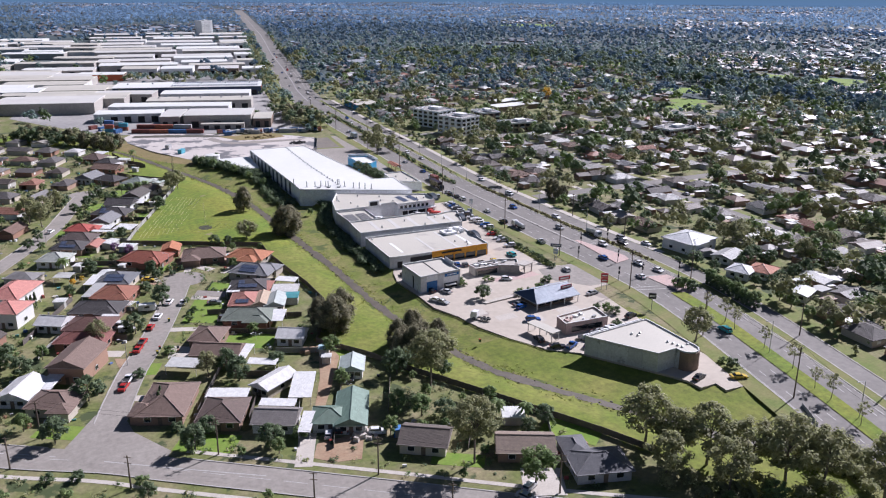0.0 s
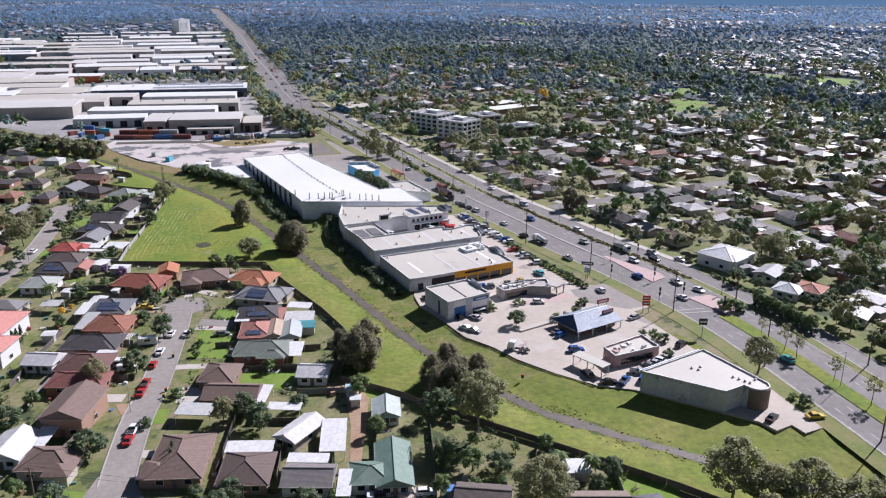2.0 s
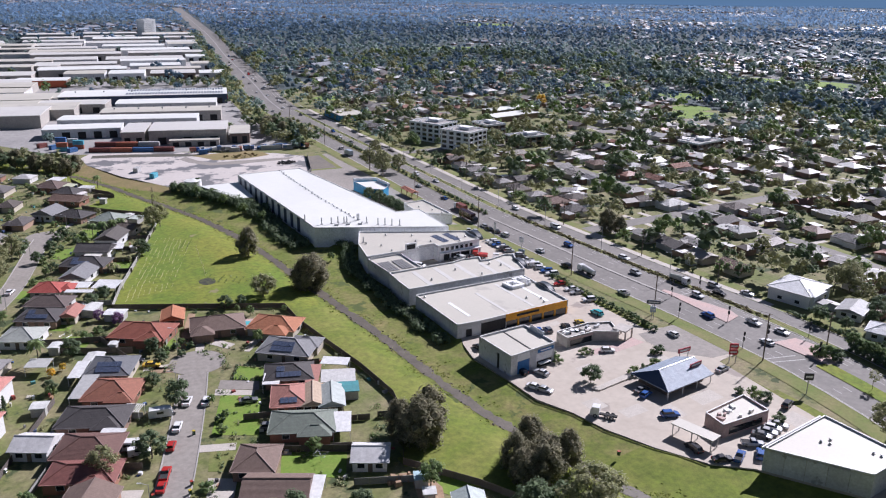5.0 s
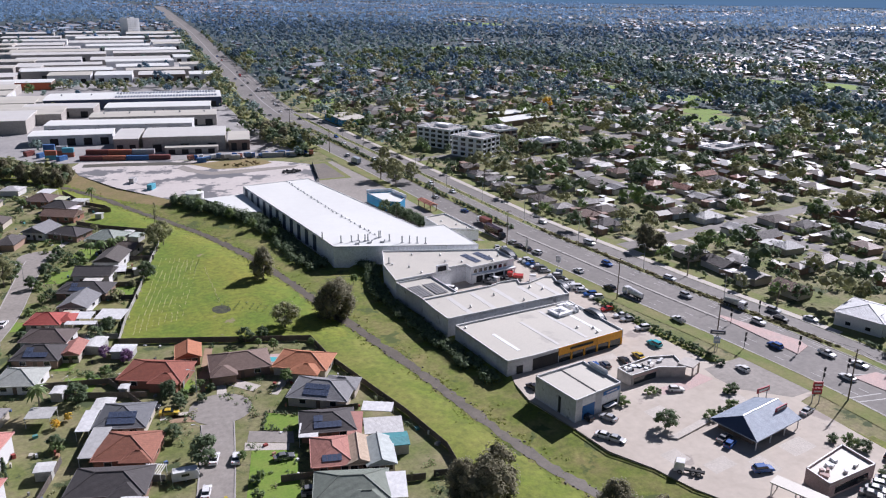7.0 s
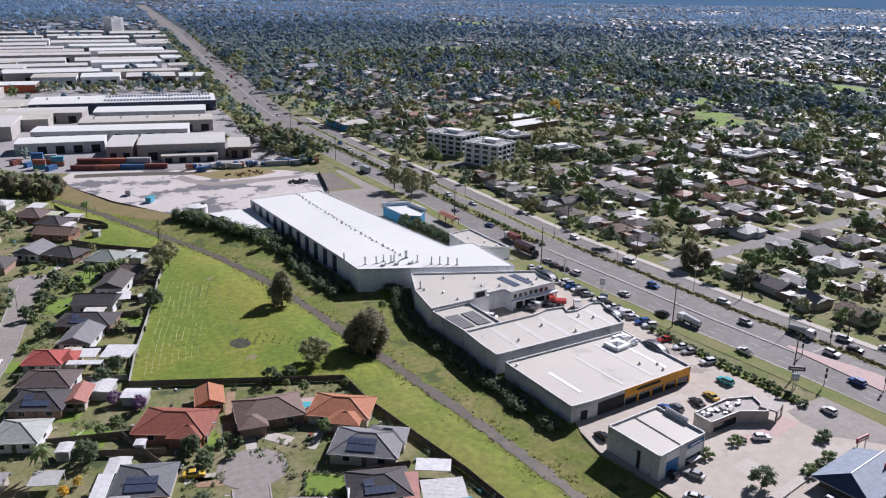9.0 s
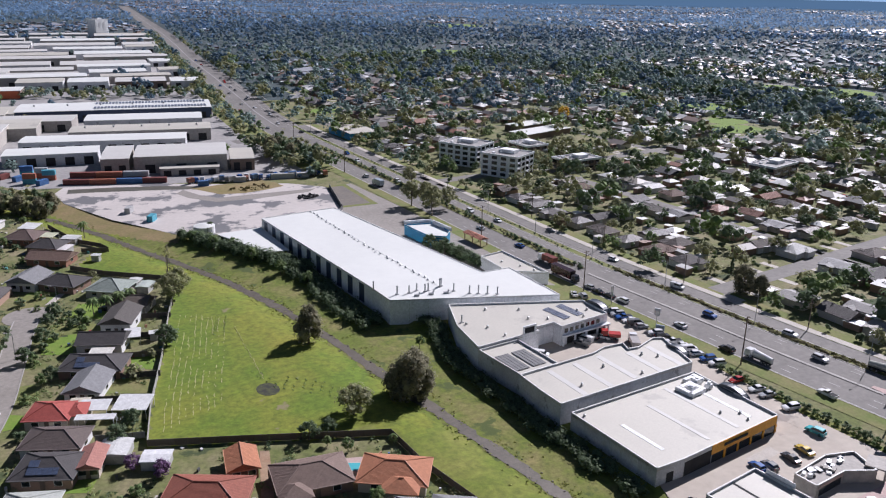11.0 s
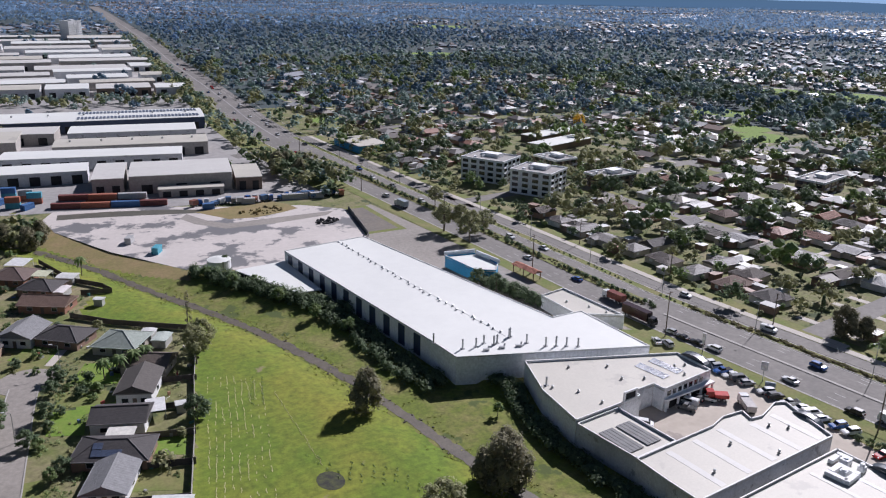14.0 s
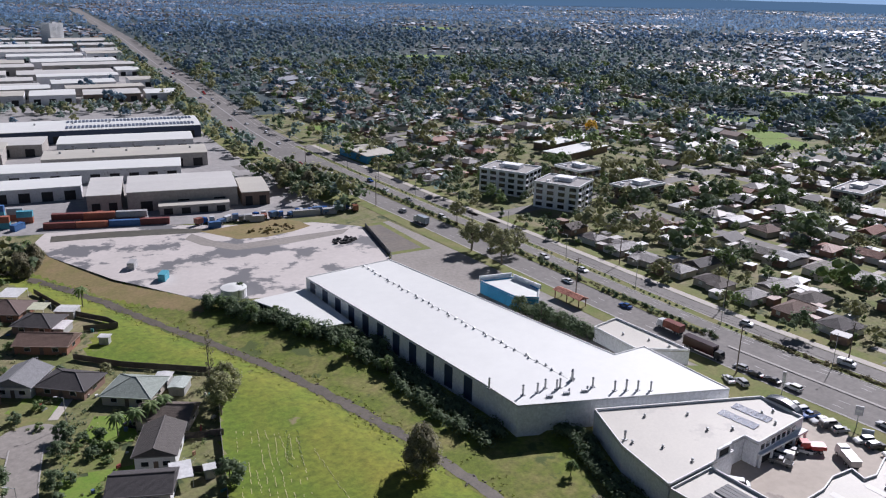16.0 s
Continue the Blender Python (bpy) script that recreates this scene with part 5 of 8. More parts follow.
    light=[tree_proto("street_tree", 41 + i, 7, 3.0, 0.25, 16, 60, 0.44, "leafgreen", "leafy mid-green tree with a rounded crown") for i in range(2)],
    yellow=[tree_proto("autumn_tree", 51, 9, 4.5, 0.15, 16, 90, 0.5, "leafyellow", "tree with bright yellow leaves")],
    cypress=[tree_proto("cypress_tree", 61, 8, 1.1, 0.0, 18, 60, 0.3, "leafdeep", "narrow dark green cypress", squash=1.8, cone=0.7)],
    shrub=[tree_proto("shrub", 71 + i, 1.9, 1.3, 0.0, 7, 40, 0.34, "leafgreen" if i else "leafdeep", "low rounded green shrub", "shrub") for i in range(2)],
    sapling=[tree_proto("young_gum_tree", 91 + i, 8, 2.1, 0.38, 13, 42, 0.34, "leafgum", "slender young gum tree with a feathery crown", core=0.2, lump=0.85, trunk=0.014) for i in range(2)],
    lilac=[tree_proto("flowering_tree", 95, 5, 2.7, 0.1, 14, 70, 0.38, "leafpurple", "small tree covered in lilac blossom")],
    poplar=[tree_proto("bare_poplar", 81, 16, 1.4, 0.1, 14, 22, 0.4, "leafdark", "tall thin nearly bare poplar", core=0.02, squash=2.0, cone=0.6, trunk=0.016)],
)


def palm_proto():
    t = thing("palm_tree", pose(0, 0, -400), "palm tree with arching fronds", "tree")
    g = Geo().tube((0, 0, -0.2), (0.2, 0, 3.5), 0.2, 0.16).tube((0.2, 0, 3.5), (0.1, 0.1, 7), 0.16, 0.14)
    part("trunk", g, M["bark"], t)
    f = Geo()
    for i in range(20):
        a, up = i * 2.4, 0.9 - 0.07 * i
        pts = [Vector((0.1 + math.cos(a) * s * 3.0, 0.1 + math.sin(a) * s * 3.0, 7 + 3.0 * s * up * 0.7 - 2.6 * s * s)) for s in (0, 0.33, 0.66, 1.0)]
        side = Vector((-math.sin(a), math.cos(a), -0.25))
        for p, q, w0, w1 in zip(pts, pts[1:], (0.15, 0.5, 0.45), (0.5, 0.45, 0.05)):
            for s in (-1, 1):
                sd = Vector((side.x * s, side.y * s, -0.35))
                f.add([p, q, q + sd * w1, p + sd * w0], [(0, 1, 2, 3)])
    part("fronds", f, M["leafgreen"], t)
    return t


P["palm"] = [palm_proto()]
PLANTED = []


def plant(kind, x, y, s=1.0, z=0.0, group=""):
    pr = P[kind][len(PLANTED) % len(P[kind])]
    ob = copy_thing(pr, pose(x, y, z + creek_depth(x, y), 0, 0, (len(PLANTED) * 137.5) % 360))
    ob.scale = (s, s, s * (0.92 + 0.16 * ((len(PLANTED) * 0.618) % 1)))
    PLANTED.append((x, y, 3.0 * s))
    if group:
        tagged(ob, group=group)
    return ob


def hedge_stuff(name, pts, r, h, mat, label, seed, per=42, leaf=0.4):
    rng = np.random.default_rng(seed)
    cen = np.array([(x + rng.normal() * 0.25, y + rng.normal() * 0.3, h * 0.5 + creek_depth(x, y)) for x, y in pts])
    rad = np.array([(r * (0.6 + 0.6 * rng.random()), r * 1.4, h * (0.4 + 0.35 * rng.random())) for _ in pts])
    ob = new(name, quads_mesh(name, np.concatenate([leaf_quads(rng, cen, rad, per, leaf), core_quads(rng, cen, rad, 0.5)]), M[mat]))
    return tagged(ob, label, "hedge", kind="stuff")


P["tallgum"] = [tree_proto("tall_gum_tree", 15, 19, 7.0, 0.36, 46, 135, 0.46, "leafgum", "tall gum tree with a bare forking trunk and wide crown", trunk=0.017, lump=0.62, core=0.34, squash=0.7)]
plant("tallgum", 77.4, 174.2, 1.0)
plant("tallgum", 72.7, 139.3, 0.86)
for x, y, s in ((111.6, 129.3, 1.18), (114, 121.5, 0.95), (119.5, 117.5, 1.12), (125, 111, 1.05), (129.5, 104.6, 1.22), (136.5, 101, 1.08), (116, 107, 0.9), (107.5, 116.5, 0.85), (162, 169.6, 0.88), (-20.6, 385.2, 0.85), (-15.6, 377, 0.8), (-15, 394, 0.8), (-10, 402, 0.75),
                (43, 417, 0.85), (47, 424, 0.7), (26, 206, 0.55), (171, 483, 0.95), (170.5, 464, 1.0), (183, 471, 0.8), (176, 478, 0.85), (191, 519, 0.7), (0, 300 - 60, 0.6), (144, 92, 1.1)):
    plant("gum", x, y, s)
for x, y, s in ((85.5, 205.5, 0.9), (85.5, 198, 0.88), (79.5, 202, 0.75), (82, 195, 0.85), (90, 197.5, 0.82), (78, 197, 0.7), (65.5, 220, 1.1), (69, 223, 1.05), (63, 226, 0.85), (78.4, 327, 1.25), (82, 331.5, 1.0), (76, 331, 0.8), (69.4, 370.5, 0.96), (22, 548, 0.85), (15, 555, 0.9),
                (8, 562, 0.85), (28, 556, 0.8), (0, 572, 0.9), (-8, 585, 0.9), (-16, 590, 0.95), (-24, 600, 0.9), (213, 331, 0.9), (216, 326, 0.7), (160, 600, 0.9), (168, 608, 0.95), (155, 617, 1.0), (162, 622, 0.9)):
    plant("casu", x, y, s)
for x, y, s in ((119.6, 226, 0.95), (2.2, 381, 0.75), (-2.2, 396, 0.8), (-17.1, 356.7, 0.8), (-20, 346, 0.75), (6.8, 419, 0.75), (3.4, 406, 0.85), (9.4, 426, 0.8), (-6.5, 413, 1.0), (-7.5, 405, 1.05), (33.5, 388, 1.15), (47.5, 320.8, 0.8), (22, 293.4, 0.55), (10, 341.6, 0.9), (14.6, 347, 0.8), (10.6, 243.4, 1.15), (17, 277.5, 0.75), (20.8, 264, 1.25), (0.4, 306.3, 1.0), (-6.5, 286.4, 0.6), (53, 322, 0.6), (22, 291.4, 0.55), (21, 298, 0.8), (-4, 205, 1.2), (-12, 186, 1.1), (-24, 233, 1.3), (-20, 226, 1.1),
                (73, 186.5, 1.3), (77, 190, 0.9), (21, 176, 0.9), (17, 170, 1.1), (33, 165, 1.0), (31, 207, 1.1), (33, 200, 1.2), (44, 205, 0.8), (80, 186, 1.0), (84, 181, 0.9), (75, 160, 1.0), (80, 150, 1.1), (96, 148, 0.9), (90, 145, 0.7),
                (146, 416, 1.15), (148, 409, 1.0), (144, 424, 1.1), (149, 402, 0.8), (78, 489, 0.7)):
    plant("round", x, y, s)
for x, y, s in ((80.7, 126.3, 1.35), (80, 446, 0.8), (89, 415, 0.7), (72, 466, 0.8), (68, 480, 0.7),
                (84, 428, 0.75), (79, 463, 0.7),
                (96, 352, 0.5), (60, 205, 0.9), (57, 186, 0.8), (66, 168, 0.8), (70, 163, 0.9), (60, 158, 0.7)):
    plant("light", x, y, s)
for y in range(70, 200, 11):
    plant("sapling", axis_x(y) + random.uniform(-0.8, 0.8), y + random.uniform(-3, 3), random.uniform(0.75, 1.1), group="trees on the median")
for i in range(11):
    plant("light", 200.9 - 2.0 * i / 10 + random.uniform(-0.5, 0.5), 206.5 - 2.3 * i, random.uniform(0.62, 0.85), group="row of verge trees")
    plant("shrub", 199.6 - 2.0 * i / 10, 205.4 - 2.3 * i, random.uniform(1.2, 1.7), group="low growth under the verge trees")
for x, y, s in ((188.9, 206.2, 2.3), (190.6, 203.8, 1.8), (187.8, 208.6, 1.7)):
    plant("shrub", x, y, s)
for x, y, s in ((210.5, 183.7, 0.7), (209.2, 177.5, 0.75), (206.5, 168, 0.7), (204, 158, 0.65)):
    plant("light", x, y, s, group="verge trees")
for x, y, s in ((224, 215.4, 0.75), (229.6, 218, 1.0), (234.5, 220.3, 1.1), (231.5, 197, 1.0), (214.5, 198.5, 0.7), (219.5, 196, 0.8), (225.5, 197.5, 0.75), (208, 201, 0.6), (211, 225, 0.8), (212.5, 217, 0.7), (208.5, 212, 0.55), (236.5, 213, 1.0)):
    plant("round", x, y, s)
for x, y, s in ((241.7, 236.6, 0.8), (238, 240, 0.65), (246.9, 206.9, 0.8), (260.9, 211.2, 0.9)):
    plant("gum", x, y, s)
for x, y in ((32.6, 507), (28, 404 + 18), (31, 423), (24, 420), (20, 421), (-8, 305), (92, 150), (86, 154)):
    plant("palm", x, y, random.uniform(0.7, 1.0))
for x, y in ((-19, 274), (-18, 276.5), (-17, 279), (-25, 268), (12.5, 194.5), (11.8, 192), (225, 345)):
    plant("cypress", x, y, random.uniform(0.7, 0.95))
P["spread"] = [tree_proto("spreading_tree", 97, 8.5, 5.0, 0.10, 28, 80, 0.42, "leafgum", "low spreading olive-green tree on the park grass", lump=0.85)]
plant("spread", 61.5, 326, 1.0)
hedge_stuff("thicket", [(146.5 + 4.5 * random.random() + 2.2 * t, 424 - 27 * t + random.uniform(-2, 2)) for t in np.linspace(0, 1, 34)], 2.2, 3.6, "leafdeep", "dense dark shrubs between the shops and the warehouse", 41, 90, 0.5)
plant("poplar", 46.5, 433, 1.0)
plant("yellow", 402, 643, 1.2)
plant("lilac", 15.2, 323.5, 0.8)
plant("lilac", 10.5, 329.3, 0.75)
plant("yellow", -5.5, 296, 0.28)
plant("yellow", -2.5, 298, 0.25)
for y in np.arange(243.5, 296, 2.6):
    plant("shrub", 158.8 + random.uniform(-0.5, 0.5), float(y), random.uniform(0.8, 1.2), group="hedge shrubs of the car park")
for x, y in ((129, 240.5), (131, 240), (146.5, 231.5), (148.4, 231), (119, 240), (119.5, 243), (121, 258), (123, 257.5), (133, 224), (137, 224.5), (141, 225), (150, 203), (152, 200), (153, 197), (155, 170), (156.5, 165), (159.3, 155.4), (159.6, 152),
             (145, 187), (147, 188), (58, 252), (31, 297), (24, 296), (27, 298), (21, 301), (27.5, 292.5), (18, 225), (9, 213), (27, 247), (28, 252), (6, 434), (10, 425), (11, 420), (13, 415), (15, 411), (2, 440), (68, 158), (62, 152), (40, 166)):
    plant("shrub", x, y, random.uniform(0.8, 1.6))


hedge_stuff("weeds", [(axis_x(y) + 12.2 + random.uniform(-1.1, 1.1), y) for y in np.arange(236, 372, 0.8) ], 0.85, 0.75, "weed", "rough weeds and grass between highway and service road", 3, 26)
hedge_stuff("weeds", [(axis_x(y) + 12.2 + random.uniform(-0.3, 0.3), y) for y in np.arange(372, 700, 2.4) if noise.noise((y * 0.06, 0, 0)) > -0.2], 0.5, 0.7, "leafdeep", "low dark weeds between highway and service road", 33, 14)
hedge_stuff("shrubs", [(axis_x(y) + 2.1 + random.uniform(-1.4, 1.4), y) for y in np.arange(378, 640, 2.0) if noise.noise((y * 0.05, 3, 0)) > -0.12], 1.0, 1.7, "leafdeep", "dark shrubs along the highway median", 4)
hedge_stuff("weeds", [(axis_x(y) + 2.1 + random.uniform(-2.0, 2.0), y) for y in np.arange(378, 640, 0.9)], 0.8, 0.6, "weed", "dry weeds along the highway median", 34, 20)
thicket = [(91.5 - 26 * t + random.uniform(-3.2, 3.2), 428 + 58 * t + random.uniform(-2.5, 2.5)) for t in np.linspace(0, 1, 74)]
hedge_stuff("thicket", thicket, 2.3, 4.2, "leafdeep", "dense dark thicket beside the loading canopy", 12, 120, 0.6)
thicket = [(94.5 - random.uniform(0, 9), y) for y in np.arange(372, 430, 0.5) if noise.noise((y / 8, 5, 1)) > -0.45]
hedge_stuff("thicket", thicket, 1.8, 3.0, "leafdeep", "dense dark bushes below the warehouse wall", 13, 70, 0.5)
thicket = [(float(np.interp(y, [266, 296, 331, 346, 360], [101.2, 100.4, 101, 104, 109.5])) - random.uniform(0.4, 5.2), y) for y in np.arange(268, 368, 0.62) if noise.noise((y / 9, 2, 2)) > -0.45]
hedge_stuff("thicket", thicket, 1.7, 2.4, "leafdeep", "rough dark bushes below the building walls", 14, 60, 0.45)
thicket = [(150 + random.uniform(-5, 5), 104 + random.uniform(-8, 14)) for _ in range(40)] + [(124 + random.uniform(-20, 22), 106 + random.uniform(-14, 10)) for _ in range(34)]
hedge_stuff("thicket", thicket, 2.0, 3.0, "leafgum", "rough bushes at the creek bridge", 15, 170, 0.5)
hedge_stuff("hedge", [(axis_x(y) + 22.4, y) for y in np.arange(196, 236, 1.6)], 0.8, 1.4, "leafdeep", "dark hedge along the service road", 5)

# broad tree cover
WEDGE = (-0.12, 1.16)
WOODS = np.array(smooth_line([(640, 300), (615, 440), (605, 540), (620, 640), (645, 730), (655, 820), (640, 920), (625, 1020), (580, 1110), (545, 1230), (500, 1400), (520, 1700), (700, 1900)], 6))
GREEN = ((545, 735, 20), (716, 742, 24), (700, 668, 18), (738, 618, 26), (670, 890, 24), (488, 552, 27), (512, 578, 22), (640, 1185, 60), (560, 640, 30), (1050, 1776, 90), (770, 640, 40), (735, 700, 34), (430, 590, 14), (255, 760, 18))
INDUSTRY = [(-60, 596), (20, 598), (84, 578), (140, 558), (170, 562), (178, 690), (192, 790), (226, 1000), (262, 1205), (310, 1480), (340, 1700), (-60, 1700)]
PAVED = [(100, 110), (165, 110), (180, 200), (178, 250), (172, 560), (30, 600), (30, 480), (95, 470), (98, 340)]

for a, b, r in GREEN:
    slab("green_park", [(a + r * (0.8 + 0.3 * noise.noise((i, a, b))) * math.cos(i * 0.3927), b + r * (0.7 + 0.3 * noise.noise((i, b, a))) * math.sin(i * 0.3927)) for i in range(16)], 0.06, M["lawn"], "open bright green playing field", "grass")


def wood(x, y):
    if np.min(np.hypot(WOODS[:, 0] - x, WOODS[:, 1] - y)) < 46 + 24 * noise.noise((x / 90, y / 90, 0)):
        return True
    return axis_x(y) < x < 1150 and 1540 - 0.37 * x < y < 2100 - 0.25 * x and noise.noise((x / 110, y / 150, 4)) > -0.28


def on_road(x, y, m=4.0):
    o = x - axis_x(y)
    return -13 - m < o < (22 + m if y < 720 else 16.5 + m)


def in_shed(x, y, m=3.0):
    for inv, w, d in SHEDS:
        p = inv @ Vector((x, y, 0))
        if -m < p.x < w + m and -m < p.y < d + m:
            return True
    return False


def open_green(x, y):
    return any((x - a) ** 2 + (y - b) ** 2 < r * r for a, b, r in GREEN)


# rough grass along the drain, and on the park
rng = np.random.default_rng(5)
cen, rad = [], []
for x, y in CREEK[6:-8]:
    for _ in range(22):
        o = rng.choice((-1, 1)) * (1.5 + rng.exponential(1.3))
        px, py = x + o + rng.normal() * 0.5, y + rng.uniform(-3.5, 3.5)
        if noise.noise((px / 9, py / 9, 4)) > -0.05 and not on_road(px, py, 4):
            s = rng.uniform(0.15, 0.55)
            cen.append((px, py, creek_depth(px, py) + s * 0.2))
            rad.append((s * 1.4, s * 1.4, s * 0.35))
tagged(new("grass_tufts", quads_mesh("grass_tufts", leaf_quads(rng, np.array(cen), np.array(rad), 8, 0.34, 0.2), M["tuft"])), "rough uncut grass and weeds along the drain", "grass", kind="stuff")
g = Geo()
for k in range(9):
    for y in np.arange(342 + 0.7 * k, 410 - 1.4 * k, 0.85):
        x = float(np.interp(y, [337, 354, 380, 407, 421], [15.5, 20.5, 30, 39, 44])) + 3.4 + 1.75 * k + 0.5 * noise.noise((y / 9, k, 2)) + rng.normal() * 0.08
        if rng.random() < 0.5 + 0.6 * noise.noise((x / 9, y / 9, 1)):
            g.box(x, float(y), 0, 0.17, rng.uniform(0.45, 1.15), rng.uniform(0.04, 0.09), rng.uniform(-28, -12))
for j in range(60):
    v = j / 59
    g.box(54.2 - 4.6 * v + rng.normal() * 0.15, 391 - 36 * v, 0, 0.13, rng.uniform(0.3, 0.7), 0.07, rng.uniform(-20, 0))
solid("straw_rows", g, M["straw"], "rows of pale cut straw on the park grass", "straw", "stuff")
patch = [(48.4 + 2.9 * (1 + 0.3 * noise.noise((i, 2, 5))) * math.cos(i * 0.4488), 348.6 + 3.6 * (1 + 0.3 * noise.noise((i, 7, 5))) * math.sin(i * 0.4488)) for i in range(14)]
slab("scorched_patch", patch, 0.03, M["scorch"], "dark scorched patch in the park grass", "ground", 0.02)
cen, rad = [], []
for u in range(9):
    for v in range(4):
        if rng.random() < 0.8:
            cen += [(48.5 + u * 1.7 + v * 0.6 + rng.normal() * 0.2, 360 - u * 1.9 - v * 3.6 - k * 0.4, 0.12) for k in range(3)]
for u in range(7):
    cen += [(52.2 - u * 0.8 + rng.normal() * 0.3, 402 - u * 2.2 - k * 0.45, 0.12) for k in range(4)] + [(54.5 - u * 0.8, 400 - u * 2.0 - k * 0.45, 0.12) for k in range(3)]
rad = [(0.2, 0.24, 0.2)] * len(cen)
tagged(new("seedlings", quads_mesh("seedlings", leaf_quads(rng, np.array(cen), np.array(rad), 7, 0.22, 0.3), M["leafgreen"])), "rows of low dark green seedlings on the grass", "seedlings", kind="stuff")
hedge_stuff("hedge", [p for k in range(12) for p in ((36.5 + 3.1 * k / 11, 271.8 + 7.4 * k / 11), (36.5 + 7.4 * k / 11, 271.8 - 4.7 * k / 11), (39.6 + 6.9 * k / 11, 279.2 - 5.3 * k / 11))], 0.35, 0.8, "leafdeep", "low clipped dark hedge round a lawn", 21, 20, 0.22)


# ---- houses ----
def roof_geo(kind, w, d, h, pitch=0.42, over=0.5):
    a, b = w / 2 + over, d / 2 + over
    g = Geo()
    z = h + min(a, b) * pitch
    if kind == "hip":
        r = (a - b, 0) if a > b else (0, b - a)
        top = [(-r[0], -r[1], z), (r[0], r[1], z)]
    else:
        r = (a, 0) if a >= b else (0, b)
        top = [(-r[0], -r[1], z), (r[0], r[1], z)]
    lo = [(-a, -b, h - 0.18), (a, -b, h - 0.18), (a, b, h - 0.18), (-a, b, h - 0.18)]
    up = [(x, y, h) for x, y, _ in lo]
    if a >= b:
        fs = [(4, 5, 9, 8), (5, 6, 9), (6, 7, 8, 9), (7, 4, 8)]
    else:
        fs = [(4, 5, 8), (5, 6, 9, 8), (6, 7, 9), (7, 4, 8, 9)]
    fs += [(3, 2, 1, 0), (0, 1, 5, 4), (1, 2, 6, 5), (2, 3, 7, 6), (3, 0, 4, 7)]
    g.add(lo + up + top, fs)
    caps = [Geo().tube(top[0], top[1] if top[0] != top[1] else (top[1][0] + 0.1, top[1][1], top[1][2]), 0.16, 0.16, 5)]
    if kind == "hip":
        near = (0, 1, 1, 0) if a >= b else (0, 0, 1, 1)
        for c, k in zip(up, near):
            k2 = (0 if c[0] < 0 else 1) if a >= b else (0 if c[1] < 0 else 1)
            caps.append(Geo().tube(c, top[k2], 0.13, 0.13, 5))
    return g, caps, z


WIN = Geo().box(0, 0, 0, 1.7, 0.1, 1.25).mesh("window", M["trim"])
PANE = Geo().box(0, -0.04, 0.08, 1.52, 0.1, 1.09).mesh("pane", M["glass"])
DOOR = Geo().box(0, 0, 0, 1.0, 0.1, 2.1).mesh("door", M["wood"])
PANEL = Geo().box(0, 0, 0, 1.0, 1.7, 0.05).mesh("solar_panel", M["solar"])
HOUSES = []


def house(x, y, w, d, ang, kind="hip", roof=(0.2, 0.1, 0.07), wall=(0.36, 0.22, 0.16), label="brick house with a tiled hip roof", tile=True, h=2.7, solar=0, pitch=0.42, name="house", detail=True, group="suburban houses", wing=None):
    """A house: walls, roof with ridge caps, framed windows, door, optional wing and solar panels."""
    t = thing(name, pose(x, y, 0, 0, 0, ang), label, "house", group)
    mat = M["rooftile"] if tile else M["roofmetal"]
    dark = tuple(c * 0.8 for c in roof)
    part("wall", Geo().box(0, 0, -0.1, w, d, h), M["brick"], t, col=wall)
    rg, caps, z = roof_geo(kind, w, d, h, pitch)
    part("roof", rg, mat, t, col=roof)
    if detail:
        for cap in caps:
            part("ridge_cap", cap, M["tint"], t, col=dark)
    if detail:
        a_, b_ = w / 2 + 0.55, d / 2 + 0.55
        gut = Geo().box(0, -b_, h - 0.2, 2 * a_ + 0.1, 0.12, 0.2).box(0, b_, h - 0.2, 2 * a_ + 0.1, 0.12, 0.2).box(-a_, 0, h - 0.2, 0.12, 2 * b_, 0.2).box(a_, 0, h - 0.2, 0.12, 2 * b_, 0.2)
        part("gutter", gut, M["tint"], t, "eaves gutter in a shade of the roof", tuple(min(0.6, c * 1.25 + 0.06) for c in roof))
    if wing:
        wx, wy, ww, wd = wing
        part("wing_wall", Geo().box(wx, wy, -0.1, ww, wd, h), M["brick"], t, col=wall)
        rg2, caps2, _ = roof_geo(kind, ww, wd, h - 0.02, pitch)
        for g_ in (rg2, *caps2):
            g_.v = [(p[0] + wx, p[1] + wy, p[2]) for p in g_.v]
        part("wing_roof", rg2, mat, t, col=roof)
        if detail:
            for cap in caps2[:1]:
                part("ridge_cap", cap, M["tint"], t, col=dark)
    if kind == "gable":
        a, b = w / 2, d / 2
        zt = h + (min(a, b)) * pitch
        ge = Geo()
        for s in (-1, 1):
            if w >= d:
                ge.add([(s * (a - 0.02), -b, h - 0.1), (s * (a - 0.02), b, h - 0.1), (s * (a - 0.02), 0, zt)], [(0, 1, 2)])
            else:
                ge.add([(-a, s * (b - 0.02), h - 0.1), (a, s * (b - 0.02), h - 0.1), (0, s * (b - 0.02), zt)], [(0, 1, 2)])
        part("gable_wall", ge, M["brick"], t, col=wall)
    spots = [(-w * 0.25, -d / 2 - 0.03, 0), (-w / 2 - 0.03, d * 0.2, -90)]
    if detail:
        spots += [(w * 0.28, -d / 2 - 0.03, 0), (-w / 2 - 0.03, -d * 0.22, -90)] + [(w / 2 + 0.03, 0, 90), (0, d / 2 + 0.03, 180)]
    for px, py, a in spots:
        wdw = part("window", WIN, None, t, at=pose(px, py, 0.95, 0, 0, a))
        if detail:
            part("pane", PANE, None, wdw)
    if detail:
        part("door", DOOR, None, t, at=pose(w * 0.02, -d / 2 - 0.04, 0))
    for i in range(solar):
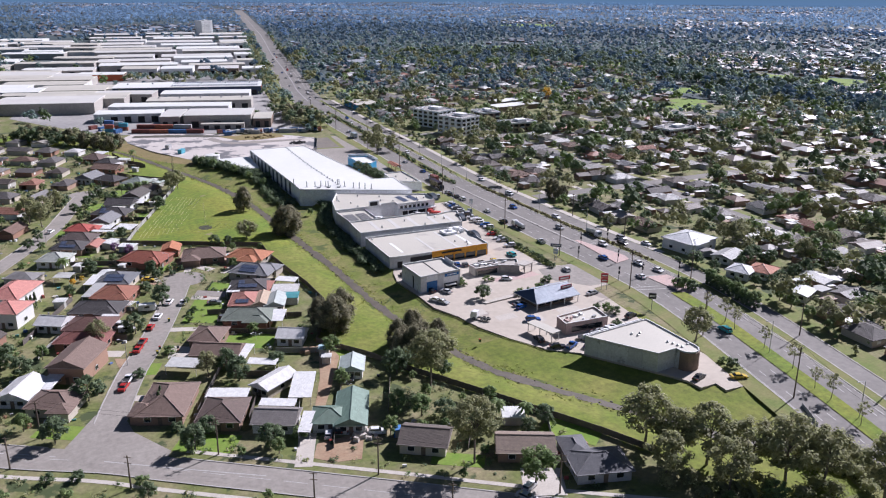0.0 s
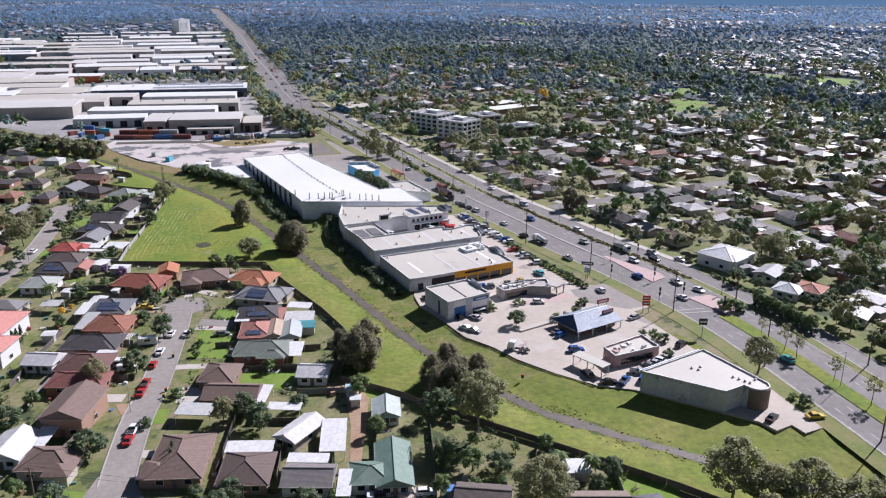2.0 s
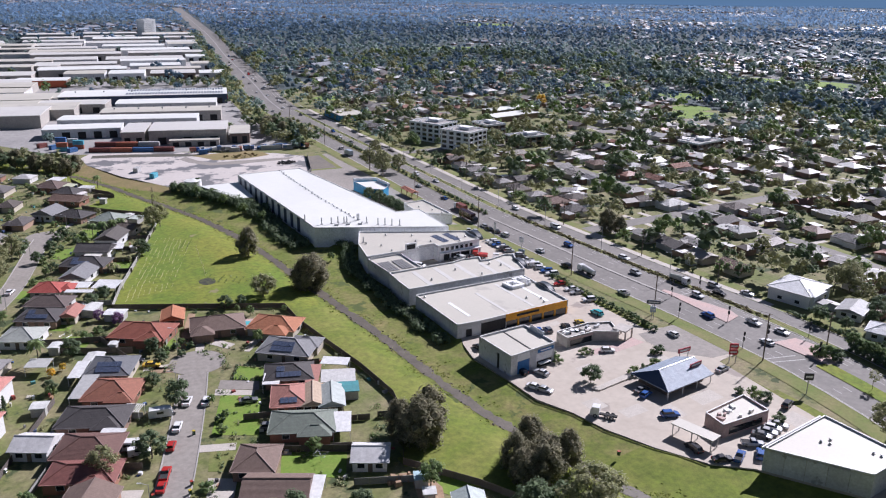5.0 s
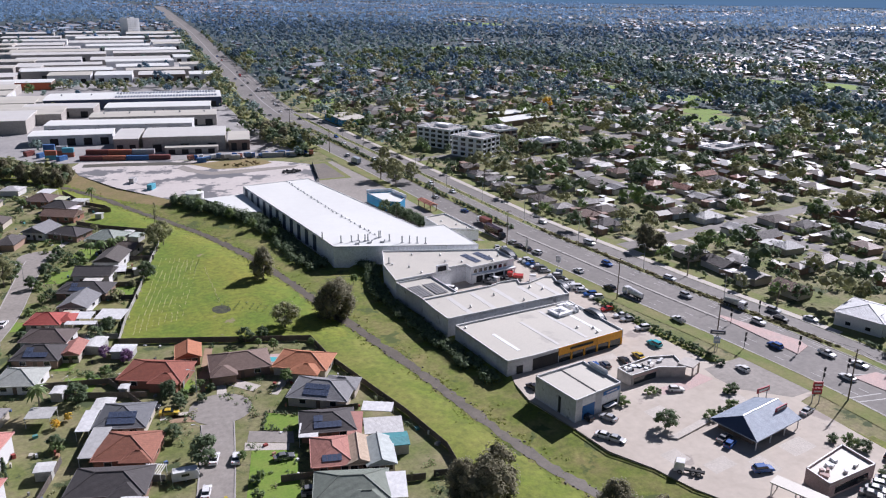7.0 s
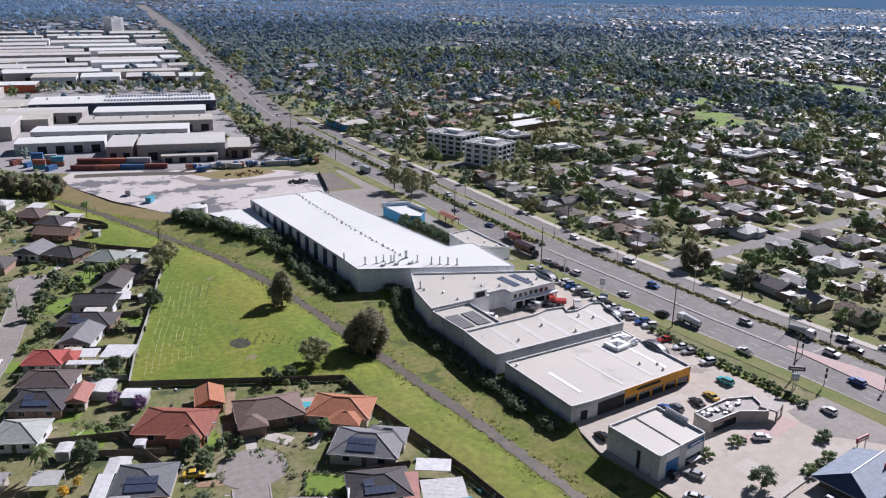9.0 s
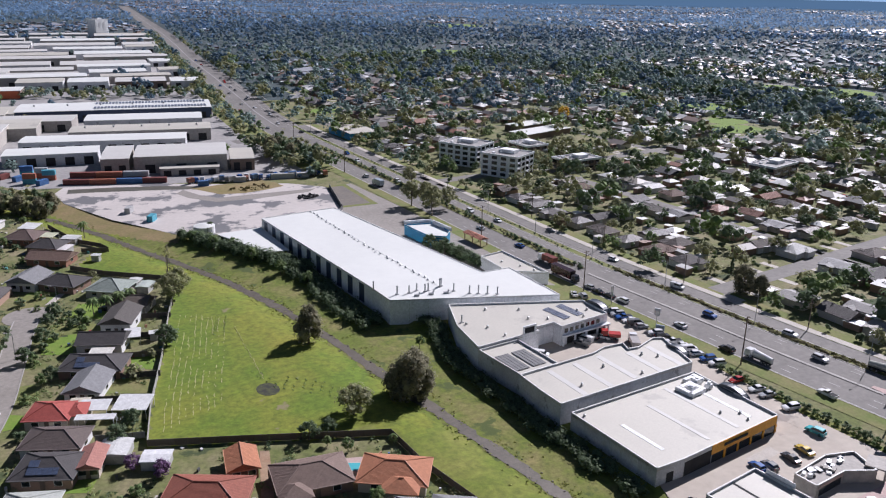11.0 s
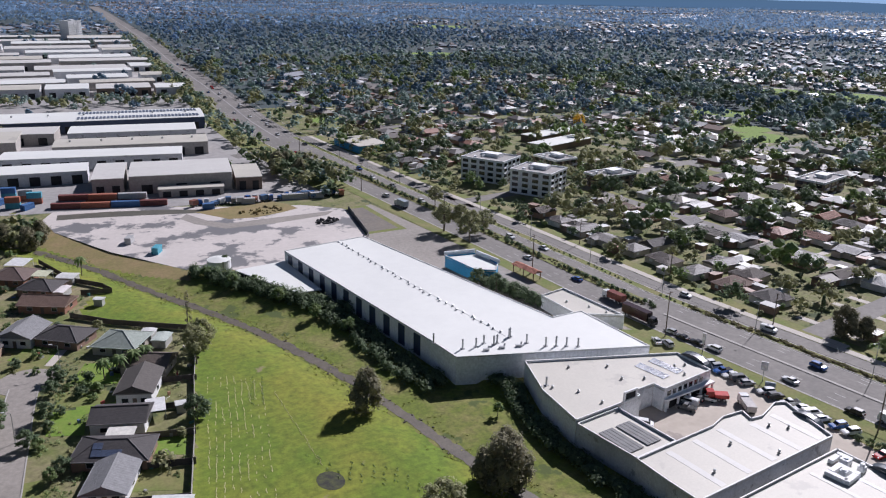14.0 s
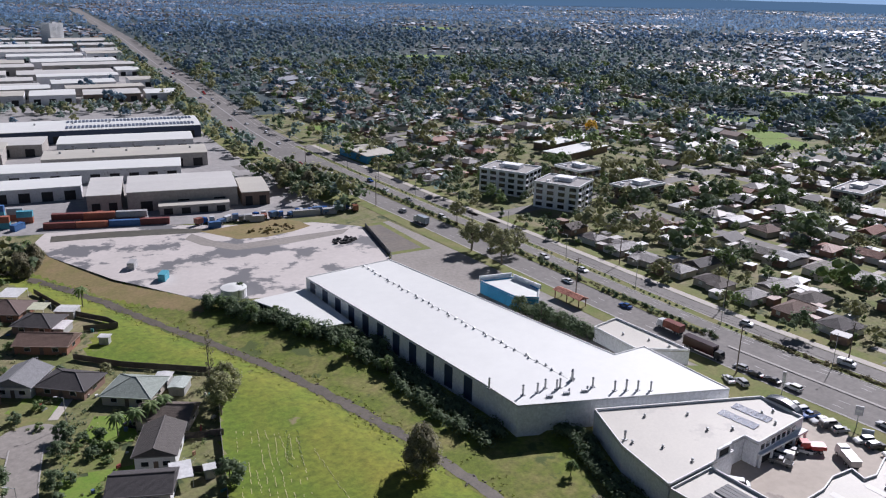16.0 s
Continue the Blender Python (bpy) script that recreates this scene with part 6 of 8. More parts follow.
        s = math.degrees(math.atan(pitch))
        c, r = i % 6, i // 6
        part("solar_panel", PANEL, None, t, "dark blue solar panel", at=pose(-w * 0.22 + c * 1.06, -d / 2 + 1.3 + 1.75 * r, h + 0.14 + (1.3 + 1.75 * r + 0.5) * pitch, s, 0, 0))
    HOUSES.append((x, y, max(w, d) * 0.5))
    return t


def outbuilding(x, y, w, d, ang, col=(0.6, 0.6, 0.58), h=2.4, label="pale metal garden shed", wall=(0.42, 0.42, 0.40)):
    t = thing("garden_shed", pose(x, y, 0, 0, 0, ang), label, "shed", "garden sheds")
    part("wall", Geo().box(0, 0, -0.1, w - 0.3, d - 0.3, h), M["tint"], t, col=wall)
    rg, _, _ = roof_geo("gable", w, d, h, 0.12, 0.15)
    part("roof", rg, M["roofmetal"], t, col=col)
    part("door", Geo().box(0, -d / 2 + 0.12, 0, 1.2, 0.08, 1.9), M["steel"], t)
    HOUSES.append((x, y, max(w, d) * 0.5))
    return t


def patio(x, y, w, d, ang, col=(0.66, 0.66, 0.65), h=2.7, label="flat pale metal patio roof on posts", tilt=3):
    t = thing("patio_cover", pose(x, y, 0, 0, 0, ang), label, "patio cover", "patio covers")
    part("roof", Geo().box(0, 0, 0, w, d, 0.12), M["roofmetal"], t, col=col, at=pose(0, 0, h, tilt, 0, 0))
    for sx in (-1, 1):
        for sy in (-1, 1):
            part("post", Geo().box(sx * (w / 2 - 0.2), sy * (d / 2 - 0.2), 0, 0.1, 0.1, h + sy * (d / 2) * math.tan(radians(tilt))), M["trim"], t)
    HOUSES.append((x, y, max(w, d) * 0.5))
    return t


def pergola(x, y, w, d, ang):
    t = thing("pergola", pose(x, y, 0, 0, 0, ang), "open white slatted pergola beside a house", "pergola")
    for i in range(9):
        part("slat", Geo().box(-w / 2 + w * (i + 0.5) / 9, 0, 2.5, 0.16, d, 0.1), M["trim"], t)
    for sy in (-1, 1):
        part("beam", Geo().box(0, sy * (d / 2 - 0.3), 2.38, w, 0.12, 0.12), M["trim"], t)
        for sx in (-1, 1):
            part("post", Geo().box(sx * (w / 2 - 0.2), sy * (d / 2 - 0.3), 0, 0.1, 0.1, 2.38), M["trim"], t)


RED, ORANGE, MAROON, BROWN, DARK, GREY, LIGHT, GREEN_, PINK, TAN = ((0.30, 0.095, 0.06), (0.45, 0.18, 0.09), (0.235, 0.09, 0.075), (0.205, 0.142, 0.115), (0.075, 0.068, 0.068), (0.23, 0.23, 0.235),
                                                            (0.62, 0.61, 0.60), (0.20, 0.23, 0.19), (0.42, 0.19, 0.15), (0.48, 0.37, 0.27))
BRICK_R, BRICK_B, CREAM, WHITE = (0.30, 0.15, 0.10), (0.26, 0.17, 0.13), (0.48, 0.43, 0.36), (0.66, 0.66, 0.65)
# beside the park
house(20.5, 309.5, 16, 11, -33, "hip", RED, BRICK_R, "brick house with a red tiled hip roof", wing=(4, -4, 7, 6))
house(30.5, 317.5, 6, 8.2, -14, "gable", ORANGE, BRICK_R, "small brick garage with an orange tiled roof", name="garage")
house(41, 305, 15, 10.5, -12, "hip", BROWN, BRICK_B, "brick house with a dark brown tiled roof", wing=(-4.5, -5, 6, 6))
house(56.5, 297, 14, 10, -38, "hip", ORANGE, CREAM, "house with a bright orange tiled roof", wing=(2, -5, 7, 6))
house(54.5, 279.5, 14.5, 10.5, -38, "hip", GREY, CREAM, "house with a grey tiled roof and solar panels", solar=12, wing=(4, 4, 8, 6))
house(49.5, 264.5, 12, 9.5, -20, "hip", DARK, BRICK_B, "house with a charcoal tiled roof and solar panels", solar=8)
house(45.5, 252, 8.5, 11, -20, "hip", PINK, BRICK_R, "house with a faded pink tiled roof", solar=4)
house(50.5, 249.5, 5, 10, -20, "gable", TAN, CREAM, "tan tiled gable wing of a house")
house(54.5, 247, 5.5, 10, -20, "gable", (0.40, 0.44, 0.42), CREAM, "extension with a pale grey-green metal roof", False)
house(44, 238.5, 14.5, 9.5, -24, "hip", GREEN_, BRICK_R, "brick house with a grey-green tiled roof", wing=(3, -4, 7, 5))
patio(52, 234, 4.2, 8.5, -24, label="striped pale patio roof on posts")
house(52.5, 219, 7.4, 7.0, -28, "gable", LIGHT, WHITE, "white shed with a pale metal gable roof", False, name="garage")
house(30, 228.5, 8.5, 10, -28, "hip", BROWN, BRICK_B, "brick house with a brown tiled roof")
house(30.5, 216.5, 13, 8, -28, "gable", BROWN, BRICK_B, "brick house with a long brown roof")
patio(20.5, 211.7, 8.8, 5.4, -29, (0.5, 0.5, 0.48))
patio(36.5, 211.8, 3.9, 9.8, -30)
patio(40.2, 203.7, 8.2, 3.5, -29)
# along the cul-de-sac, west side
house(-11.4, 203.5, 11, 8.8, -26, "hip", BROWN, CREAM, "cream house with a brown-grey tiled roof", wing=(3.5, -4, 5, 5))
house(-5.5, 223.0, 9.5, 14.5, -27, "gable", BROWN, (0.34, 0.21, 0.15), "two-storey brick house with a brown gable roof", h=5.0)
house(-3.5, 240.5, 14, 8, -24, "hip", MAROON, BRICK_R, "brick house with a maroon tiled roof", wing=(3, -3.5, 6, 5))
house(-1.2, 250.5, 13, 10, -25, "hip", (0.16, 0.085, 0.07), BRICK_R, "brick house with a dark maroon tiled roof")
house(1.6, 263.5, 15, 9.5, -24, "hip", DARK, BRICK_B, "house with a black tiled hip roof", wing=(4, -3, 6, 6))
house(7.4, 275.5, 12, 11, -26, "hip", (0.30, 0.12, 0.075), BRICK_R, "brick house with a rust-red tiled roof", wing=(3, -4, 6, 5))
house(9, 289.5, 11, 11, -24, "hip", (0.15, 0.155, 0.165), CREAM, "house with a blue-grey roof and solar panels", solar=12)
patio(1, 291, 3.2, 9, -24, label="striped pale carport roof on posts")
house(-22.7, 284, 10, 16, -27, "hip", (0.55, 0.24, 0.20), WHITE, "two-storey white house with a pink tiled roof", h=5.2)
house(-23.5, 268, 9, 10, -27, "hip", (0.55, 0.24, 0.20), WHITE, "two-storey white house with a pink tiled roof", h=5.2)
house(-11.5, 257.5, 8, 7, -30, "gable", LIGHT, WHITE, "white outbuilding with a bright metal roof", False, name="garage")
house(-19, 213, 8, 11, -27, "gable", LIGHT, WHITE, "house with a white metal roof", False)
patio(-13, 213.5, 4, 10, -27)
# corner block
house(14, 192.5, 11, 16.5, -22, "hip", BROWN, BRICK_B, "large house with a brown tiled hip roof", wing=(-4, -5, 6, 6))
house(25.6, 181.5, 10, 11.5, -24, "hip", (0.14, 0.10, 0.085), BRICK_B, "house with a dark brown tiled roof")
patio(28.2, 189.5, 10.5, 4.5, -24)
house(36.6, 173.2, 9.8, 7.6, -27, "gable", (0.22, 0.20, 0.19), WHITE, "white weatherboard house with a grey gable roof")
patio(38.5, 179.5, 9, 3.5, -27)
patio(42.5, 167.5, 3, 9, -25)
patio(46.6, 186.2, 5.8, 13, -22, label="large white metal carport roof")
house(40.6, 192.3, 5.6, 11, -56, "gable", LIGHT, CREAM, "shed with a bright white gable roof", False, name="garage")
house(54.3, 169.5, 7, 16, -21, "gable", (0.16, 0.24, 0.19), (0.50, 0.52, 0.50), "house with a green metal roof", False)
house(48.6, 168.5, 8, 7.5, -21, "hip", (0.15, 0.22, 0.17), (0.50, 0.52, 0.50), "green-roofed wing of a house", False)
house(65.7, 150.5, 10.5, 8.6, -33, "gable", (0.14, 0.115, 0.10), CREAM, "cream house with a dark brown roof")
house(85, 138.4, 12.5, 8.3, -26, "gable", (0.26, 0.20, 0.16), BRICK_B, "house with a tan-brown roof")
house(96, 125.5, 12, 9, -16, "hip", (0.13, 0.13, 0.14), (0.42, 0.42, 0.44), "large house with a charcoal tiled roof", wing=(-3.5, 6.5, 5.5, 8))
house(62.2, 192.5, 5.8, 8.2, -22, "gable", (0.42, 0.48, 0.45), WHITE, "pale green garage roof beside the earth drive", False, name="garage")
outbuilding(89.6, 152, 5.4, 5.2, -24)
outbuilding(57.5, 201, 2.6, 2.6, -22)
outbuilding(58.5, 206.5, 3, 3, -22, (0.35, 0.5, 0.55))
outbuilding(61.5, 157, 2.2, 2.2, -25, (0.05, 0.2, 0.5), 2.2, "small blue garden shed", (0.04, 0.16, 0.42))
# west of the park
house(-10.5, 322.5, 10, 9.5, -26, "hip", (0.42, 0.44, 0.40), WHITE, "house with a pale green-grey hip roof")
house(-4.6, 335.6, 12, 9.5, -28, "hip", DARK, BRICK_B, "house with a charcoal roof and solar panels", solar=8)
house(3.6, 334.4, 4.4, 8.2, -24, "gable", PINK, CREAM, "narrow extension with a pink roof")
house(-1.6, 346.6, 12.5, 8.6, -28, "hip", (0.13, 0.10, 0.09), WHITE, "white house with a dark brown roof")
house(-0.6, 359.8, 9.5, 8.4, -27, "hip", (0.42, 0.09, 0.07), CREAM, "house with a bright red tiled roof", wing=(6, 0.5, 4, 6))
patio(8.5, 357.5, 7, 5, -27)
patio(7.5, 351.5, 9, 2.4, -27)
house(9.7, 370.5, 8.4, 11.5, -29, "gable", GREY, WHITE, "house with a grey gable roof")
house(13.1, 381.4, 15.5, 9.6, -29, "hip", DARK, BRICK_B, "house with a charcoal roof and solar panels", solar=8)
house(17.8, 394.6, 12, 8.4, -27, "gable", DARK, WHITE, "white house with a dark gable roof", h=3.4)
patio(16.6, 354.2, 8.2, 7.2, -30, label="white flat carport roof")
outbuilding(8.7, 336.6, 6.4, 6.8, -27)
outbuilding(15.5, 328.5, 6, 4.6, -28, (0.7, 0.7, 0.7))
house(25.8, 408.4, 8.4, 13, -28, "gable", (0.10, 0.088, 0.08), WHITE, "white-walled house with a dark gable roof", h=3.6)
patio(25.9, 395.6, 4.6, 6.2, -14, label="bright white carport roof")
outbuilding(31.4, 394, 2.4, 2.4, -14)
house(31.5, 421, 12, 8.4, -36, "gable", (0.15, 0.12, 0.10), CREAM, "house with a brown gable roof")
house(29, 438, 12, 11, -40, "hip", (0.30, 0.34, 0.30), CREAM, "house with a pale green-grey hip roof")
house(16.6, 450.5, 13, 9.5, -45, "hip", DARK, BRICK_B, "house with a charcoal hip roof")
house(7, 458, 9.5, 11, -38, "gable", GREY, WHITE, "white house with a grey gable roof", h=3.2)
house(17, 479.5, 14.5, 8.6, -36, "gable", (0.20, 0.13, 0.10), BRICK_R, "long brick house with a brown roof")
house(18, 495, 11.5, 9.5, -40, "hip", DARK, BRICK_B, "house with a charcoal roof")
house(12, 511, 12, 11, -36, "hip", (0.15, 0.105, 0.09), BRICK_R, "house with a dark brown roof")
patio(15.3, 523.4, 7, 7.4, -36)
patio(20, 506.6, 5.4, 5.4, -36, (0.55, 0.56, 0.40))
outbuilding(27, 501, 6, 5.4, -36)
outbuilding(23, 488.5, 3.2, 6.4, -36, (0.7, 0.66, 0.64))
outbuilding(36.5, 440, 4, 5, -36)
outbuilding(39, 434.5, 4.2, 6, -36, (0.45, 0.5, 0.45))
outbuilding(31, 474, 3, 2.4, -36)
patio(60, 256.2, 9, 6.6, -22, (0.55, 0.54, 0.52))
patio(62.6, 264.6, 7.5, 4.2, -34)
patio(54.7, 260.3, 3.4, 9.4, -27, PINK, label="faded pink patio roof on posts")
patio(44.1, 262.4, 4.4, 5.8, -24, label="striped white awning on posts")
patio(3.9, 253.7, 5.4, 4.0, -31)
patio(1.1, 280.3, 4.1, 11.8, -25, (0.42, 0.42, 0.41), label="long grey flat carport roof")
pergola(10.1, 264, 4.6, 4.0, -33)
outbuilding(-9.5, 276, 3.6, 3.6, -20, (0.6, 0.6, 0.58))
outbuilding(-3, 311, 3, 4, -25)
patio(-8, 300, 6, 5, -25, (0.45, 0.45, 0.43))
outbuilding(59.5, 250, 6.5, 5.5, -20, (0.05, 0.25, 0.27), 2.6, "garden shed with a teal roof")
house(216.5, 207.5, 8.5, 8, 24, "hip", (0.62, 0.63, 0.64), WHITE, "small house with a pale metal hip roof beside the highway", False, h=2.9, pitch=0.4)
house(223.8, 204.6, 9, 8, 24, "hip", (0.46, 0.20, 0.13), WHITE, "small house with a terracotta tiled hip roof", True, h=2.9, pitch=0.38)
house(225, 223.2, 11.5, 7.5, 20, "gable", (0.30, 0.30, 0.30), WHITE, "low house with a weathered grey gable roof", False, h=2.7, pitch=0.25)
house(219.4, 183, 8.5, 6.5, 24, "gable", (0.58, 0.59, 0.60), WHITE, "low shed with a pale metal roof beside the service road", False, h=2.5, pitch=0.2)
house(221.5, 241.5, 16, 14, 14, "hip", (0.60, 0.61, 0.62), WHITE, "large white two-storey house with a pale metal hip roof", False, h=4.6, pitch=0.3, wing=(-3, -5, 8, 6))
outbuilding(5.5, 298, 4.5, 6, -24)
patio(16.0, 387.6, 6.2, 3.6, -28, (0.66, 0.64, 0.58))
patio(5.4, 360.2, 4.6, 5.0, -26, (0.62, 0.57, 0.46))
outbuilding(11.5, 305, 2.2, 2.4, -26)

# copies of a few house kinds for the streets farther off
PROTO = [house(0, 0, 13, 9.5, 0, "hip", name="suburban_house", label="single-storey suburban house with a tiled hip roof", detail=False, wing=(3.5, -4, 6, 5)),
         house(0, 0, 14, 8.5, 0, "gable", name="suburban_house", label="long single-storey house with a gable roof", detail=False),
         house(0, 0, 11, 10, 0, "hip", name="suburban_house", label="compact single-storey house with a metal hip roof", tile=False, detail=False, pitch=0.3),
         house(0, 0, 12, 10, 0, "gable", name="suburban_house", label="house with a low metal gable roof", tile=False, detail=False, pitch=0.2, wing=(-3, -4, 5, 6))]
for p_ in PROTO:
    p_.matrix_basis = pose(0, 0, -400)
del HOUSES[-4:]
WALLS = [(0.48, 0.43, 0.36), (0.30, 0.17, 0.12), (0.62, 0.61, 0.59), (0.36, 0.24, 0.18), (0.42, 0.40, 0.38)]
rs_ = random.Random(9)
FAR_HOUSES = []


def town_house(x, y, ang):
    k = rs_.randrange(4)
    ob = copy_thing(PROTO[k], pose(x, y, 0, 0, 0, ang + rs_.choice((0, 90, 180, 270))))
    ob.scale = (rs_.uniform(0.72, 0.98), rs_.uniform(0.72, 0.98), 0.95)
    rc = rs_.choice(ROOF_COLS)
    wc_ = rs_.choice(WALLS)
    for n_ in ("roof", "wing_roof"):
        paint(ob, n_, rc)
    for n_ in ("wall", "wing_wall", "gable_wall"):
        paint(ob, n_, wc_)
    HOUSES.append((x, y, 7))


EXCL = ((382, 442, 15), (246, 532, 42), (293, 508, 22), (285, 540, 16), (340, 600, 48), (228, 656, 26), (221.5, 241.5, 14), (213, 331, 8), (183, 471, 10), (220, 207, 15), (226, 223, 9), (219.4, 183, 8))
TOWN_STREETS = []


def town(u, v):
    """A place in the town's gently bent street plan."""
    far = min(1.0, max(0.0, math.hypot(v, u - 390) - 120) / 200)
    u, v = u + (4 + 30 * far) * noise.noise((u / 190, v / 170, 2)), v + (5 + 34 * far) * noise.noise((u / 170, v / 210, 8))
    return 277 + v, u



for k in range(-3, 7):
    pts = [town(u, 94 * k) for u in range(90, 900, 20)]
    pts = [p for p in pts if p[0] > axis_x(p[1]) + 20.5 and 90 < p[1] < 900 and not any(math.hypot(p[0] - a, p[1] - b) < r for a, b, r in EXCL)]
    if len(pts) > 3:
        TOWN_STREETS.append(pts)
        solid("town_street", ribbon(pts, -3.4, 3.4, 0.05), M["road"], "pale asphalt residential street", "road", "structure")
        solid("town_verge", ribbon(pts, -7, 7, 0.03), M["verge"], "grass verges of the street", "verge", "structure")
for u in (338, 520, 700):
    pts = [town(u, v) for v in range(-90, 660, 20)]
    pts = [p for p in pts if p[0] > axis_x(p[1]) + 17 and p[1] > 90 and not any(math.hypot(p[0] - a, p[1] - b) < r for a, b, r in EXCL)]
    if len(pts) > 2:
        TOWN_STREETS.append(pts)
        solid("town_street", ribbon(pts, -4.0, 4.0, 0.055), M["road"], "pale asphalt cross street", "road", "structure")
TS = np.array([q for s in TOWN_STREETS for q in smooth_line(s, 4)])


def near_street(x, y, d):
    return np.min(np.hypot(TS[:, 0] - x, TS[:, 1] - y)) < d


for y in range(120, 660, 15):
    if any(abs(axis_x(y) + 36 - a) < r + 4 and abs(y - b) < r + 4 for a, b, r in EXCL) or near_street(axis_x(y) + 33, y, 11):
        continue
    town_house(axis_x(y) + 37.5 + rs_.uniform(-1.5, 2), y, rs_.uniform(-4, 4))
for k in range(-3, 7):
    for u in np.arange(90, 960, 15.0):
        for v in (14, 31, 47, 63, 80):
            if v in (31, 63) and rs_.random() < 0.2:
                continue
            x, y = town(u + rs_.uniform(-3, 3), 94 * k + v + rs_.uniform(-3.5, 3.5))
            if y < 80 or y > 1000 or x < axis_x(y) + 49 or near_street(x, y, 9.5) or wood(x, y) or open_green(x, y):
                continue
            if any(math.hypot(x - a, y - b) < r + 5 for a, b, r in EXCL) or rs_.random() < 0.08:
                continue
            if not -0.2 < math.atan2(x + 10, y - 60) < 1.25:
                continue
            if math.hypot(x - 40, y - 250) < 330 and v in (14, 47, 80):
                town_house(x, y, rs_.uniform(-9, 9))
            else:
                FAR_HOUSES.append((x, y, rs_.choice((0, 90)) + rs_.uniform(-6, 6), rs_.uniform(9, 14) * (0.55 if v in (31, 63) else 1), rs_.uniform(8, 10.5) * (0.6 if v in (31, 63) else 1)))
for i in range(-9, 14):
    for j in range(0, 22):
        x, y = -170 + i * 17 * 0.89 + j * 27 * 0.454, 200 - i * 17 * 0.454 + j * 27 * 0.89
        if not (-70 < x < 8 and 200 < y < 600) or inside(x, y, PARK) or any(math.hypot(x - a, y - b) < r + 8.5 for a, b, r in HOUSES):
            continue
        if min(np.min(np.hypot(np.array(smooth_line(s))[:, 0] - x, np.array(smooth_line(s))[:, 1] - y)) for s in (BOTTOM, STREET, STREET2)) < 11:
            continue
        town_house(x, y, -27 + rs_.uniform(-4, 4))


def built(x, y):
    """Where the distant suburbs stand, between belts of trees."""
    return noise.noise((x / 420, y / 230, 5)) + 0.4 * noise.noise((x / 120, y / 90, 6)) > 0.0


def far_house_stuff(name, rows, label, roofs="farroof"):
    rv_, rf, wv, wf = [], [], [], []
    for x, y, a, w, d in rows:
        z0 = rise(x, y)
        rg, _, _ = roof_geo("hip" if (int(x * 7) % 3) else "gable", w, d, 2.7, 0.36)
        c, s = math.cos(radians(a)), math.sin(radians(a))
        o = len(rv_)
        rv_ += [(x + c * p[0] - s * p[1], y + s * p[0] + c * p[1], p[2] + z0) for p in rg.v]
        rf += [[o + i for i in f] for f in rg.f]
        o = len(wv)
        b = Geo().box(0, 0, -2, w, d, 4.6)
        wv += [(x + c * p[0] - s * p[1], y + s * p[0] + c * p[1], p[2] + z0) for p in b.v]
        wf += [[o + i for i in f] for f in b.f[2:]]
    for n_, v_, f_, m_ in ((name + "_roofs", rv_, rf, roofs), (name + "_walls", wv, wf, "farwall")):
        me_ = bpy.data.meshes.new(n_)
        me_.from_pydata(v_, [], f_)
        me_.materials.append(M[m_])
        tagged(new(n_, me_), label, "houses", kind="stuff")


far_house_stuff("town", FAR_HOUSES, "dense suburban houses with mixed roofs")
M["yardroof"] = palette("yard_shed_roofs", [(0.62, 0.62, 0.60), (0.30, 0.30, 0.29), (0.70, 0.70, 0.69), (0.45, 0.43, 0.40), (0.16, 0.15, 0.15), (0.52, 0.53, 0.52), (0.26, 0.16, 0.12)], 0.6, 0.1)
roofs_, walls_, drives_ = Geo(), Geo(), Geo()
for x, y in [(a, b) for a, b, _ in HOUSES if a > axis_x(b) + 30] + [(q[0], q[1]) for q in FAR_HOUSES]:
    for k in range(rs_.choice((1, 2, 2, 3))):
        a = rs_.uniform(0, 6.28)
        px, py = x + math.cos(a) * rs_.uniform(6.5, 10), y + math.sin(a) * rs_.uniform(6.5, 10)
        if near_street(px, py, 7) or on_road(px, py, 8) or any(math.hypot(px - p, py - q) < r - 4 for p, q, r in EXCL):
            continue
        w, d, t_ = rs_.uniform(2.4, 6.5), rs_.uniform(2.2, 4.2), rs_.choice((0, 90)) + rs_.uniform(-8, 8)
        h_ = rs_.uniform(2.1, 2.8)
        roofs_.box(px, py, h_, w + 0.3, d + 0.3, 0.14, t_)
        walls_.box(px, py, 0, w - 0.2, d - 0.2, h_, t_)
solid("yard_shed_roofs", roofs_, M["yardroof"], "small pale roofs of sheds, awnings and carports", "sheds", "stuff")
solid("yard_shed_walls", walls_, M["farwall"], "walls of small sheds and carports behind the houses", "sheds", "stuff")
for s in TOWN_STREETS:
    s = smooth_line(s, 2)
    for (x0, y0), (x1, y1) in zip(s, s[1:]):
        d = math.hypot(x1 - x0, y1 - y0)
        for sd in (-1, 1):
            if rs_.random() < 0.62:
                drives_.box(x0 + (y1 - y0) / d * 7.2 * sd, y0 - (x1 - x0) / d * 7.2 * sd, 0.0, 2.8, 7.4, 0.05, math.degrees(math.atan2(y1 - y0, x1 - x0)))
solid("driveways", drives_, M["path"], "pale concrete driveways crossing the verges", "driveways", "stuff")
rows = []
r_ = 560.0
while r_ < 4100:
    step = 24 if r_ < 1500 else 27
    for a in np.arange(WEDGE[0], WEDGE[1], step * 1.05 / r_):
        aa, rr = a + rs_.uniform(-0.3, 0.3) * step / r_, r_ + rs_.uniform(-8, 8)
        x, y = math.sin(aa) * rr, math.cos(aa) * rr + 100
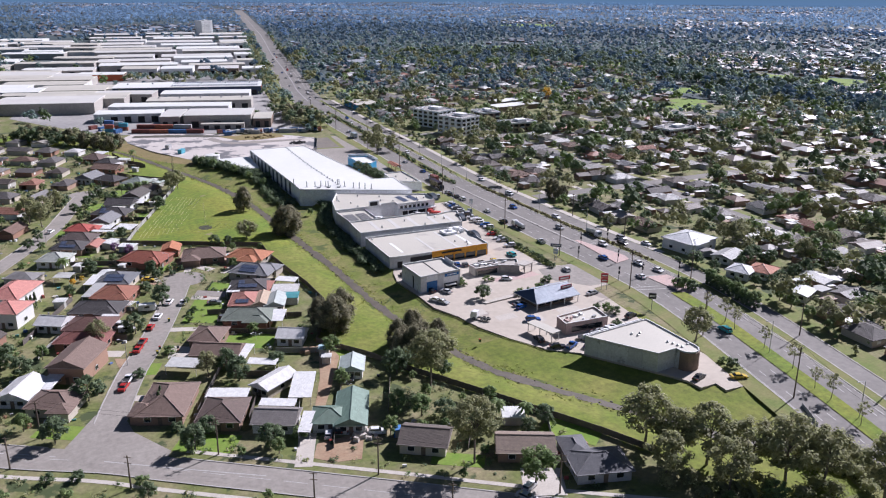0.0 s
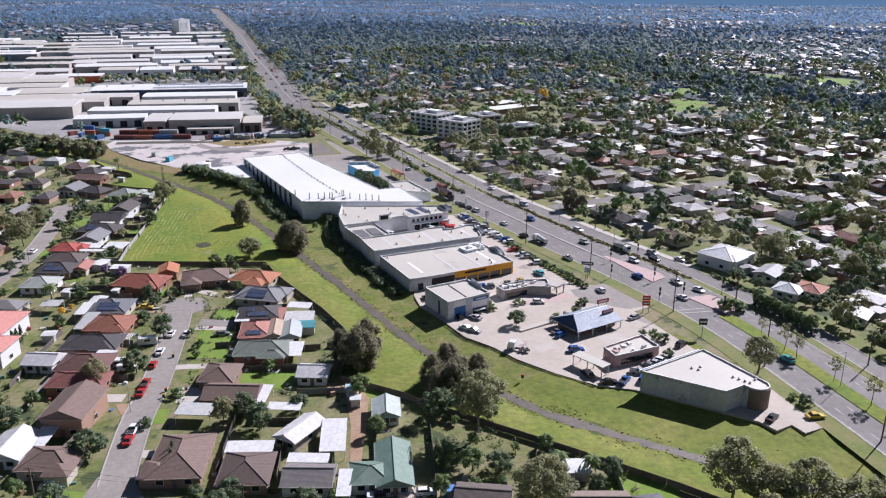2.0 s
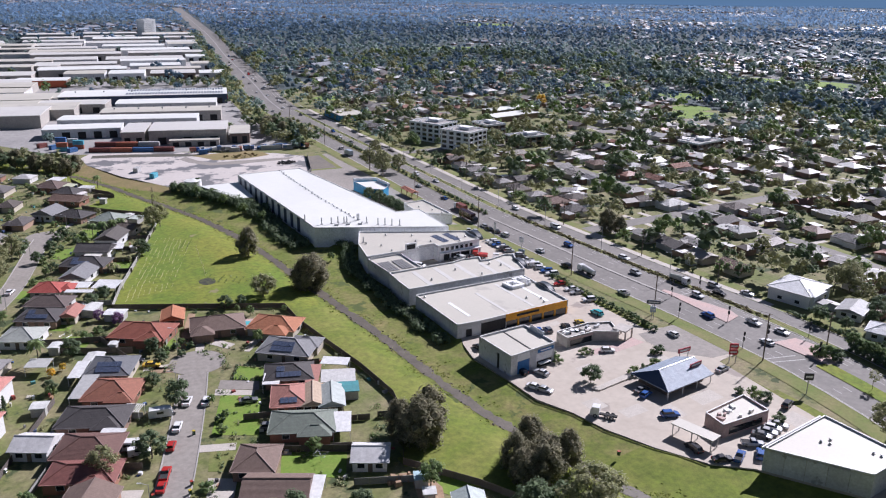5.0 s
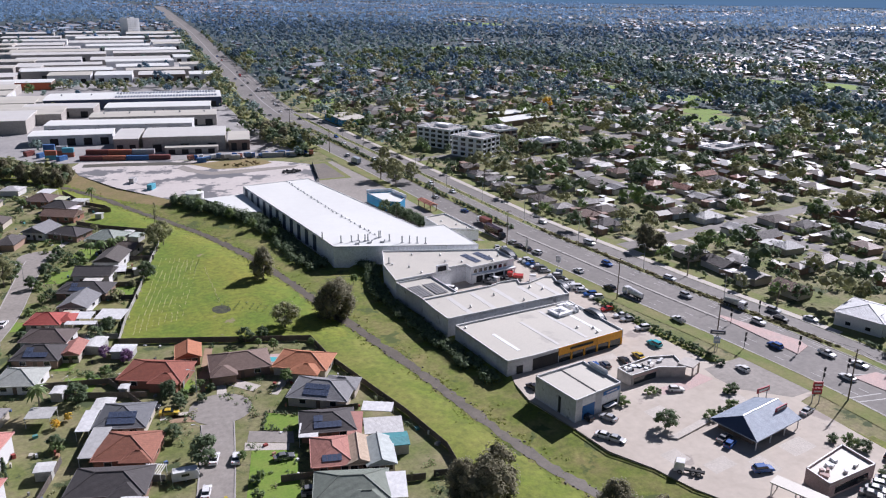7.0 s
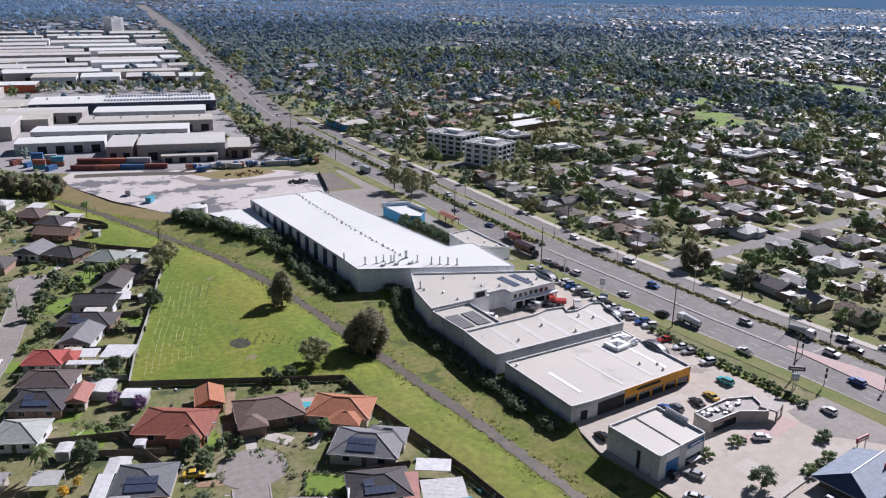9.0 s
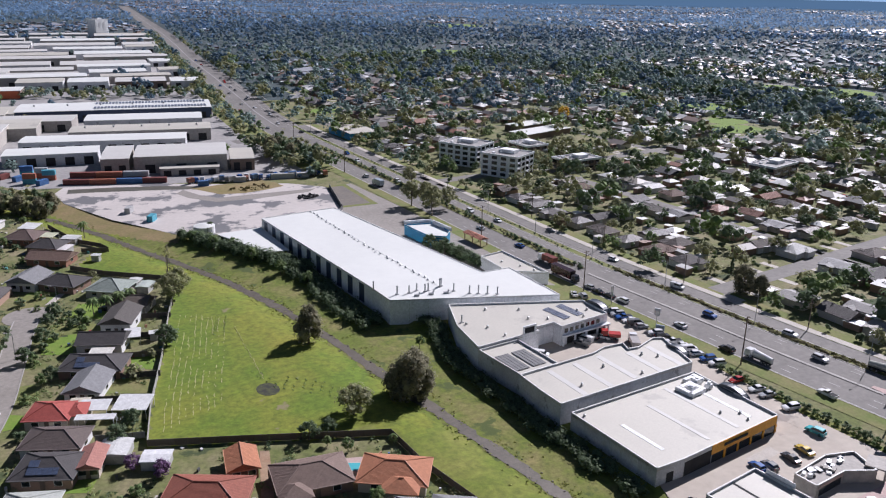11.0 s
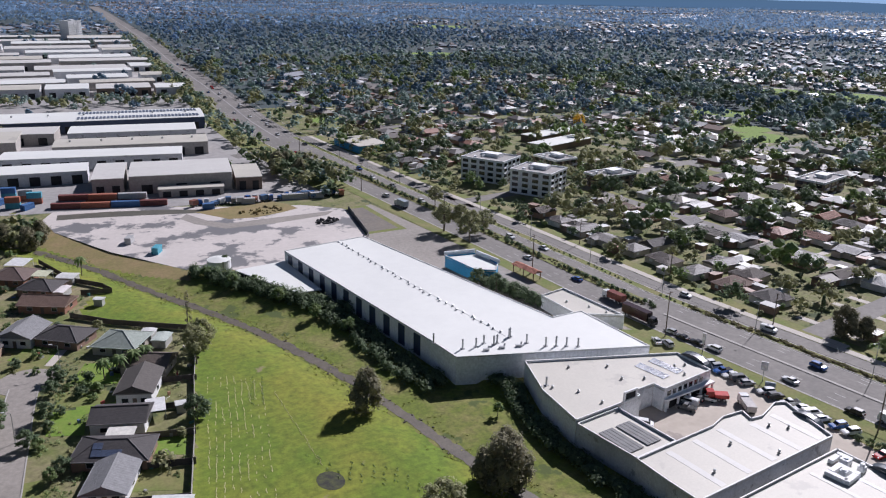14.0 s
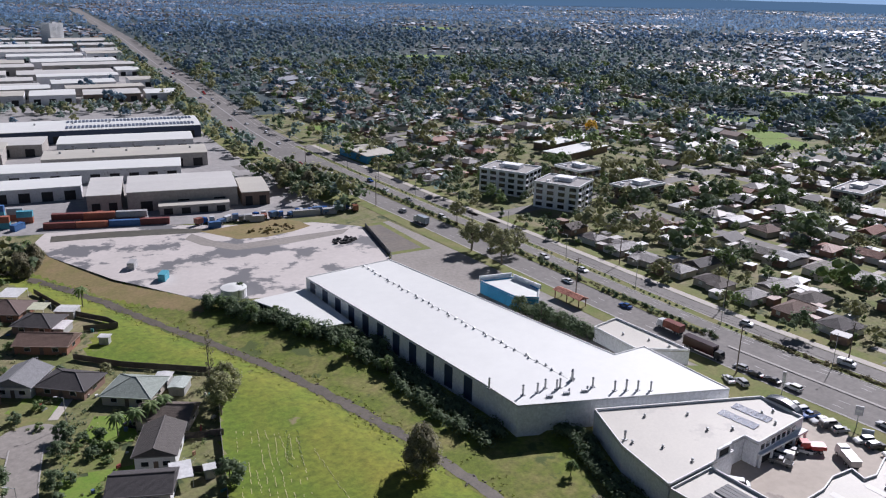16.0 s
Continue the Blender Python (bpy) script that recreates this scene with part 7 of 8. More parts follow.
        if inside(x, y, INDUSTRY) or on_road(x, y, 14) or wood(x, y) or open_green(x, y) or (y < 1000 and x < 760 and rr < 900 and x > axis_x(y)) or x < -0.02 * rr:
            continue
        if not built(x, y) or rs_.random() < 0.15:
            continue
        big = rs_.random() < (0.06 if r_ > 1100 else 0.02)
        rows.append((x, y, 37 + 50 * round(noise.noise((x / 500, y / 500, 9)) * 2) + rs_.uniform(-8, 8), rs_.uniform(24, 45) if big else rs_.uniform(10, 15), rs_.uniform(12, 20) if big else rs_.uniform(7, 10)))
    r_ += step * 1.25
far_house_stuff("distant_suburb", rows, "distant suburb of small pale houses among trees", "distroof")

# yard trees, woods, distant trees
rng = np.random.default_rng(77)
HX = np.array([(a, b) for a, b, _ in HOUSES])


def blocked(x, y, m):
    if np.min(np.hypot(HX[:, 0] - x, HX[:, 1] - y)) < m:
        return True
    if math.hypot(x - 30.5, y - 286.5) < 11 or math.hypot(x - 3, y - 430) < 11:
        return True
    return on_road(x, y, 1.5) or inside(x, y, INDUSTRY) or inside(x, y, PAVED) or inside(x, y, PARK) or near_street(x, y, 5.2)


kinds = {k: ([], []) for k in ("leafgum", "leafdeep", "leafgreen", "leafmid", "leafdist", "leaffar")}


def tree_clumps(x, y, h, kind, n, wide=1.0):
    """A crown of overlapping clumps: one at the top, the others round it and lower."""
    r = h * rng.uniform(0.34, 0.50) * wide
    z0, a0 = rise(x, y), rng.uniform(0, 6.28)
    for i in range(n):
        a = a0 + i * 2.4 + rng.normal() * 0.3
        q = r * (rng.uniform(0.0, 0.25) if i == 0 else rng.uniform(0.35, 0.72))
        z = h * (0.74 if i == 0 else rng.uniform(0.34, 0.70))
        kinds[kind][0].append((x + q * math.cos(a), y + q * math.sin(a), z0 + z))
        s = r * rng.uniform(0.46, 0.68) * (1.1 if i == 0 else 1.0)
        kinds[kind][1].append((s, s * rng.uniform(0.85, 1.15), min(s * rng.uniform(0.72, 1.0), h * 0.3)))


def small_core(rng, cen, rad):
    return core_quads(rng, cen, rad, 0.40)


def flush(name, per, leaf, label, core=small_core):
    for k, (c, r) in kinds.items():
        if c:
            ob = new(name, quads_mesh(name, np.concatenate([leaf_quads(rng, np.array(c), np.array(r), per, leaf, 0.5)] + ([core(rng, np.array(c), np.array(r))] if core else [])), M[k]))
            tagged(ob, label, "trees", kind="stuff")
            c.clear(), r.clear()


roads_w = np.array([q for s in (BOTTOM, STREET, STREET2) for q in smooth_line(s)])
n_near = 0
for x in np.arange(-70, 470, 9.0):
    for y in np.arange(100, 640, 9.0):
        px, py = x + rng.uniform(-4, 4), y + rng.uniform(-4, 4)
        if not -0.16 < math.atan2(px + 8, py - 20) < 1.2 or math.hypot(px, py - 250) > 480 or blocked(px, py, 5.6) or rng.random() < 0.18 or any(math.hypot(px - a, py - b) < r for a, b, r in EXCL):
            continue
        west = px < 100
        if west and (blocked(px, py, 9.0) or (44 < px < 64 and 157 < py < 214) or np.min(np.hypot(roads_w[:, 0] - px, roads_w[:, 1] - py)) < 5.5 or rng.random() < 0.10):
            continue
        h = rng.choice([2.6, 3.6, 5, 6.5, 8.5, 11, 14], p=[0.10, 0.12, 0.18, 0.2, 0.2, 0.13, 0.07])
        if west:
            h = min(h, 2.6 if rng.random() < 0.75 else 4.2)
        if n_near < 150 and (west or math.hypot(px - 60, py - 260) < 230):
            plant("shrub" if h < 3.2 else ("round" if rng.random() < 0.5 else "light"), px, py, h / (2.0 if h < 3.2 else 6.5))
            n_near += 1
        elif math.hypot(px - 60, py - 170) < 150:
            if rng.random() < 0.45:
                continue
            plant("gum" if h > 7 else "light", px, py, h / 14 if h > 7 else h / 7)
        else:
            if rng.random() < 0.3 + 0.5 * noise.noise((px / 55, py / 55, 8)):
                continue
            tree_clumps(px, py, h, ["leafgum", "leafgum", "leafdeep", "leafdeep", "leafgreen"][rng.integers(5)], 5 if h < 7 else 8, 1.25)
for x in np.arange(200, 470, 8.0):
    for y in np.arange(120, 640, 8.0):
        px, py = x + rng.uniform(-3, 3), y + rng.uniform(-3, 3)
        if rng.random() < 0.5 or math.hypot(px, py - 250) > 480 or blocked(px, py, 5.0) or any(math.hypot(px - a, py - b) < r for a, b, r in EXCL) or open_green(px, py):
            continue
        tree_clumps(px, py, rng.uniform(1.6, 3.4), ["leafgum", "leafdeep", "leafgreen"][rng.integers(3)], 2)
# tall trees beyond the service road to the south
for _ in range(150):
    px, py = rng.uniform(222, 330), rng.uniform(130, 235)
    if not blocked(px, py, 8.5) and (px > 238 or py < 190) and not any(math.hypot(px - a, py - b) < r for a, b, r in EXCL):
        tree_clumps(px, py, rng.uniform(7, 14), ["leafgum", "leafdeep", "leafgreen"][rng.integers(3)], 6)
# trees among the apartment blocks and the school
BLOCKS = ((247, 549, 12), (248, 513, 12), (293, 506, 13), (285, 540, 11), (382, 442, 14), (343, 596, 26), (360, 617, 24), (228, 656, 17), (221.5, 241.5, 11))
for _ in range(420):
    a, b, r = EXCL[rng.integers(6)]
    px, py = a + rng.uniform(-1, 1) * r, b + rng.uniform(-1, 1) * r
    if blocked(px, py, 5) or any(abs(px - p) < q + 1.5 and abs(py - s) < q + 1.5 for p, s, q in BLOCKS):
        continue
    tree_clumps(px, py, rng.choice([2.5, 4, 6, 8, 11]), ["leafgum", "leafdeep", "leafgreen"][rng.integers(3)], 5)
# shrubs and loose clutter in the western yards
clut, sc_, sr_ = Geo(), {"leafgreen": [], "leafdeep": [], "leafgum": []}, {}
for _ in range(4600):
    px, py = rng.uniform(-40, 112), rng.uniform(120, 560)
    if not -0.16 < math.atan2(px + 8, py - 20) < 0.9 or inside(px, py, PARK) or inside(px, py, PAVED) or on_road(px, py, 2) or np.min(np.hypot(roads_w[:, 0] - px, roads_w[:, 1] - py)) < 7.5 or math.hypot(px, py - 180) < 17 or (44 < px < 64 and 157 < py < 214) or np.min(np.hypot(HX[:, 0] - px, HX[:, 1] - py)) < 6.5:
        continue
    if rng.random() < 0.42 and math.hypot(px - 30.5, py - 286.5) > 10 and math.hypot(px - 3, py - 430) > 10 and np.min(np.hypot(HX[:, 0] - px, HX[:, 1] - py)) < 11:
        clut.box(px, py, 0, rng.uniform(0.3, 1.3), rng.uniform(0.3, 1.0), rng.uniform(0.2, 1.0), rng.uniform(0, 90))
    else:
        k_ = list(sc_)[rng.integers(3)]
        for _ in range(rng.integers(1, 5)):
            s_ = rng.uniform(0.3, 1.0)
            sc_[k_].append((px + rng.normal() * 0.8, py + rng.normal() * 0.8, s_ * 0.6, s_))
solid("garden_clutter", clut, M["clutter"], "pots, boxes, benches and loose clutter in back yards", "clutter", "stuff")
for k_, l_ in sc_.items():
    c_ = np.array(l_)
    ob = new("garden_shrubs", quads_mesh("garden_shrubs", leaf_quads(rng, c_[:, :3], np.repeat(c_[:, 3:], 3, axis=1) * (1, 1, 0.8), 16, 0.36, 0.3), M[k_]))
    tagged(ob, "small garden shrubs and flower beds around the houses", "shrubs", kind="stuff")
flush("garden_trees", 25, 0.8, "mixed garden trees and shrubs between the houses")
r_ = 400.0
while r_ < 1150:
    for a in np.arange(WEDGE[0], WEDGE[1], 12.0 / r_):
        rr = r_ + rng.uniform(-5, 5)
        aa = a + rng.uniform(-4, 4) / r_
        x, y = math.sin(aa) * rr, math.cos(aa) * rr + 100
        if math.hypot(x, y - 250) < 480 and x < 470 and y < 640:
            continue
        w_ = y < 2100 and wood(x, y)
        if on_road(x, y, 2) or (open_green(x, y) and not rng.random() < 0.04) or (inside(x, y, PARK)):
            continue
        if inside(x, y, INDUSTRY) and (rng.random() < 0.90 or in_shed(x, y)):
            continue
        dens = 0.97 if w_ else (0.63 if built(x, y) else 0.90) + 0.45 * noise.noise((x / 120, y / 120, 1))
        if rng.random() > dens or (not w_ and near_street(x, y, 4)):
            continue
        h = rng.uniform(11, 18) if w_ else rng.choice([5, 7, 9, 11, 14])
        if w_:
            tree_clumps(x + rng.uniform(-5, 5), y + rng.uniform(-5, 5), h * 0.8, "leafdeep", 2)
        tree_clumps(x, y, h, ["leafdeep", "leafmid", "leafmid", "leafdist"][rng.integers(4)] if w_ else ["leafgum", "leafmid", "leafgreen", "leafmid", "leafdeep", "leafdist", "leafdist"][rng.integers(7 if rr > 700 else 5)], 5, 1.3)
    r_ += 12.0
for y in np.arange(560, 1650, 6.0):
    for o, p_ in ((-17, 0.5), (-21, 0.8), (-27, 0.8), (-32, 0.3), (17 if y > 730 else 25, 0.35)):
        if rng.random() < p_ * (0.45 + 0.9 * abs(noise.noise((y / 60, o, 3)))) and not (655 < y < 682):
            tree_clumps(axis_x(y) + o + rng.uniform(-3, 3), y + rng.uniform(-3, 3), rng.uniform(6, 12), ["leafgum", "leafmid", "leafdeep"][rng.integers(3)], 4)
for i in range(75):
    t = rng.random()
    tree_clumps(62 + 128 * t + rng.uniform(-5, 5), 940 - 58 * t + rng.uniform(-16, 14), rng.uniform(5, 11), ["leafgum", "leafdeep", "leafmid"][rng.integers(3)], 4)
for i in range(46):
    x, y = rng.uniform(148, 174), rng.uniform(578, 650)
    tree_clumps(x, y, rng.uniform(7, 13), ["leafgum", "leafdeep"][rng.integers(2)], 5)
for i in range(70):
    t = rng.random()
    x, y = 26 - 60 * t + rng.uniform(-7, 7), 552 + 48 * t + rng.uniform(-8, 8)
    tree_clumps(x, y, rng.uniform(6, 12), ["leafgum", "leafdeep"][rng.integers(2)], 5)
flush("suburb_trees", 8, 1.85, "trees and woodland strips among the suburbs")
dome = False
while r_ < 4300:
    if r_ > 1900 and not dome:
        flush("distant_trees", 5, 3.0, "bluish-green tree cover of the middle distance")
        dome = True
    step = 15 + (r_ - 1150) * 0.0038
    for a in np.arange(WEDGE[0], WEDGE[1], step / r_):
        rr = r_ + rng.uniform(-0.5, 0.5) * step
        aa = a + rng.uniform(-0.5, 0.5) * step / r_
        x, y = math.sin(aa) * rr, math.cos(aa) * rr + 100
        if on_road(x, y, 3) or open_green(x, y) or (inside(x, y, INDUSTRY) and (rng.random() < 0.70 or in_shed(x, y))):
            continue
        w_ = y < 2100 and wood(x, y)
        town_ = built(x, y) and not w_
        if rng.random() > (0.97 if w_ else 0.53 + 0.3 * noise.noise((x / 240, y / 240, 1)) if town_ else 0.93):
            continue
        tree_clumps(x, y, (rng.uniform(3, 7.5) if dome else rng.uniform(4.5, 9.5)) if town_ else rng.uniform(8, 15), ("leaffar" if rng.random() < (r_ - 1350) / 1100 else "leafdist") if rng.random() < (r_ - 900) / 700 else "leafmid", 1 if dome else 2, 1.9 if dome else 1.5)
    r_ += step
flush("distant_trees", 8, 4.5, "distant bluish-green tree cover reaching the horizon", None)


# ---- vehicles ----
def wheel_at(parent, x, y, r=0.33, w=0.22, full=True):
    t = part("wheel", WHEEL, None, parent, at=pose(x, y, r) @ Matrix.Diagonal((r / 0.33, w / 0.22, r / 0.33, 1)))
    if full:
        part("rim", RIM, None, t)


WHEEL = Geo().tube((0, -0.11, 0), (0, 0.11, 0), 0.33, 0.33, 12).mesh("wheel", M["tyre"])
RIM = Geo().tube((0, -0.125, 0), (0, 0.125, 0), 0.2, 0.2, 10).mesh("rim", M["chrome"])


def profile_body(pts, w, tuck=0.88):
    """A side profile (x, z) drawn across the width, narrowing upwards."""
    zt = max(z for _, z in pts)
    n = len(pts)
    vs = []
    for s in (-1, 1):
        vs += [(x, s * w / 2 * (1 - (1 - tuck) * max(0, z - 0.5) / max(0.01, zt - 0.5)), z) for x, z in pts]
    fs = [list(range(n))[::-1], list(range(n, 2 * n))] + [(i, (i + 1) % n, n + (i + 1) % n, n + i) for i in range(n)]
    return Geo().add(vs, fs)


def car_proto(name, L, W, body, cabin, roof, label, wb, r=0.33, bed=None, cargo=None, full=True):
    c = thing(name, pose(0, 0, -400), label, "car")
    part("body", profile_body(body, W, 0.94), M["paint_car"], c)
    part("glasshouse", profile_body(cabin, W * 0.92, 0.80), M["glass"], c, "dark tinted windows")
    part("roof_panel", profile_body(roof, W * 0.76, 0.98), M["paint_car"], c)
    if bed:
        part("tray", bed, M["dark"], c, "open load tray")
    if cargo:
        part("cargo_box", cargo, M["paint_car"], c)
    for s in (-1, 1):
        for x in (-wb / 2, wb / 2):
            wheel_at(c, x, s * (W / 2 - 0.12), r, full=False)
        if not full:
            continue
        part("headlight", Geo().box(L / 2 - 0.08, s * W * 0.34, 0.62, 0.2, 0.36, 0.14), M["lamp"], c)
        part("tail_light", Geo().box(-L / 2 + 0.06, s * W * 0.36, 0.75, 0.14, 0.26, 0.18), M["tint"], c, "", (0.4, 0.02, 0.02))
    return c


CARS = dict(
    sedan=car_proto("sedan", 4.7, 1.8, [(-2.35, 0.3), (2.35, 0.3), (2.33, 0.62), (1.9, 0.78), (1.0, 0.92), (-1.6, 0.95), (-2.3, 0.9)], [(-1.75, 0.9), (1.05, 0.9), (0.3, 1.38), (-1.05, 1.38)],
                    [(-1.1, 1.36), (0.35, 1.36), (0.2, 1.45), (-0.95, 1.45)], "parked sedan car with dark windows", 2.7),
    hatch=car_proto("hatchback", 4.1, 1.75, [(-2.05, 0.3), (2.05, 0.3), (2.03, 0.65), (1.6, 0.85), (0.9, 0.98), (-2.0, 1.0)], [(-1.95, 0.95), (0.95, 0.95), (0.25, 1.42), (-1.5, 1.42)],
                    [(-1.6, 1.4), (0.35, 1.4), (0.2, 1.5), (-1.5, 1.5)], "small hatchback car with dark windows", 2.5),
    suv=car_proto("suv", 4.7, 1.9, [(-2.35, 0.4), (2.35, 0.4), (2.33, 0.8), (2.0, 1.0), (1.1, 1.1), (-2.3, 1.12)], [(-2.2, 1.08), (1.1, 1.08), (0.45, 1.62), (-1.9, 1.62)],
                  [(-1.95, 1.6), (0.5, 1.6), (0.35, 1.72), (-1.85, 1.72)], "large four-wheel-drive car with dark windows", 2.75, 0.38),
    ute=car_proto("ute", 5.2, 1.85, [(-2.6, 0.45), (2.6, 0.45), (2.58, 0.85), (2.2, 1.02), (1.3, 1.1), (-2.6, 1.1)], [(-0.6, 1.05), (1.25, 1.05), (0.6, 1.62), (-0.4, 1.62)],
                  [(-0.45, 1.6), (0.65, 1.6), (0.5, 1.72), (-0.4, 1.72)], "utility pickup with an open tray", 3.1, 0.38, bed=Geo().box(-1.62, 0, 1.0, 1.75, 1.6, 0.14)),
    van=car_proto("van", 5.0, 1.9, [(-2.5, 0.4), (2.5, 0.4), (2.48, 0.95), (2.1, 1.15), (1.7, 1.2), (-2.5, 1.2)], [(-1.2, 1.15), (1.75, 1.15), (1.2, 1.8), (-1.1, 1.8)],
                  [(-2.3, 1.78), (1.25, 1.78), (1.1, 1.95), (-2.3, 1.95)], "boxy delivery van", 3.0, 0.36, cargo=Geo().box(-1.75, 0, 1.1, 1.5, 1.78, 0.78)),
)
FAR_CARS = dict(
    sedan=car_proto("sedan", 4.7, 1.8, [(-2.35, 0.3), (2.35, 0.3), (2.33, 0.62), (1.9, 0.78), (1.0, 0.92), (-1.6, 0.95), (-2.3, 0.9)], [(-1.75, 0.9), (1.05, 0.9), (0.3, 1.38), (-1.05, 1.38)],
                    [(-1.1, 1.36), (0.35, 1.36), (0.2, 1.45), (-0.95, 1.45)], "sedan car with dark windows", 2.7, full=False),
    suv=car_proto("suv", 4.7, 1.9, [(-2.35, 0.4), (2.35, 0.4), (2.33, 0.8), (2.0, 1.0), (1.1, 1.1), (-2.3, 1.12)], [(-2.2, 1.08), (1.1, 1.08), (0.45, 1.62), (-1.9, 1.62)],
                  [(-1.95, 1.6), (0.5, 1.6), (0.35, 1.72), (-1.85, 1.72)], "four-wheel-drive car with dark windows", 2.75, 0.38, full=False),
)
SILVER, WHT, BLK, BLU, RD, TEAL, GRYC, YEL = (0.42, 0.43, 0.44), (0.74, 0.74, 0.74), (0.03, 0.03, 0.035), (0.03, 0.10, 0.32), (0.40, 0.03, 0.025), (0.05, 0.40, 0.45), (0.16, 0.165, 0.17), (0.6, 0.42, 0.06)
COL_WORD = {SILVER: "silver", WHT: "white", BLK: "black", BLU: "blue", RD: "red", TEAL: "turquoise", GRYC: "grey", YEL: "yellow"}
KIND_WORD = dict(sedan="sedan car", hatch="hatchback car", suv="four-wheel-drive car", ute="utility pickup", van="delivery van")


def car(x, y, ang, kind, col, where, z=0.075, group="parked cars", far=False):
    ob = copy_thing((FAR_CARS if far else CARS)[kind], pose(x, y, z, 0, 0, ang))
    for n_ in ("body", "roof_panel", "cargo_box"):
        paint(ob, n_, col)
    return tagged(ob, "%s %s %s" % (COL_WORD[col], KIND_WORD[kind], where), "car", group)


rc = random.Random(21)
LOT = "parked in the dealership forecourt"
for i, y in enumerate((340.5, 338, 335.3, 332.6, 330, 327.3, 321.5, 318.8, 314.6, 311.5, 308.5, 305.5, 301.5, 298.2)):
    car(161.2 - 0.08 * i, y, rc.choice((155, 160, -22)) + rc.uniform(-4, 4), ("suv", "suv", "ute", "sedan", "van", "hatch")[i % 6], (WHT, SILVER, BLU, WHT, GRYC, SILVER, WHT, BLK, WHT, WHT, WHT, WHT, BLU, WHT)[i], LOT)
for x, y, a, k, c in ((161, 358.5, 60, "sedan", WHT), (162.2, 355.4, 70, "suv", SILVER), (139, 328.9, 110, "van", WHT), (141.7, 329.3, 110, "suv", BLK), (144.5, 327.7, 120, "ute", WHT), (121, 327.8, -50, "van", WHT), (136.3, 327.5, 110, "ute", GRYC),
                      (156.7, 288.8, 170, "sedan", RD), (157, 282.8, 165, "sedan", WHT), (156.8, 279.4, 165, "sedan", SILVER), (156, 272, 165, "suv", WHT), (151, 261.8, 95, "suv", TEAL)):
    car(x, y, a, k, c, "parked on the pale concrete")
for x, y, a, k, c in ((106.2, 239, 100, "hatch", BLK), (110.8, 236.2, 110, "sedan", SILVER), (104.5, 230.2, -60, "sedan", WHT), (105.8, 227.8, -60, "sedan", SILVER), (126.4, 259.6, 80, "hatch", BLU), (129.2, 258.4, 80, "hatch", GRYC),
                      (135.8, 257.8, 80, "sedan", BLK), (141.4, 258.2, 80, "sedan", YEL), (136, 238.6, -30, "hatch", WHT), (128.2, 215.8, 10, "sedan", GRYC), (127.5, 213.5, 20, "hatch", BLU), (104, 257.7, 90, "hatch", BLK), (125.6, 202.8, -20, "suv", BLU)):
    car(x, y, a, k, c, "parked beside the shops")
for x, y, a, k, c in ((156.2, 214.5, 10, "sedan", SILVER), (155.7, 192.6, 20, "suv", BLK), (138, 185.5, -60, "sedan", GRYC), (140.5, 186, -60, "sedan", SILVER), (143, 186.5, -60, "hatch", WHT), (145.5, 187, -60, "sedan", SILVER), (133, 184, -35, "ute", SILVER),
                      (131, 180, 40, "suv", BLU), (134, 181, 40, "hatch", BLK), (126, 181.5, 30, "ute", BLU), (122, 182.8, -20, "sedan", BLK), (146.4, 150.4, 20, "sedan", BLK), (156.6, 146.3, -20, "sedan", YEL), (150.8, 166, 70, "van", WHT), (119.5, 189, 85, "suv", BLK)):
    car(x, y, a, k, c, "parked behind the corner store")
ON = "driving on the highway"
for x, y, s, k, c in ((171, 345.8, 1, "suv", WHT), (170.3, 351.4, 1, "sedan", BLK), (169.6, 356.2, 1, "sedan", BLK), (170, 361, 1, "hatch", SILVER), (178, 437, 1, "sedan", WHT), (177.5, 409.6, 1, "sedan", BLU), (172, 321.9, 1, "sedan", WHT), (170.2, 302.9, 1, "suv", BLK),
                      (170.4, 271.4, 1, "ute", WHT), (181.4, 243.8, 1, "suv", BLU), (186.2, 322.5, -1, "suv", BLU), (188, 285, -1, "suv", SILVER), (175.6, 171.9, 1, "suv", TEAL), (191.5, 258, -1, "suv", WHT), (190, 233, -1, "ute", WHT), (192, 224, -1, "sedan", WHT),
                      (181.9, 221, 1, "sedan", WHT), (161, 238.3, 1, "hatch", WHT)):
    car(x, y, 90 * s + rc.uniform(-3, 3), k, c, ON, 0.065, "cars on the highway")
for x, y, k, c in ((195.5, 299.9, "suv", WHT), (198.2, 378.3, "hatch", WHT), (196.8, 345.4, "van", WHT), (199.5, 256, "suv", BLK), (203.6, 262, "suv", SILVER), (208.4, 251.7, "sedan", WHT)):
    car(x, y, -80, k, c, "on the service road", 0.06)
for i in range(38):
    y = 440 + i * 20 + rc.uniform(-7, 7)
    o = rc.choice((-9.8, -6.8, -3.2, 3, 5.8, 8.6))
    if y > 640 and abs(o) < 3.1:
        o *= 1.6
    car(axis_x(y) + o, y, 86 if o < 0 else -94, rc.choice(list(FAR_CARS)), rc.choice((WHT, WHT, SILVER, BLK, GRYC, RD, BLU)), ON, 0.065, "cars on the highway", True)
for x, y, a, k, c in ((15.2, 245.6, 68, "hatch", RD), (11.8, 234.8, 68, "ute", RD), (10.2, 230.6, 68, "sedan", RD), (18.2, 253.4, 68, "sedan", WHT), (23, 264.7, 66, "sedan", WHT), (27.2, 262.6, 68, "sedan", WHT), (15.6, 261, -15, "sedan", SILVER), (41.6, 304.6, 40, "sedan", WHT),
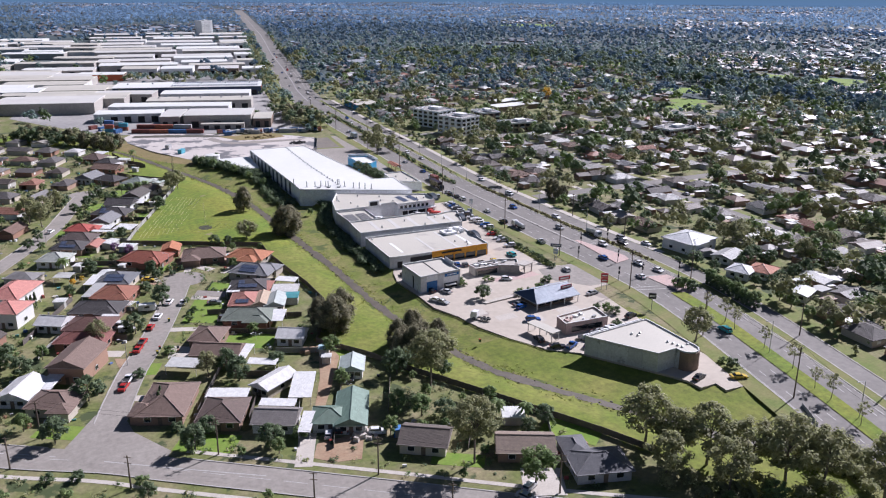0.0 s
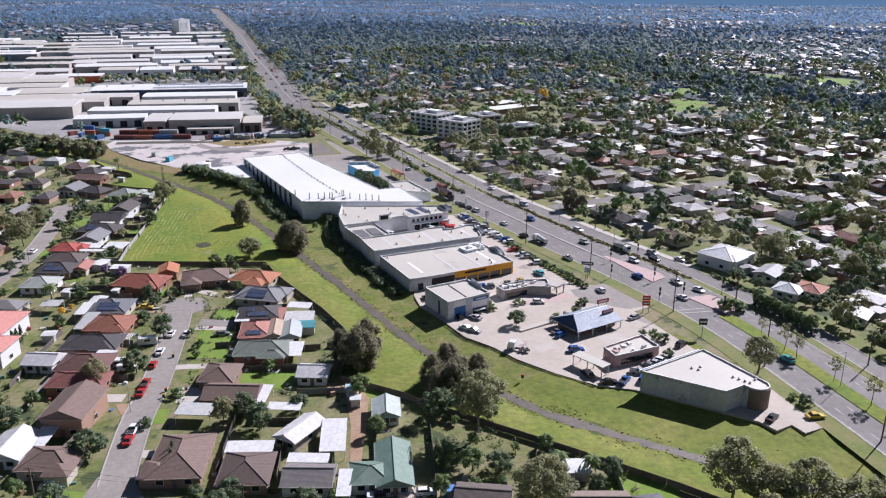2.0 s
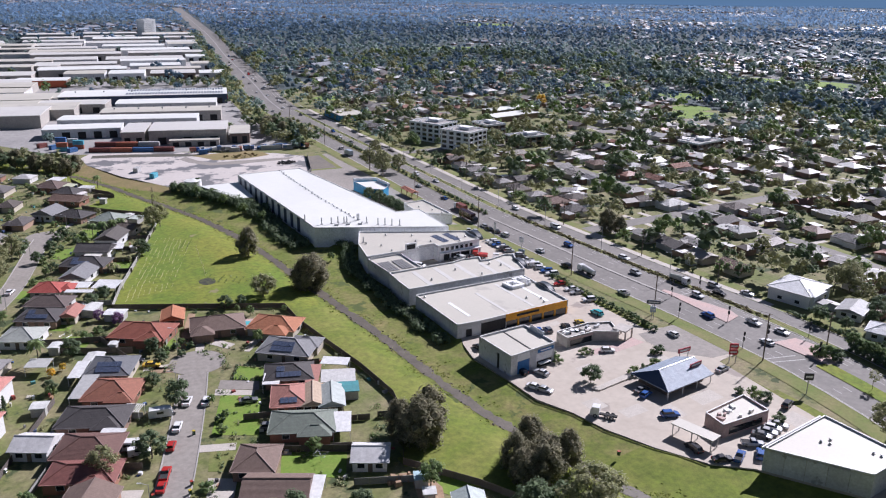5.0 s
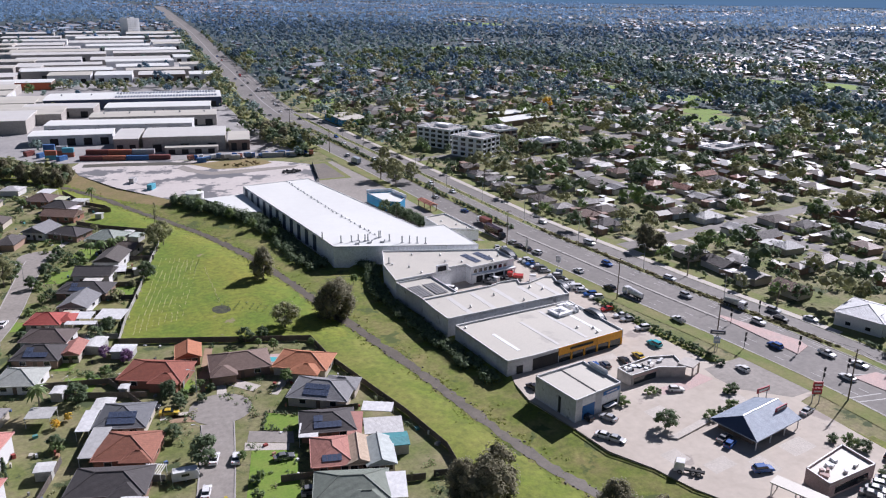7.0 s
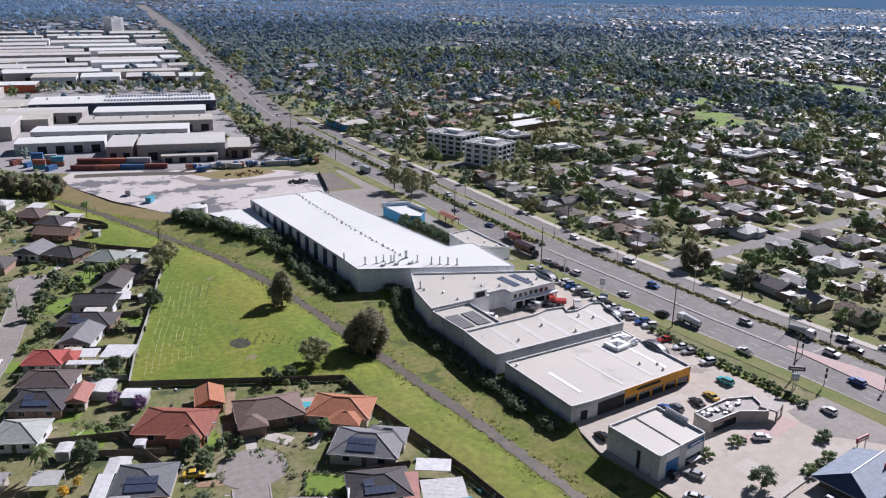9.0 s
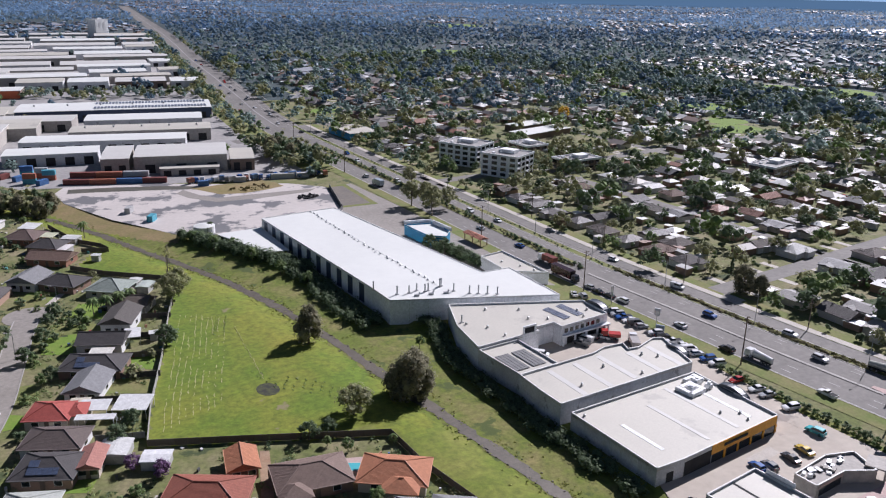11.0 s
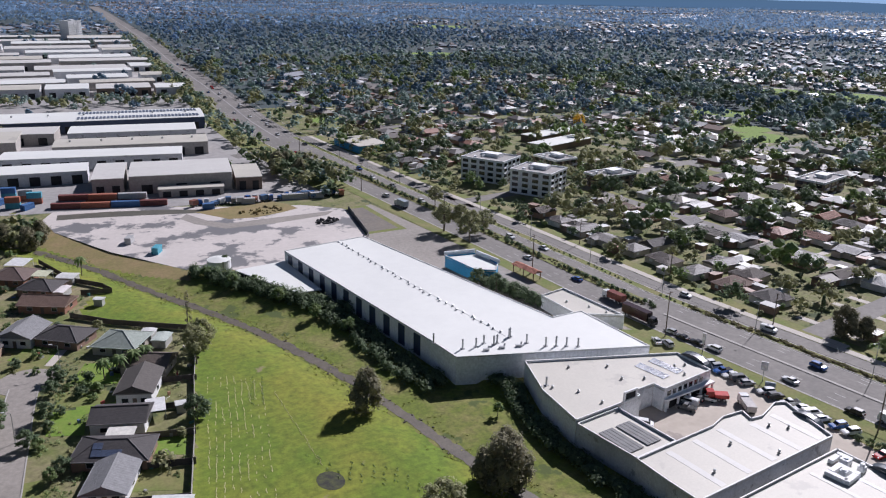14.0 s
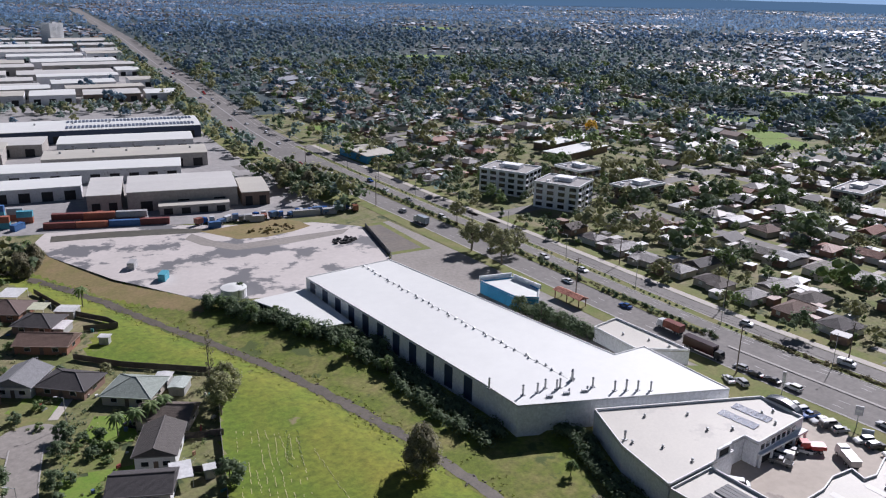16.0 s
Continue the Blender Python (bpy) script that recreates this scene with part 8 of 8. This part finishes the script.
                      (15.8, 294.4, -30, "hatch", BLK), (19, 289.7, -20, "sedan", YEL), (6, 212, 68, "ute", WHT), (4.6, 208, 68, "sedan", RD), (-12.4, 367, 68, "sedan", WHT), (46.5, 163.5, 70, "hatch", WHT), (49.5, 164.8, 70, "suv", BLK), (52, 164.2, 75, "suv", GRYC),
                      (57.4, 160, -20, "hatch", WHT), (60.5, 189, 60, "ute", GRYC), (36.5, 258, -10, "sedan", GRYC), (79, 126, 30, "hatch", WHT), (76.5, 123, -60, "sedan", SILVER), (-12, 196, -20, "sedan", WHT), (8.5, 246, -10, "van", WHT), (37.5, 243, -20, "suv", GRYC), (24, 423, -50, "sedan", BLK)):
    car(x, y, a, k, c, "parked by a suburban house", 0.062, "cars in the cul-de-sac")
for i in range(52):
    s = rc.choice(TOWN_STREETS)
    j = rc.randrange(len(s) - 1)
    x, y = s[j]
    dx, dy = s[j + 1][0] - x, s[j + 1][1] - y
    d = math.hypot(dx, dy)
    if math.hypot(x, y - 250) < 480 and x > axis_x(y) + 30:
        q = rc.choice((-2.6, 2.6, 9.0))
        car(x + dy / d * q, y - dx / d * q, math.degrees(math.atan2(dy, dx)) + (90 if q == 9.0 else 0), rc.choice(list(FAR_CARS)), rc.choice((WHT, WHT, SILVER, BLK, GRYC, RD, BLU)), "parked in a suburban street", 0.06, far=True)


def truck(x, y, ang, label, box=None, cab=WHT, L=8.0, boxcol=(0.6, 0.6, 0.6), tanker=False, z=0.07):
    t = thing("truck", pose(x, y, z, 0, 0, ang), label, "truck", "trucks")
    f = L / 2
    part("cab", profile_body([(f - 2.2, 0.5), (f, 0.5), (f, 1.5), (f - 0.35, 2.7), (f - 2.2, 2.75)], 2.3, 0.93), M["paint_car"], t, "", cab)
    part("windscreen", profile_body([(f - 0.5, 1.55), (f + 0.03, 1.5), (f - 0.28, 2.45), (f - 0.6, 2.45)], 2.1, 0.9), M["glass"], t)
    part("chassis", Geo().box(-1.0, 0, 0.55, L - 2, 0.9, 0.35), M["dark"], t)
    if tanker:
        part("tank", Geo().tube((f - 2.6, 0, 1.9), (-f, 0, 1.7), 1.1, 0.8, 14), M["paint_car"], t, "rounded drum", boxcol)
    elif box:
        part("cargo_box", Geo().box(-1.2, 0, 0.95, L - 2.5, 2.45, box), M["paint_car"], t, "", boxcol)
    for wx in (f - 1.3, -f + 1.2, -f + 2.5):
        for s in (-1, 1):
            wheel_at(t, wx, s * 1.05, 0.5, 0.35)
    return t


truck(169.4, 373, -90, "long dark red box trailer truck beside the highway", 2.9, BLK, 13, (0.035, 0.012, 0.014))
truck(174.6, 389, 90, "brick-red covered truck on the highway", 2.2, WHT, 9, (0.22, 0.07, 0.05))
truck(172.4, 293.8, 90, "white tanker truck on the highway", None, WHT, 8.5, (0.7, 0.7, 0.7), True)
truck(111, 210.3, 130, "white prime mover without trailer", None, WHT, 6.5)
truck(149.5, 319.5, 55, "tip truck with a red tail in the forecourt", 1.5, WHT, 7.5, (0.45, 0.42, 0.40))
truck(146.8, 326.5, 140, "red and white truck in the forecourt", 1.0, RD, 6.0, (0.5, 0.06, 0.05))
truck(195.8, 271, -82, "concrete mixer truck on the service road", None, WHT, 8.0, (0.45, 0.46, 0.4), True)
truck(176, 525, 90, "grey box truck on the highway", 2.6, WHT, 9, (0.4, 0.45, 0.5))
for i in range(16):
    truck(96 + i * 4.4, 573 - i * 0.9 + rc.uniform(-1.5, 1.5), rc.choice((20, 70, 160)), "old truck parked by the sheds", rc.choice((1.2, 2.2, None)), rc.choice((WHT, BLU, GRYC)), rc.uniform(5, 7), rc.choice(((0.5, 0.5, 0.5), (0.3, 0.12, 0.08), (0.12, 0.2, 0.35))))


# ---- containers, tanks, skips ----
def container(x, y, z, ang, col, word, L=12.2):
    t = thing("shipping_container", pose(x, y, z, 0, 0, ang), "%s steel shipping container in the yard" % word, "container", "shipping containers")
    part("shell", Geo().box(0, 0, 0, L, 2.44, 2.6), M["roofmetal"], t, "", col)
    for s in (-1, 1):
        part("door", Geo().box(L / 2 + 0.03, s * 0.6, 0.1, 0.06, 1.15, 2.4), M["tint"], t, "", tuple(c * 0.85 for c in col))


OR, BL, RB, GY, CY = ((0.36, 0.12, 0.07), "orange"), ((0.05, 0.14, 0.33), "blue"), ((0.20, 0.06, 0.05), "rust-red"), ((0.4, 0.4, 0.4), "grey"), ((0.08, 0.35, 0.45), "pale blue")
for i, (a, b) in enumerate(((45.5, 598.8), (57, 593.8), (69, 589.3), (80, 585.2))):
    c = (RB, OR, BL, RB)[i]
    container(a, b, 0.05, -23, *c)
    if i < 3:
        container(a + 3, b + 3.2, 0.05, -23, *(GY, OR, RB)[i])
        container(a + 4, b + 3.0, 2.66, -23, *(RB, OR, GY)[i])
for i, (a, b) in enumerate(((26, 611), (31, 606), (35.5, 615), (22, 620), (33, 622), (16, 628), (27, 630))):
    c = (CY, BL, OR, BL, OR, RB, CY)[i]
    container(a, b, 0.05, 40 if i % 2 else -20, *c, 6.1)
    if i % 2 == 0:
        container(a, b, 2.66, -20, *(OR, CY, GY, BL)[i // 2], 6.1)
for x, y, a, c, L in ((61.5, 516.4, 55, CY, 5), (56, 534, 60, GY, 5), (99.2, 566.5, -10, BL, 5), (63, 606, 70, RB, 6.1), (118, 566, -20, GY, 6.1), (140, 563, -15, GY, 12.2), (150, 560, -15, GY, 6.1)):
    container(x, y, 0.07, a, *c, L)


def rubble(x, y, r, n, seed, mat, label):
    q, g_ = random.Random(seed), Geo()
    for _ in range(n):
        a, d = q.uniform(0, 6.28), r * q.random() ** 0.7
        s = q.uniform(0.3, 1.1)
        g_.box(x + d * math.cos(a), y + d * 0.6 * math.sin(a), 0.05, s * 1.6, s, s * q.uniform(0.4, 1.2), q.uniform(0, 180), 0.7)
    ob = solid("scrap_heap", g_, M[mat], label, "scrap heap", "stuff")


rubble(135.5, 521, 6, 60, 1, "dark", "dark heap of scrap on the yard")
rubble(118, 551, 10, 60, 2, "drygrass", "heap of soil and dry grass")
rubble(97, 478, 6, 40, 3, "dark", "scrap timber and metal against the warehouse")
rubble(55, 210, 3, 30, 4, "dryearth", "heap of soil beside the earth drive")
rubble(54, 160, 4, 30, 5, "path", "broken paving in the front yard")


# ---- poles, wires, signs ----
def pole(x, y, h=12.5, arm=2.2, ang=0.0, name="power_pole", lamp=False):
    t = thing(name, pose(x, y, 0, 0, 0, ang), "tall timber power pole with crossarms" if not lamp else "tall thin steel street lamp", "pole" if not lamp else "street lamp", "roadside poles")
    if lamp:
        part("mast", Geo().tube((0, 0, 0), (0, 0, h), 0.11, 0.07, 8), M["steel"], t)
        part("arm", Geo().tube((0, 0, h - 0.2), (-arm, 0, h + 0.3), 0.05, 0.04, 6), M["steel"], t)
        part("lamp_head", Geo().box(-arm - 0.3, 0, h + 0.22, 0.8, 0.3, 0.14), M["lamp"], t)
    else:
        part("mast", Geo().tube((0, 0, -0.2), (0, 0, h), 0.2, 0.13, 8), M["wood"], t)
        for z in (h - 0.5, h - 1.9):
            part("crossarm", Geo().box(0, 0, z, arm, 0.12, 0.14), M["wood"], t)
    return t


def wires(name, tops, offs, label):
    w = thing(name, pose(0, 0, 0), label, "cable", "overhead wires")
    for o in offs:
        for (x0, y0, z0), (x1, y1, z1) in zip(tops, tops[1:]):
            d = math.hypot(x1 - x0, y1 - y0)
            nx, ny = (y1 - y0) / d * o, -(x1 - x0) / d * o
            g_ = Geo()
            pts = [(x0 + (x1 - x0) * t + nx, y0 + (y1 - y0) * t + ny, z0 + (z1 - z0) * t - 4 * 0.9 * t * (1 - t)) for t in np.linspace(0, 1, 9)]
            for p in pts:
                g_.v += [(p[0] + dx, p[1] + dx * 0.3, p[2] + dz) for dx, dz in ((0, 0.02), (0.02, -0.012), (-0.02, -0.012))]
            for i in range(len(pts) - 1):
                g_.f += [[3 * i + k, 3 * i + (k + 1) % 3, 3 * i + 3 + (k + 1) % 3, 3 * i + 3 + k] for k in range(3)]
            part("wire", g_, M["dark"], w)


WEST_POLES = [(150, 92), (161.5, 132), (167, 172), (171.2, 213.5), (168, 254), (166.3, 295), (166.5, 360), (169, 424), (171.5, 484), (174.5, 560), (179, 640)]
for x, y in WEST_POLES:
    pole(x, y, 14.5, 2.4, 0)
wires("overhead_wires", [(x, y, 14.2) for x, y in WEST_POLES], (-0.9, 0.9), "thin dark power lines along the highway")
HOME_POLES = [(-52, 214), (-15, 190.3), (21.5, 166.2), (51.7, 144), (84, 122)]
for x, y in HOME_POLES:
    pole(x, y, 9.5, 2.0, -35)
wires("overhead_wires", [(x, y, 9.2) for x, y in HOME_POLES], (-0.8, 0.8), "thin dark power lines along the residential road")
for x, y in ((-21, 179), (2.4, 160.6), (36, 139), (60, 124)):
    pole(x, y, 8, 1.6, -35)
for x, y in ((6.6, 222), (21.4, 268), (27, 295), (11.5, 432), (-14, 352), (-4, 400)):
    pole(x, y, 7.5, 1.4, -25, "street_lamp", True)
for y in range(275, 700, 36):
    pole(axis_x(y) + 11.8, y, 10.5, 2.2, 0, "street_lamp", True)
for x, y in ((203, 348), (204.5, 300), (205, 262), (206, 392), (208, 440), (197, 212), (194, 160), (190, 125)):
    pole(x, y, 10.5, 2.0, 0)
for y in (118, 155):
    pole(axis_x(y) + 1, y, 10, 2.2, 0, "street_lamp", True)


def pylon(x, y, ang, boards, label, posts=(-0.9, 0.9), h=6.0):
    t = thing("pylon_sign", pose(x, y, 0, 0, 0, ang), label, "sign", "roadside signs")
    for px in posts:
        part("post", Geo().box(px, 0, 0, 0.2, 0.2, h), M["steel"], t)
    for z, w, hh, col in boards:
        b = part("board", Geo().box(0, 0, z, w, 0.35, hh), M["tint"], t, "", col)
        part("sign_bar", Geo().box(0, -0.2, z + hh * 0.35, w * 0.75, 0.05, hh * 0.28), M["trim"], b)


pylon(162.6, 216.8, -30, ((2.6, 2.4, 1.6, (0.42, 0.03, 0.04)), (4.4, 2.4, 1.6, (0.42, 0.03, 0.04))), "tall red pylon sign on two posts")
pylon(165.7, 194.8, -30, ((4.0, 2.4, 2.0, (0.03, 0.03, 0.035)),), "dark square sign on a post", (0,), 5)
pylon(164, 250.5, -40, ((5.4, 4.2, 1.2, (0.06, 0.07, 0.09)), (2.6, 1.8, 1.9, (0.35, 0.42, 0.5))), "tall pylon sign with two boards", (-0.3, 0.3), 6.4)
pylon(165.6, 326, -60, ((3.6, 1.8, 2.4, (0.5, 0.5, 0.52)),), "grey dealership sign on a post", (0,), 5)
pylon(163, 322, -60, ((0.3, 2.6, 2.2, (0.30, 0.36, 0.42)),), "low pale blue sign board", (-1, 1), 2.2)
pylon(166, 346, -60, ((3.4, 0.9, 3.2, (0.5, 0.5, 0.5)),), "narrow tall grey banner sign", (0,), 6)


def signal(x, y, ang):
    t = thing("traffic_light", pose(x, y, 0, 0, 0, ang), "traffic light on a dark steel pole", "traffic light", "traffic lights")
    part("pole", Geo().tube((0, 0, 0), (0, 0, 4.6), 0.09, 0.07, 7), M["dark"], t)
    for z in (2.6, 4.3):
        part("lamp_box", Geo().box(0, -0.15, z, 0.55, 0.3, 1.1), M["dark"], t)


for x, y, a in ((172.4, 247.5, 0), (172.6, 222, 0), (183.5, 262, 180), (186.5, 207, 0), (196.5, 262, 180), (196.5, 218, 0), (183, 222, 90), (184, 238, 90)):
    signal(x, y, a)


# ---- fences ----
FENCE_PANEL = {}


def fence(line, h=1.8, col=(0.14, 0.12, 0.10), label="dark timber paling fence between gardens", name="fence", step=3.0):
    t = thing(name, pose(0, 0, 0), label, "fence", "garden fences")
    for (x0, y0), (x1, y1) in zip(line, line[1:]):
        d = math.hypot(x1 - x0, y1 - y0)
        n = max(1, round(d / step))
        s = round(d / n, 1)
        key = (s, h)
        if key not in FENCE_PANEL:
            FENCE_PANEL[key] = (Geo().box(0, 0, 0.05, s, 0.07, h - 0.05).mesh("fence_panel", M["fence"]), Geo().box(0, 0, -0.3, 0.12, 0.12, h + 0.35).mesh("post", M["wood"]))
        a = math.degrees(math.atan2(y1 - y0, x1 - x0))
        for i in range(n):
            u = (i + 0.5) / n
            px, py = x0 + (x1 - x0) * u, y0 + (y1 - y0) * u
            part("fence_panel", FENCE_PANEL[key][0], None, t, col=col, at=pose(px, py, 0, 0, 0, a))
            if i % 3 == 0:
                part("post", FENCE_PANEL[key][1], None, t, at=pose(x0 + (x1 - x0) * i / n, y0 + (y1 - y0) * i / n, 0, 0, 0, a))


fence([(15.5, 337), (34, 328), (48, 321), (64.5, 313), (64.3, 299), (67, 277), (69, 262), (70, 244), (67.5, 233), (58.5, 215)], label="dark fence along the edge of the park")
fence([(58.5, 215), (69, 200.5), (77, 186), (93, 160), (106, 138), (112, 126)], label="dark fence along the edge of the park")
fence([(15.5, 337), (20.5, 354), (30, 380), (39, 407), (44, 421), (49.5, 439)], 1.8, (0.36, 0.35, 0.33), "pale grey fence along the edge of the park")
fence([(49.5, 439), (40.5, 447), (30.5, 456), (21, 468)], label="dark fence along the edge of the park")
fence([(28, 486), (37, 483), (35.5, 489), (28, 500), (22, 526)], label="dark fence along the edge of the park")
for l in (((33, 250), (56, 243)), ((36, 232.5), (58, 222)), ((37, 244), (60, 236)), ((-8, 247), (8, 240)), ((-10, 256), (6, 249)), ((-4, 270), (12, 262)), ((0, 283), (14, 276)), ((47, 228), (52, 226)), ((31, 204), (46, 197)), ((20, 186), (31, 212)),
          ((31, 178), (38, 196)), ((41, 170), (49, 196)), ((46, 158), (60, 194)), ((59, 158), (70, 184)), ((74, 145), (88, 165)), ((90, 133), (98, 150)), ((-2, 310), (16, 301)), ((-6, 318), (12, 312)), ((6, 345), (16, 341)), ((9, 364), (22, 358)),
          ((14, 375), (27, 370)), ((18, 387), (31, 382)), ((22, 400), (36, 394)), ((27, 413), (40, 408)), ((-16, 236), (-8, 252)), ((-20, 248), (-6, 280)), ((14, 296), (9, 313)), ((33, 302), (37, 315)), ((25, 301), (29, 311)), ((47, 273), (60, 270)),
          ((-16, 200), (-6, 214)), ((62, 236), (68, 234)), ((46, 213), (58, 208))):
    fence(list(l), 1.7, rc.choice(((0.13, 0.11, 0.10), (0.20, 0.17, 0.14), (0.3, 0.3, 0.28), (0.10, 0.09, 0.085))))
fence([(99.3, 253), (100.6, 237), (101.2, 225), (105.3, 215), (107.3, 205.5), (112.1, 193.7), (118, 183.3)], 0.32, (0.22, 0.21, 0.19), "low grey timber barrier along the car park edge", "barrier", 3)
fence([(146, 112), (155.5, 119), (160, 128)], 1.1, (0.4, 0.4, 0.4), "grey bridge railing over the creek", "railing", 3)
fence([(141, 495), (153, 534)], 1.8, (0.2, 0.2, 0.2), "dark wire fence of the yard")
fence([(128, 476), (141, 494)], 2.2, (0.12, 0.12, 0.12), "dark screen fence behind the warehouse")

# ---- small garden things ----
pool = thing("swimming_pool", pose(52, 305.5, 0.02, 0, 0, -30), "turquoise backyard swimming pool with pale coping", "pool")
part("coping", Geo().box(0, 0, 0, 6.4, 3.6, 0.1), M["path"], pool)
part("water", Geo().box(0, 0, 0.06, 5.6, 2.8, 0.06), M["pool"], pool)


def caravan(x, y, ang):
    t = thing("caravan", pose(x, y, 0.1, 0, 0, ang), "white caravan parked beside a house", "caravan")
    part("body", profile_body([(-2.7, 0.5), (2.6, 0.5), (2.8, 1.3), (2.4, 2.5), (-2.5, 2.5), (-2.8, 1.6)], 2.2, 0.95), M["paint_car"], t, "", (0.7, 0.7, 0.68))
    for s in (-1, 1):
        part("window", Geo().box(0, s * 1.07, 1.4, 1.6, 0.08, 0.6), M["glass"], t)
        wheel_at(t, 0, s * 0.95)


caravan(6.5, 249, -20)
caravan(15.8, 260.6, -10)


def bin_(x, y, col):
    t = thing("wheelie_bin", pose(x, y, 0.06), "green plastic wheelie bin", "bin", "wheelie bins")
    part("body", Geo().box(0, 0, 0, 0.5, 0.55, 0.95, 10, 1.15), M["tint"], t, "", (0.03, 0.09, 0.05))
    part("lid", Geo().box(0, 0, 0.95, 0.6, 0.66, 0.1, 10), M["tint"], t, "", col)


for x, y in ((103, 195.5), (15, 226), (16, 229), (21, 249), (8, 228), (30, 297), (33, 170), (46, 160)):
    bin_(x, y, rc.choice(((0.4, 0.05, 0.03), (0.5, 0.4, 0.03))))


def clothesline(x, y):
    t = thing("rotary_clothesline", pose(x, y, 0), "rotary metal clothesline in a back yard", "clothesline", "clotheslines")
    part("mast", Geo().tube((0, 0, 0), (0, 0, 2.2), 0.04, 0.04, 6), M["steel"], t)
    for i in range(4):
        a = i * math.pi / 2
        part("arm", Geo().tube((0, 0, 1.6), (1.9 * math.cos(a), 1.9 * math.sin(a), 2.1), 0.03, 0.03, 5), M["steel"], t)
        b = a + math.pi / 2
        part("line", Geo().tube((1.8 * math.cos(a), 1.8 * math.sin(a), 2.1), (1.8 * math.cos(b), 1.8 * math.sin(b), 2.1), 0.02, 0.02, 4), M["steel"], t)


for x, y in ((43, 224.5), (28.5, 399), (0, 317), (58, 184), (12, 350)):
    clothesline(x, y)

# the patterns for copies are not part of the place
for pr in [q for l in P.values() for q in l] + list(CARS.values()) + list(FAR_CARS.values()) + PROTO:
    for ob in [*pr.children_recursive, pr]:
        bpy.data.objects.remove(ob)
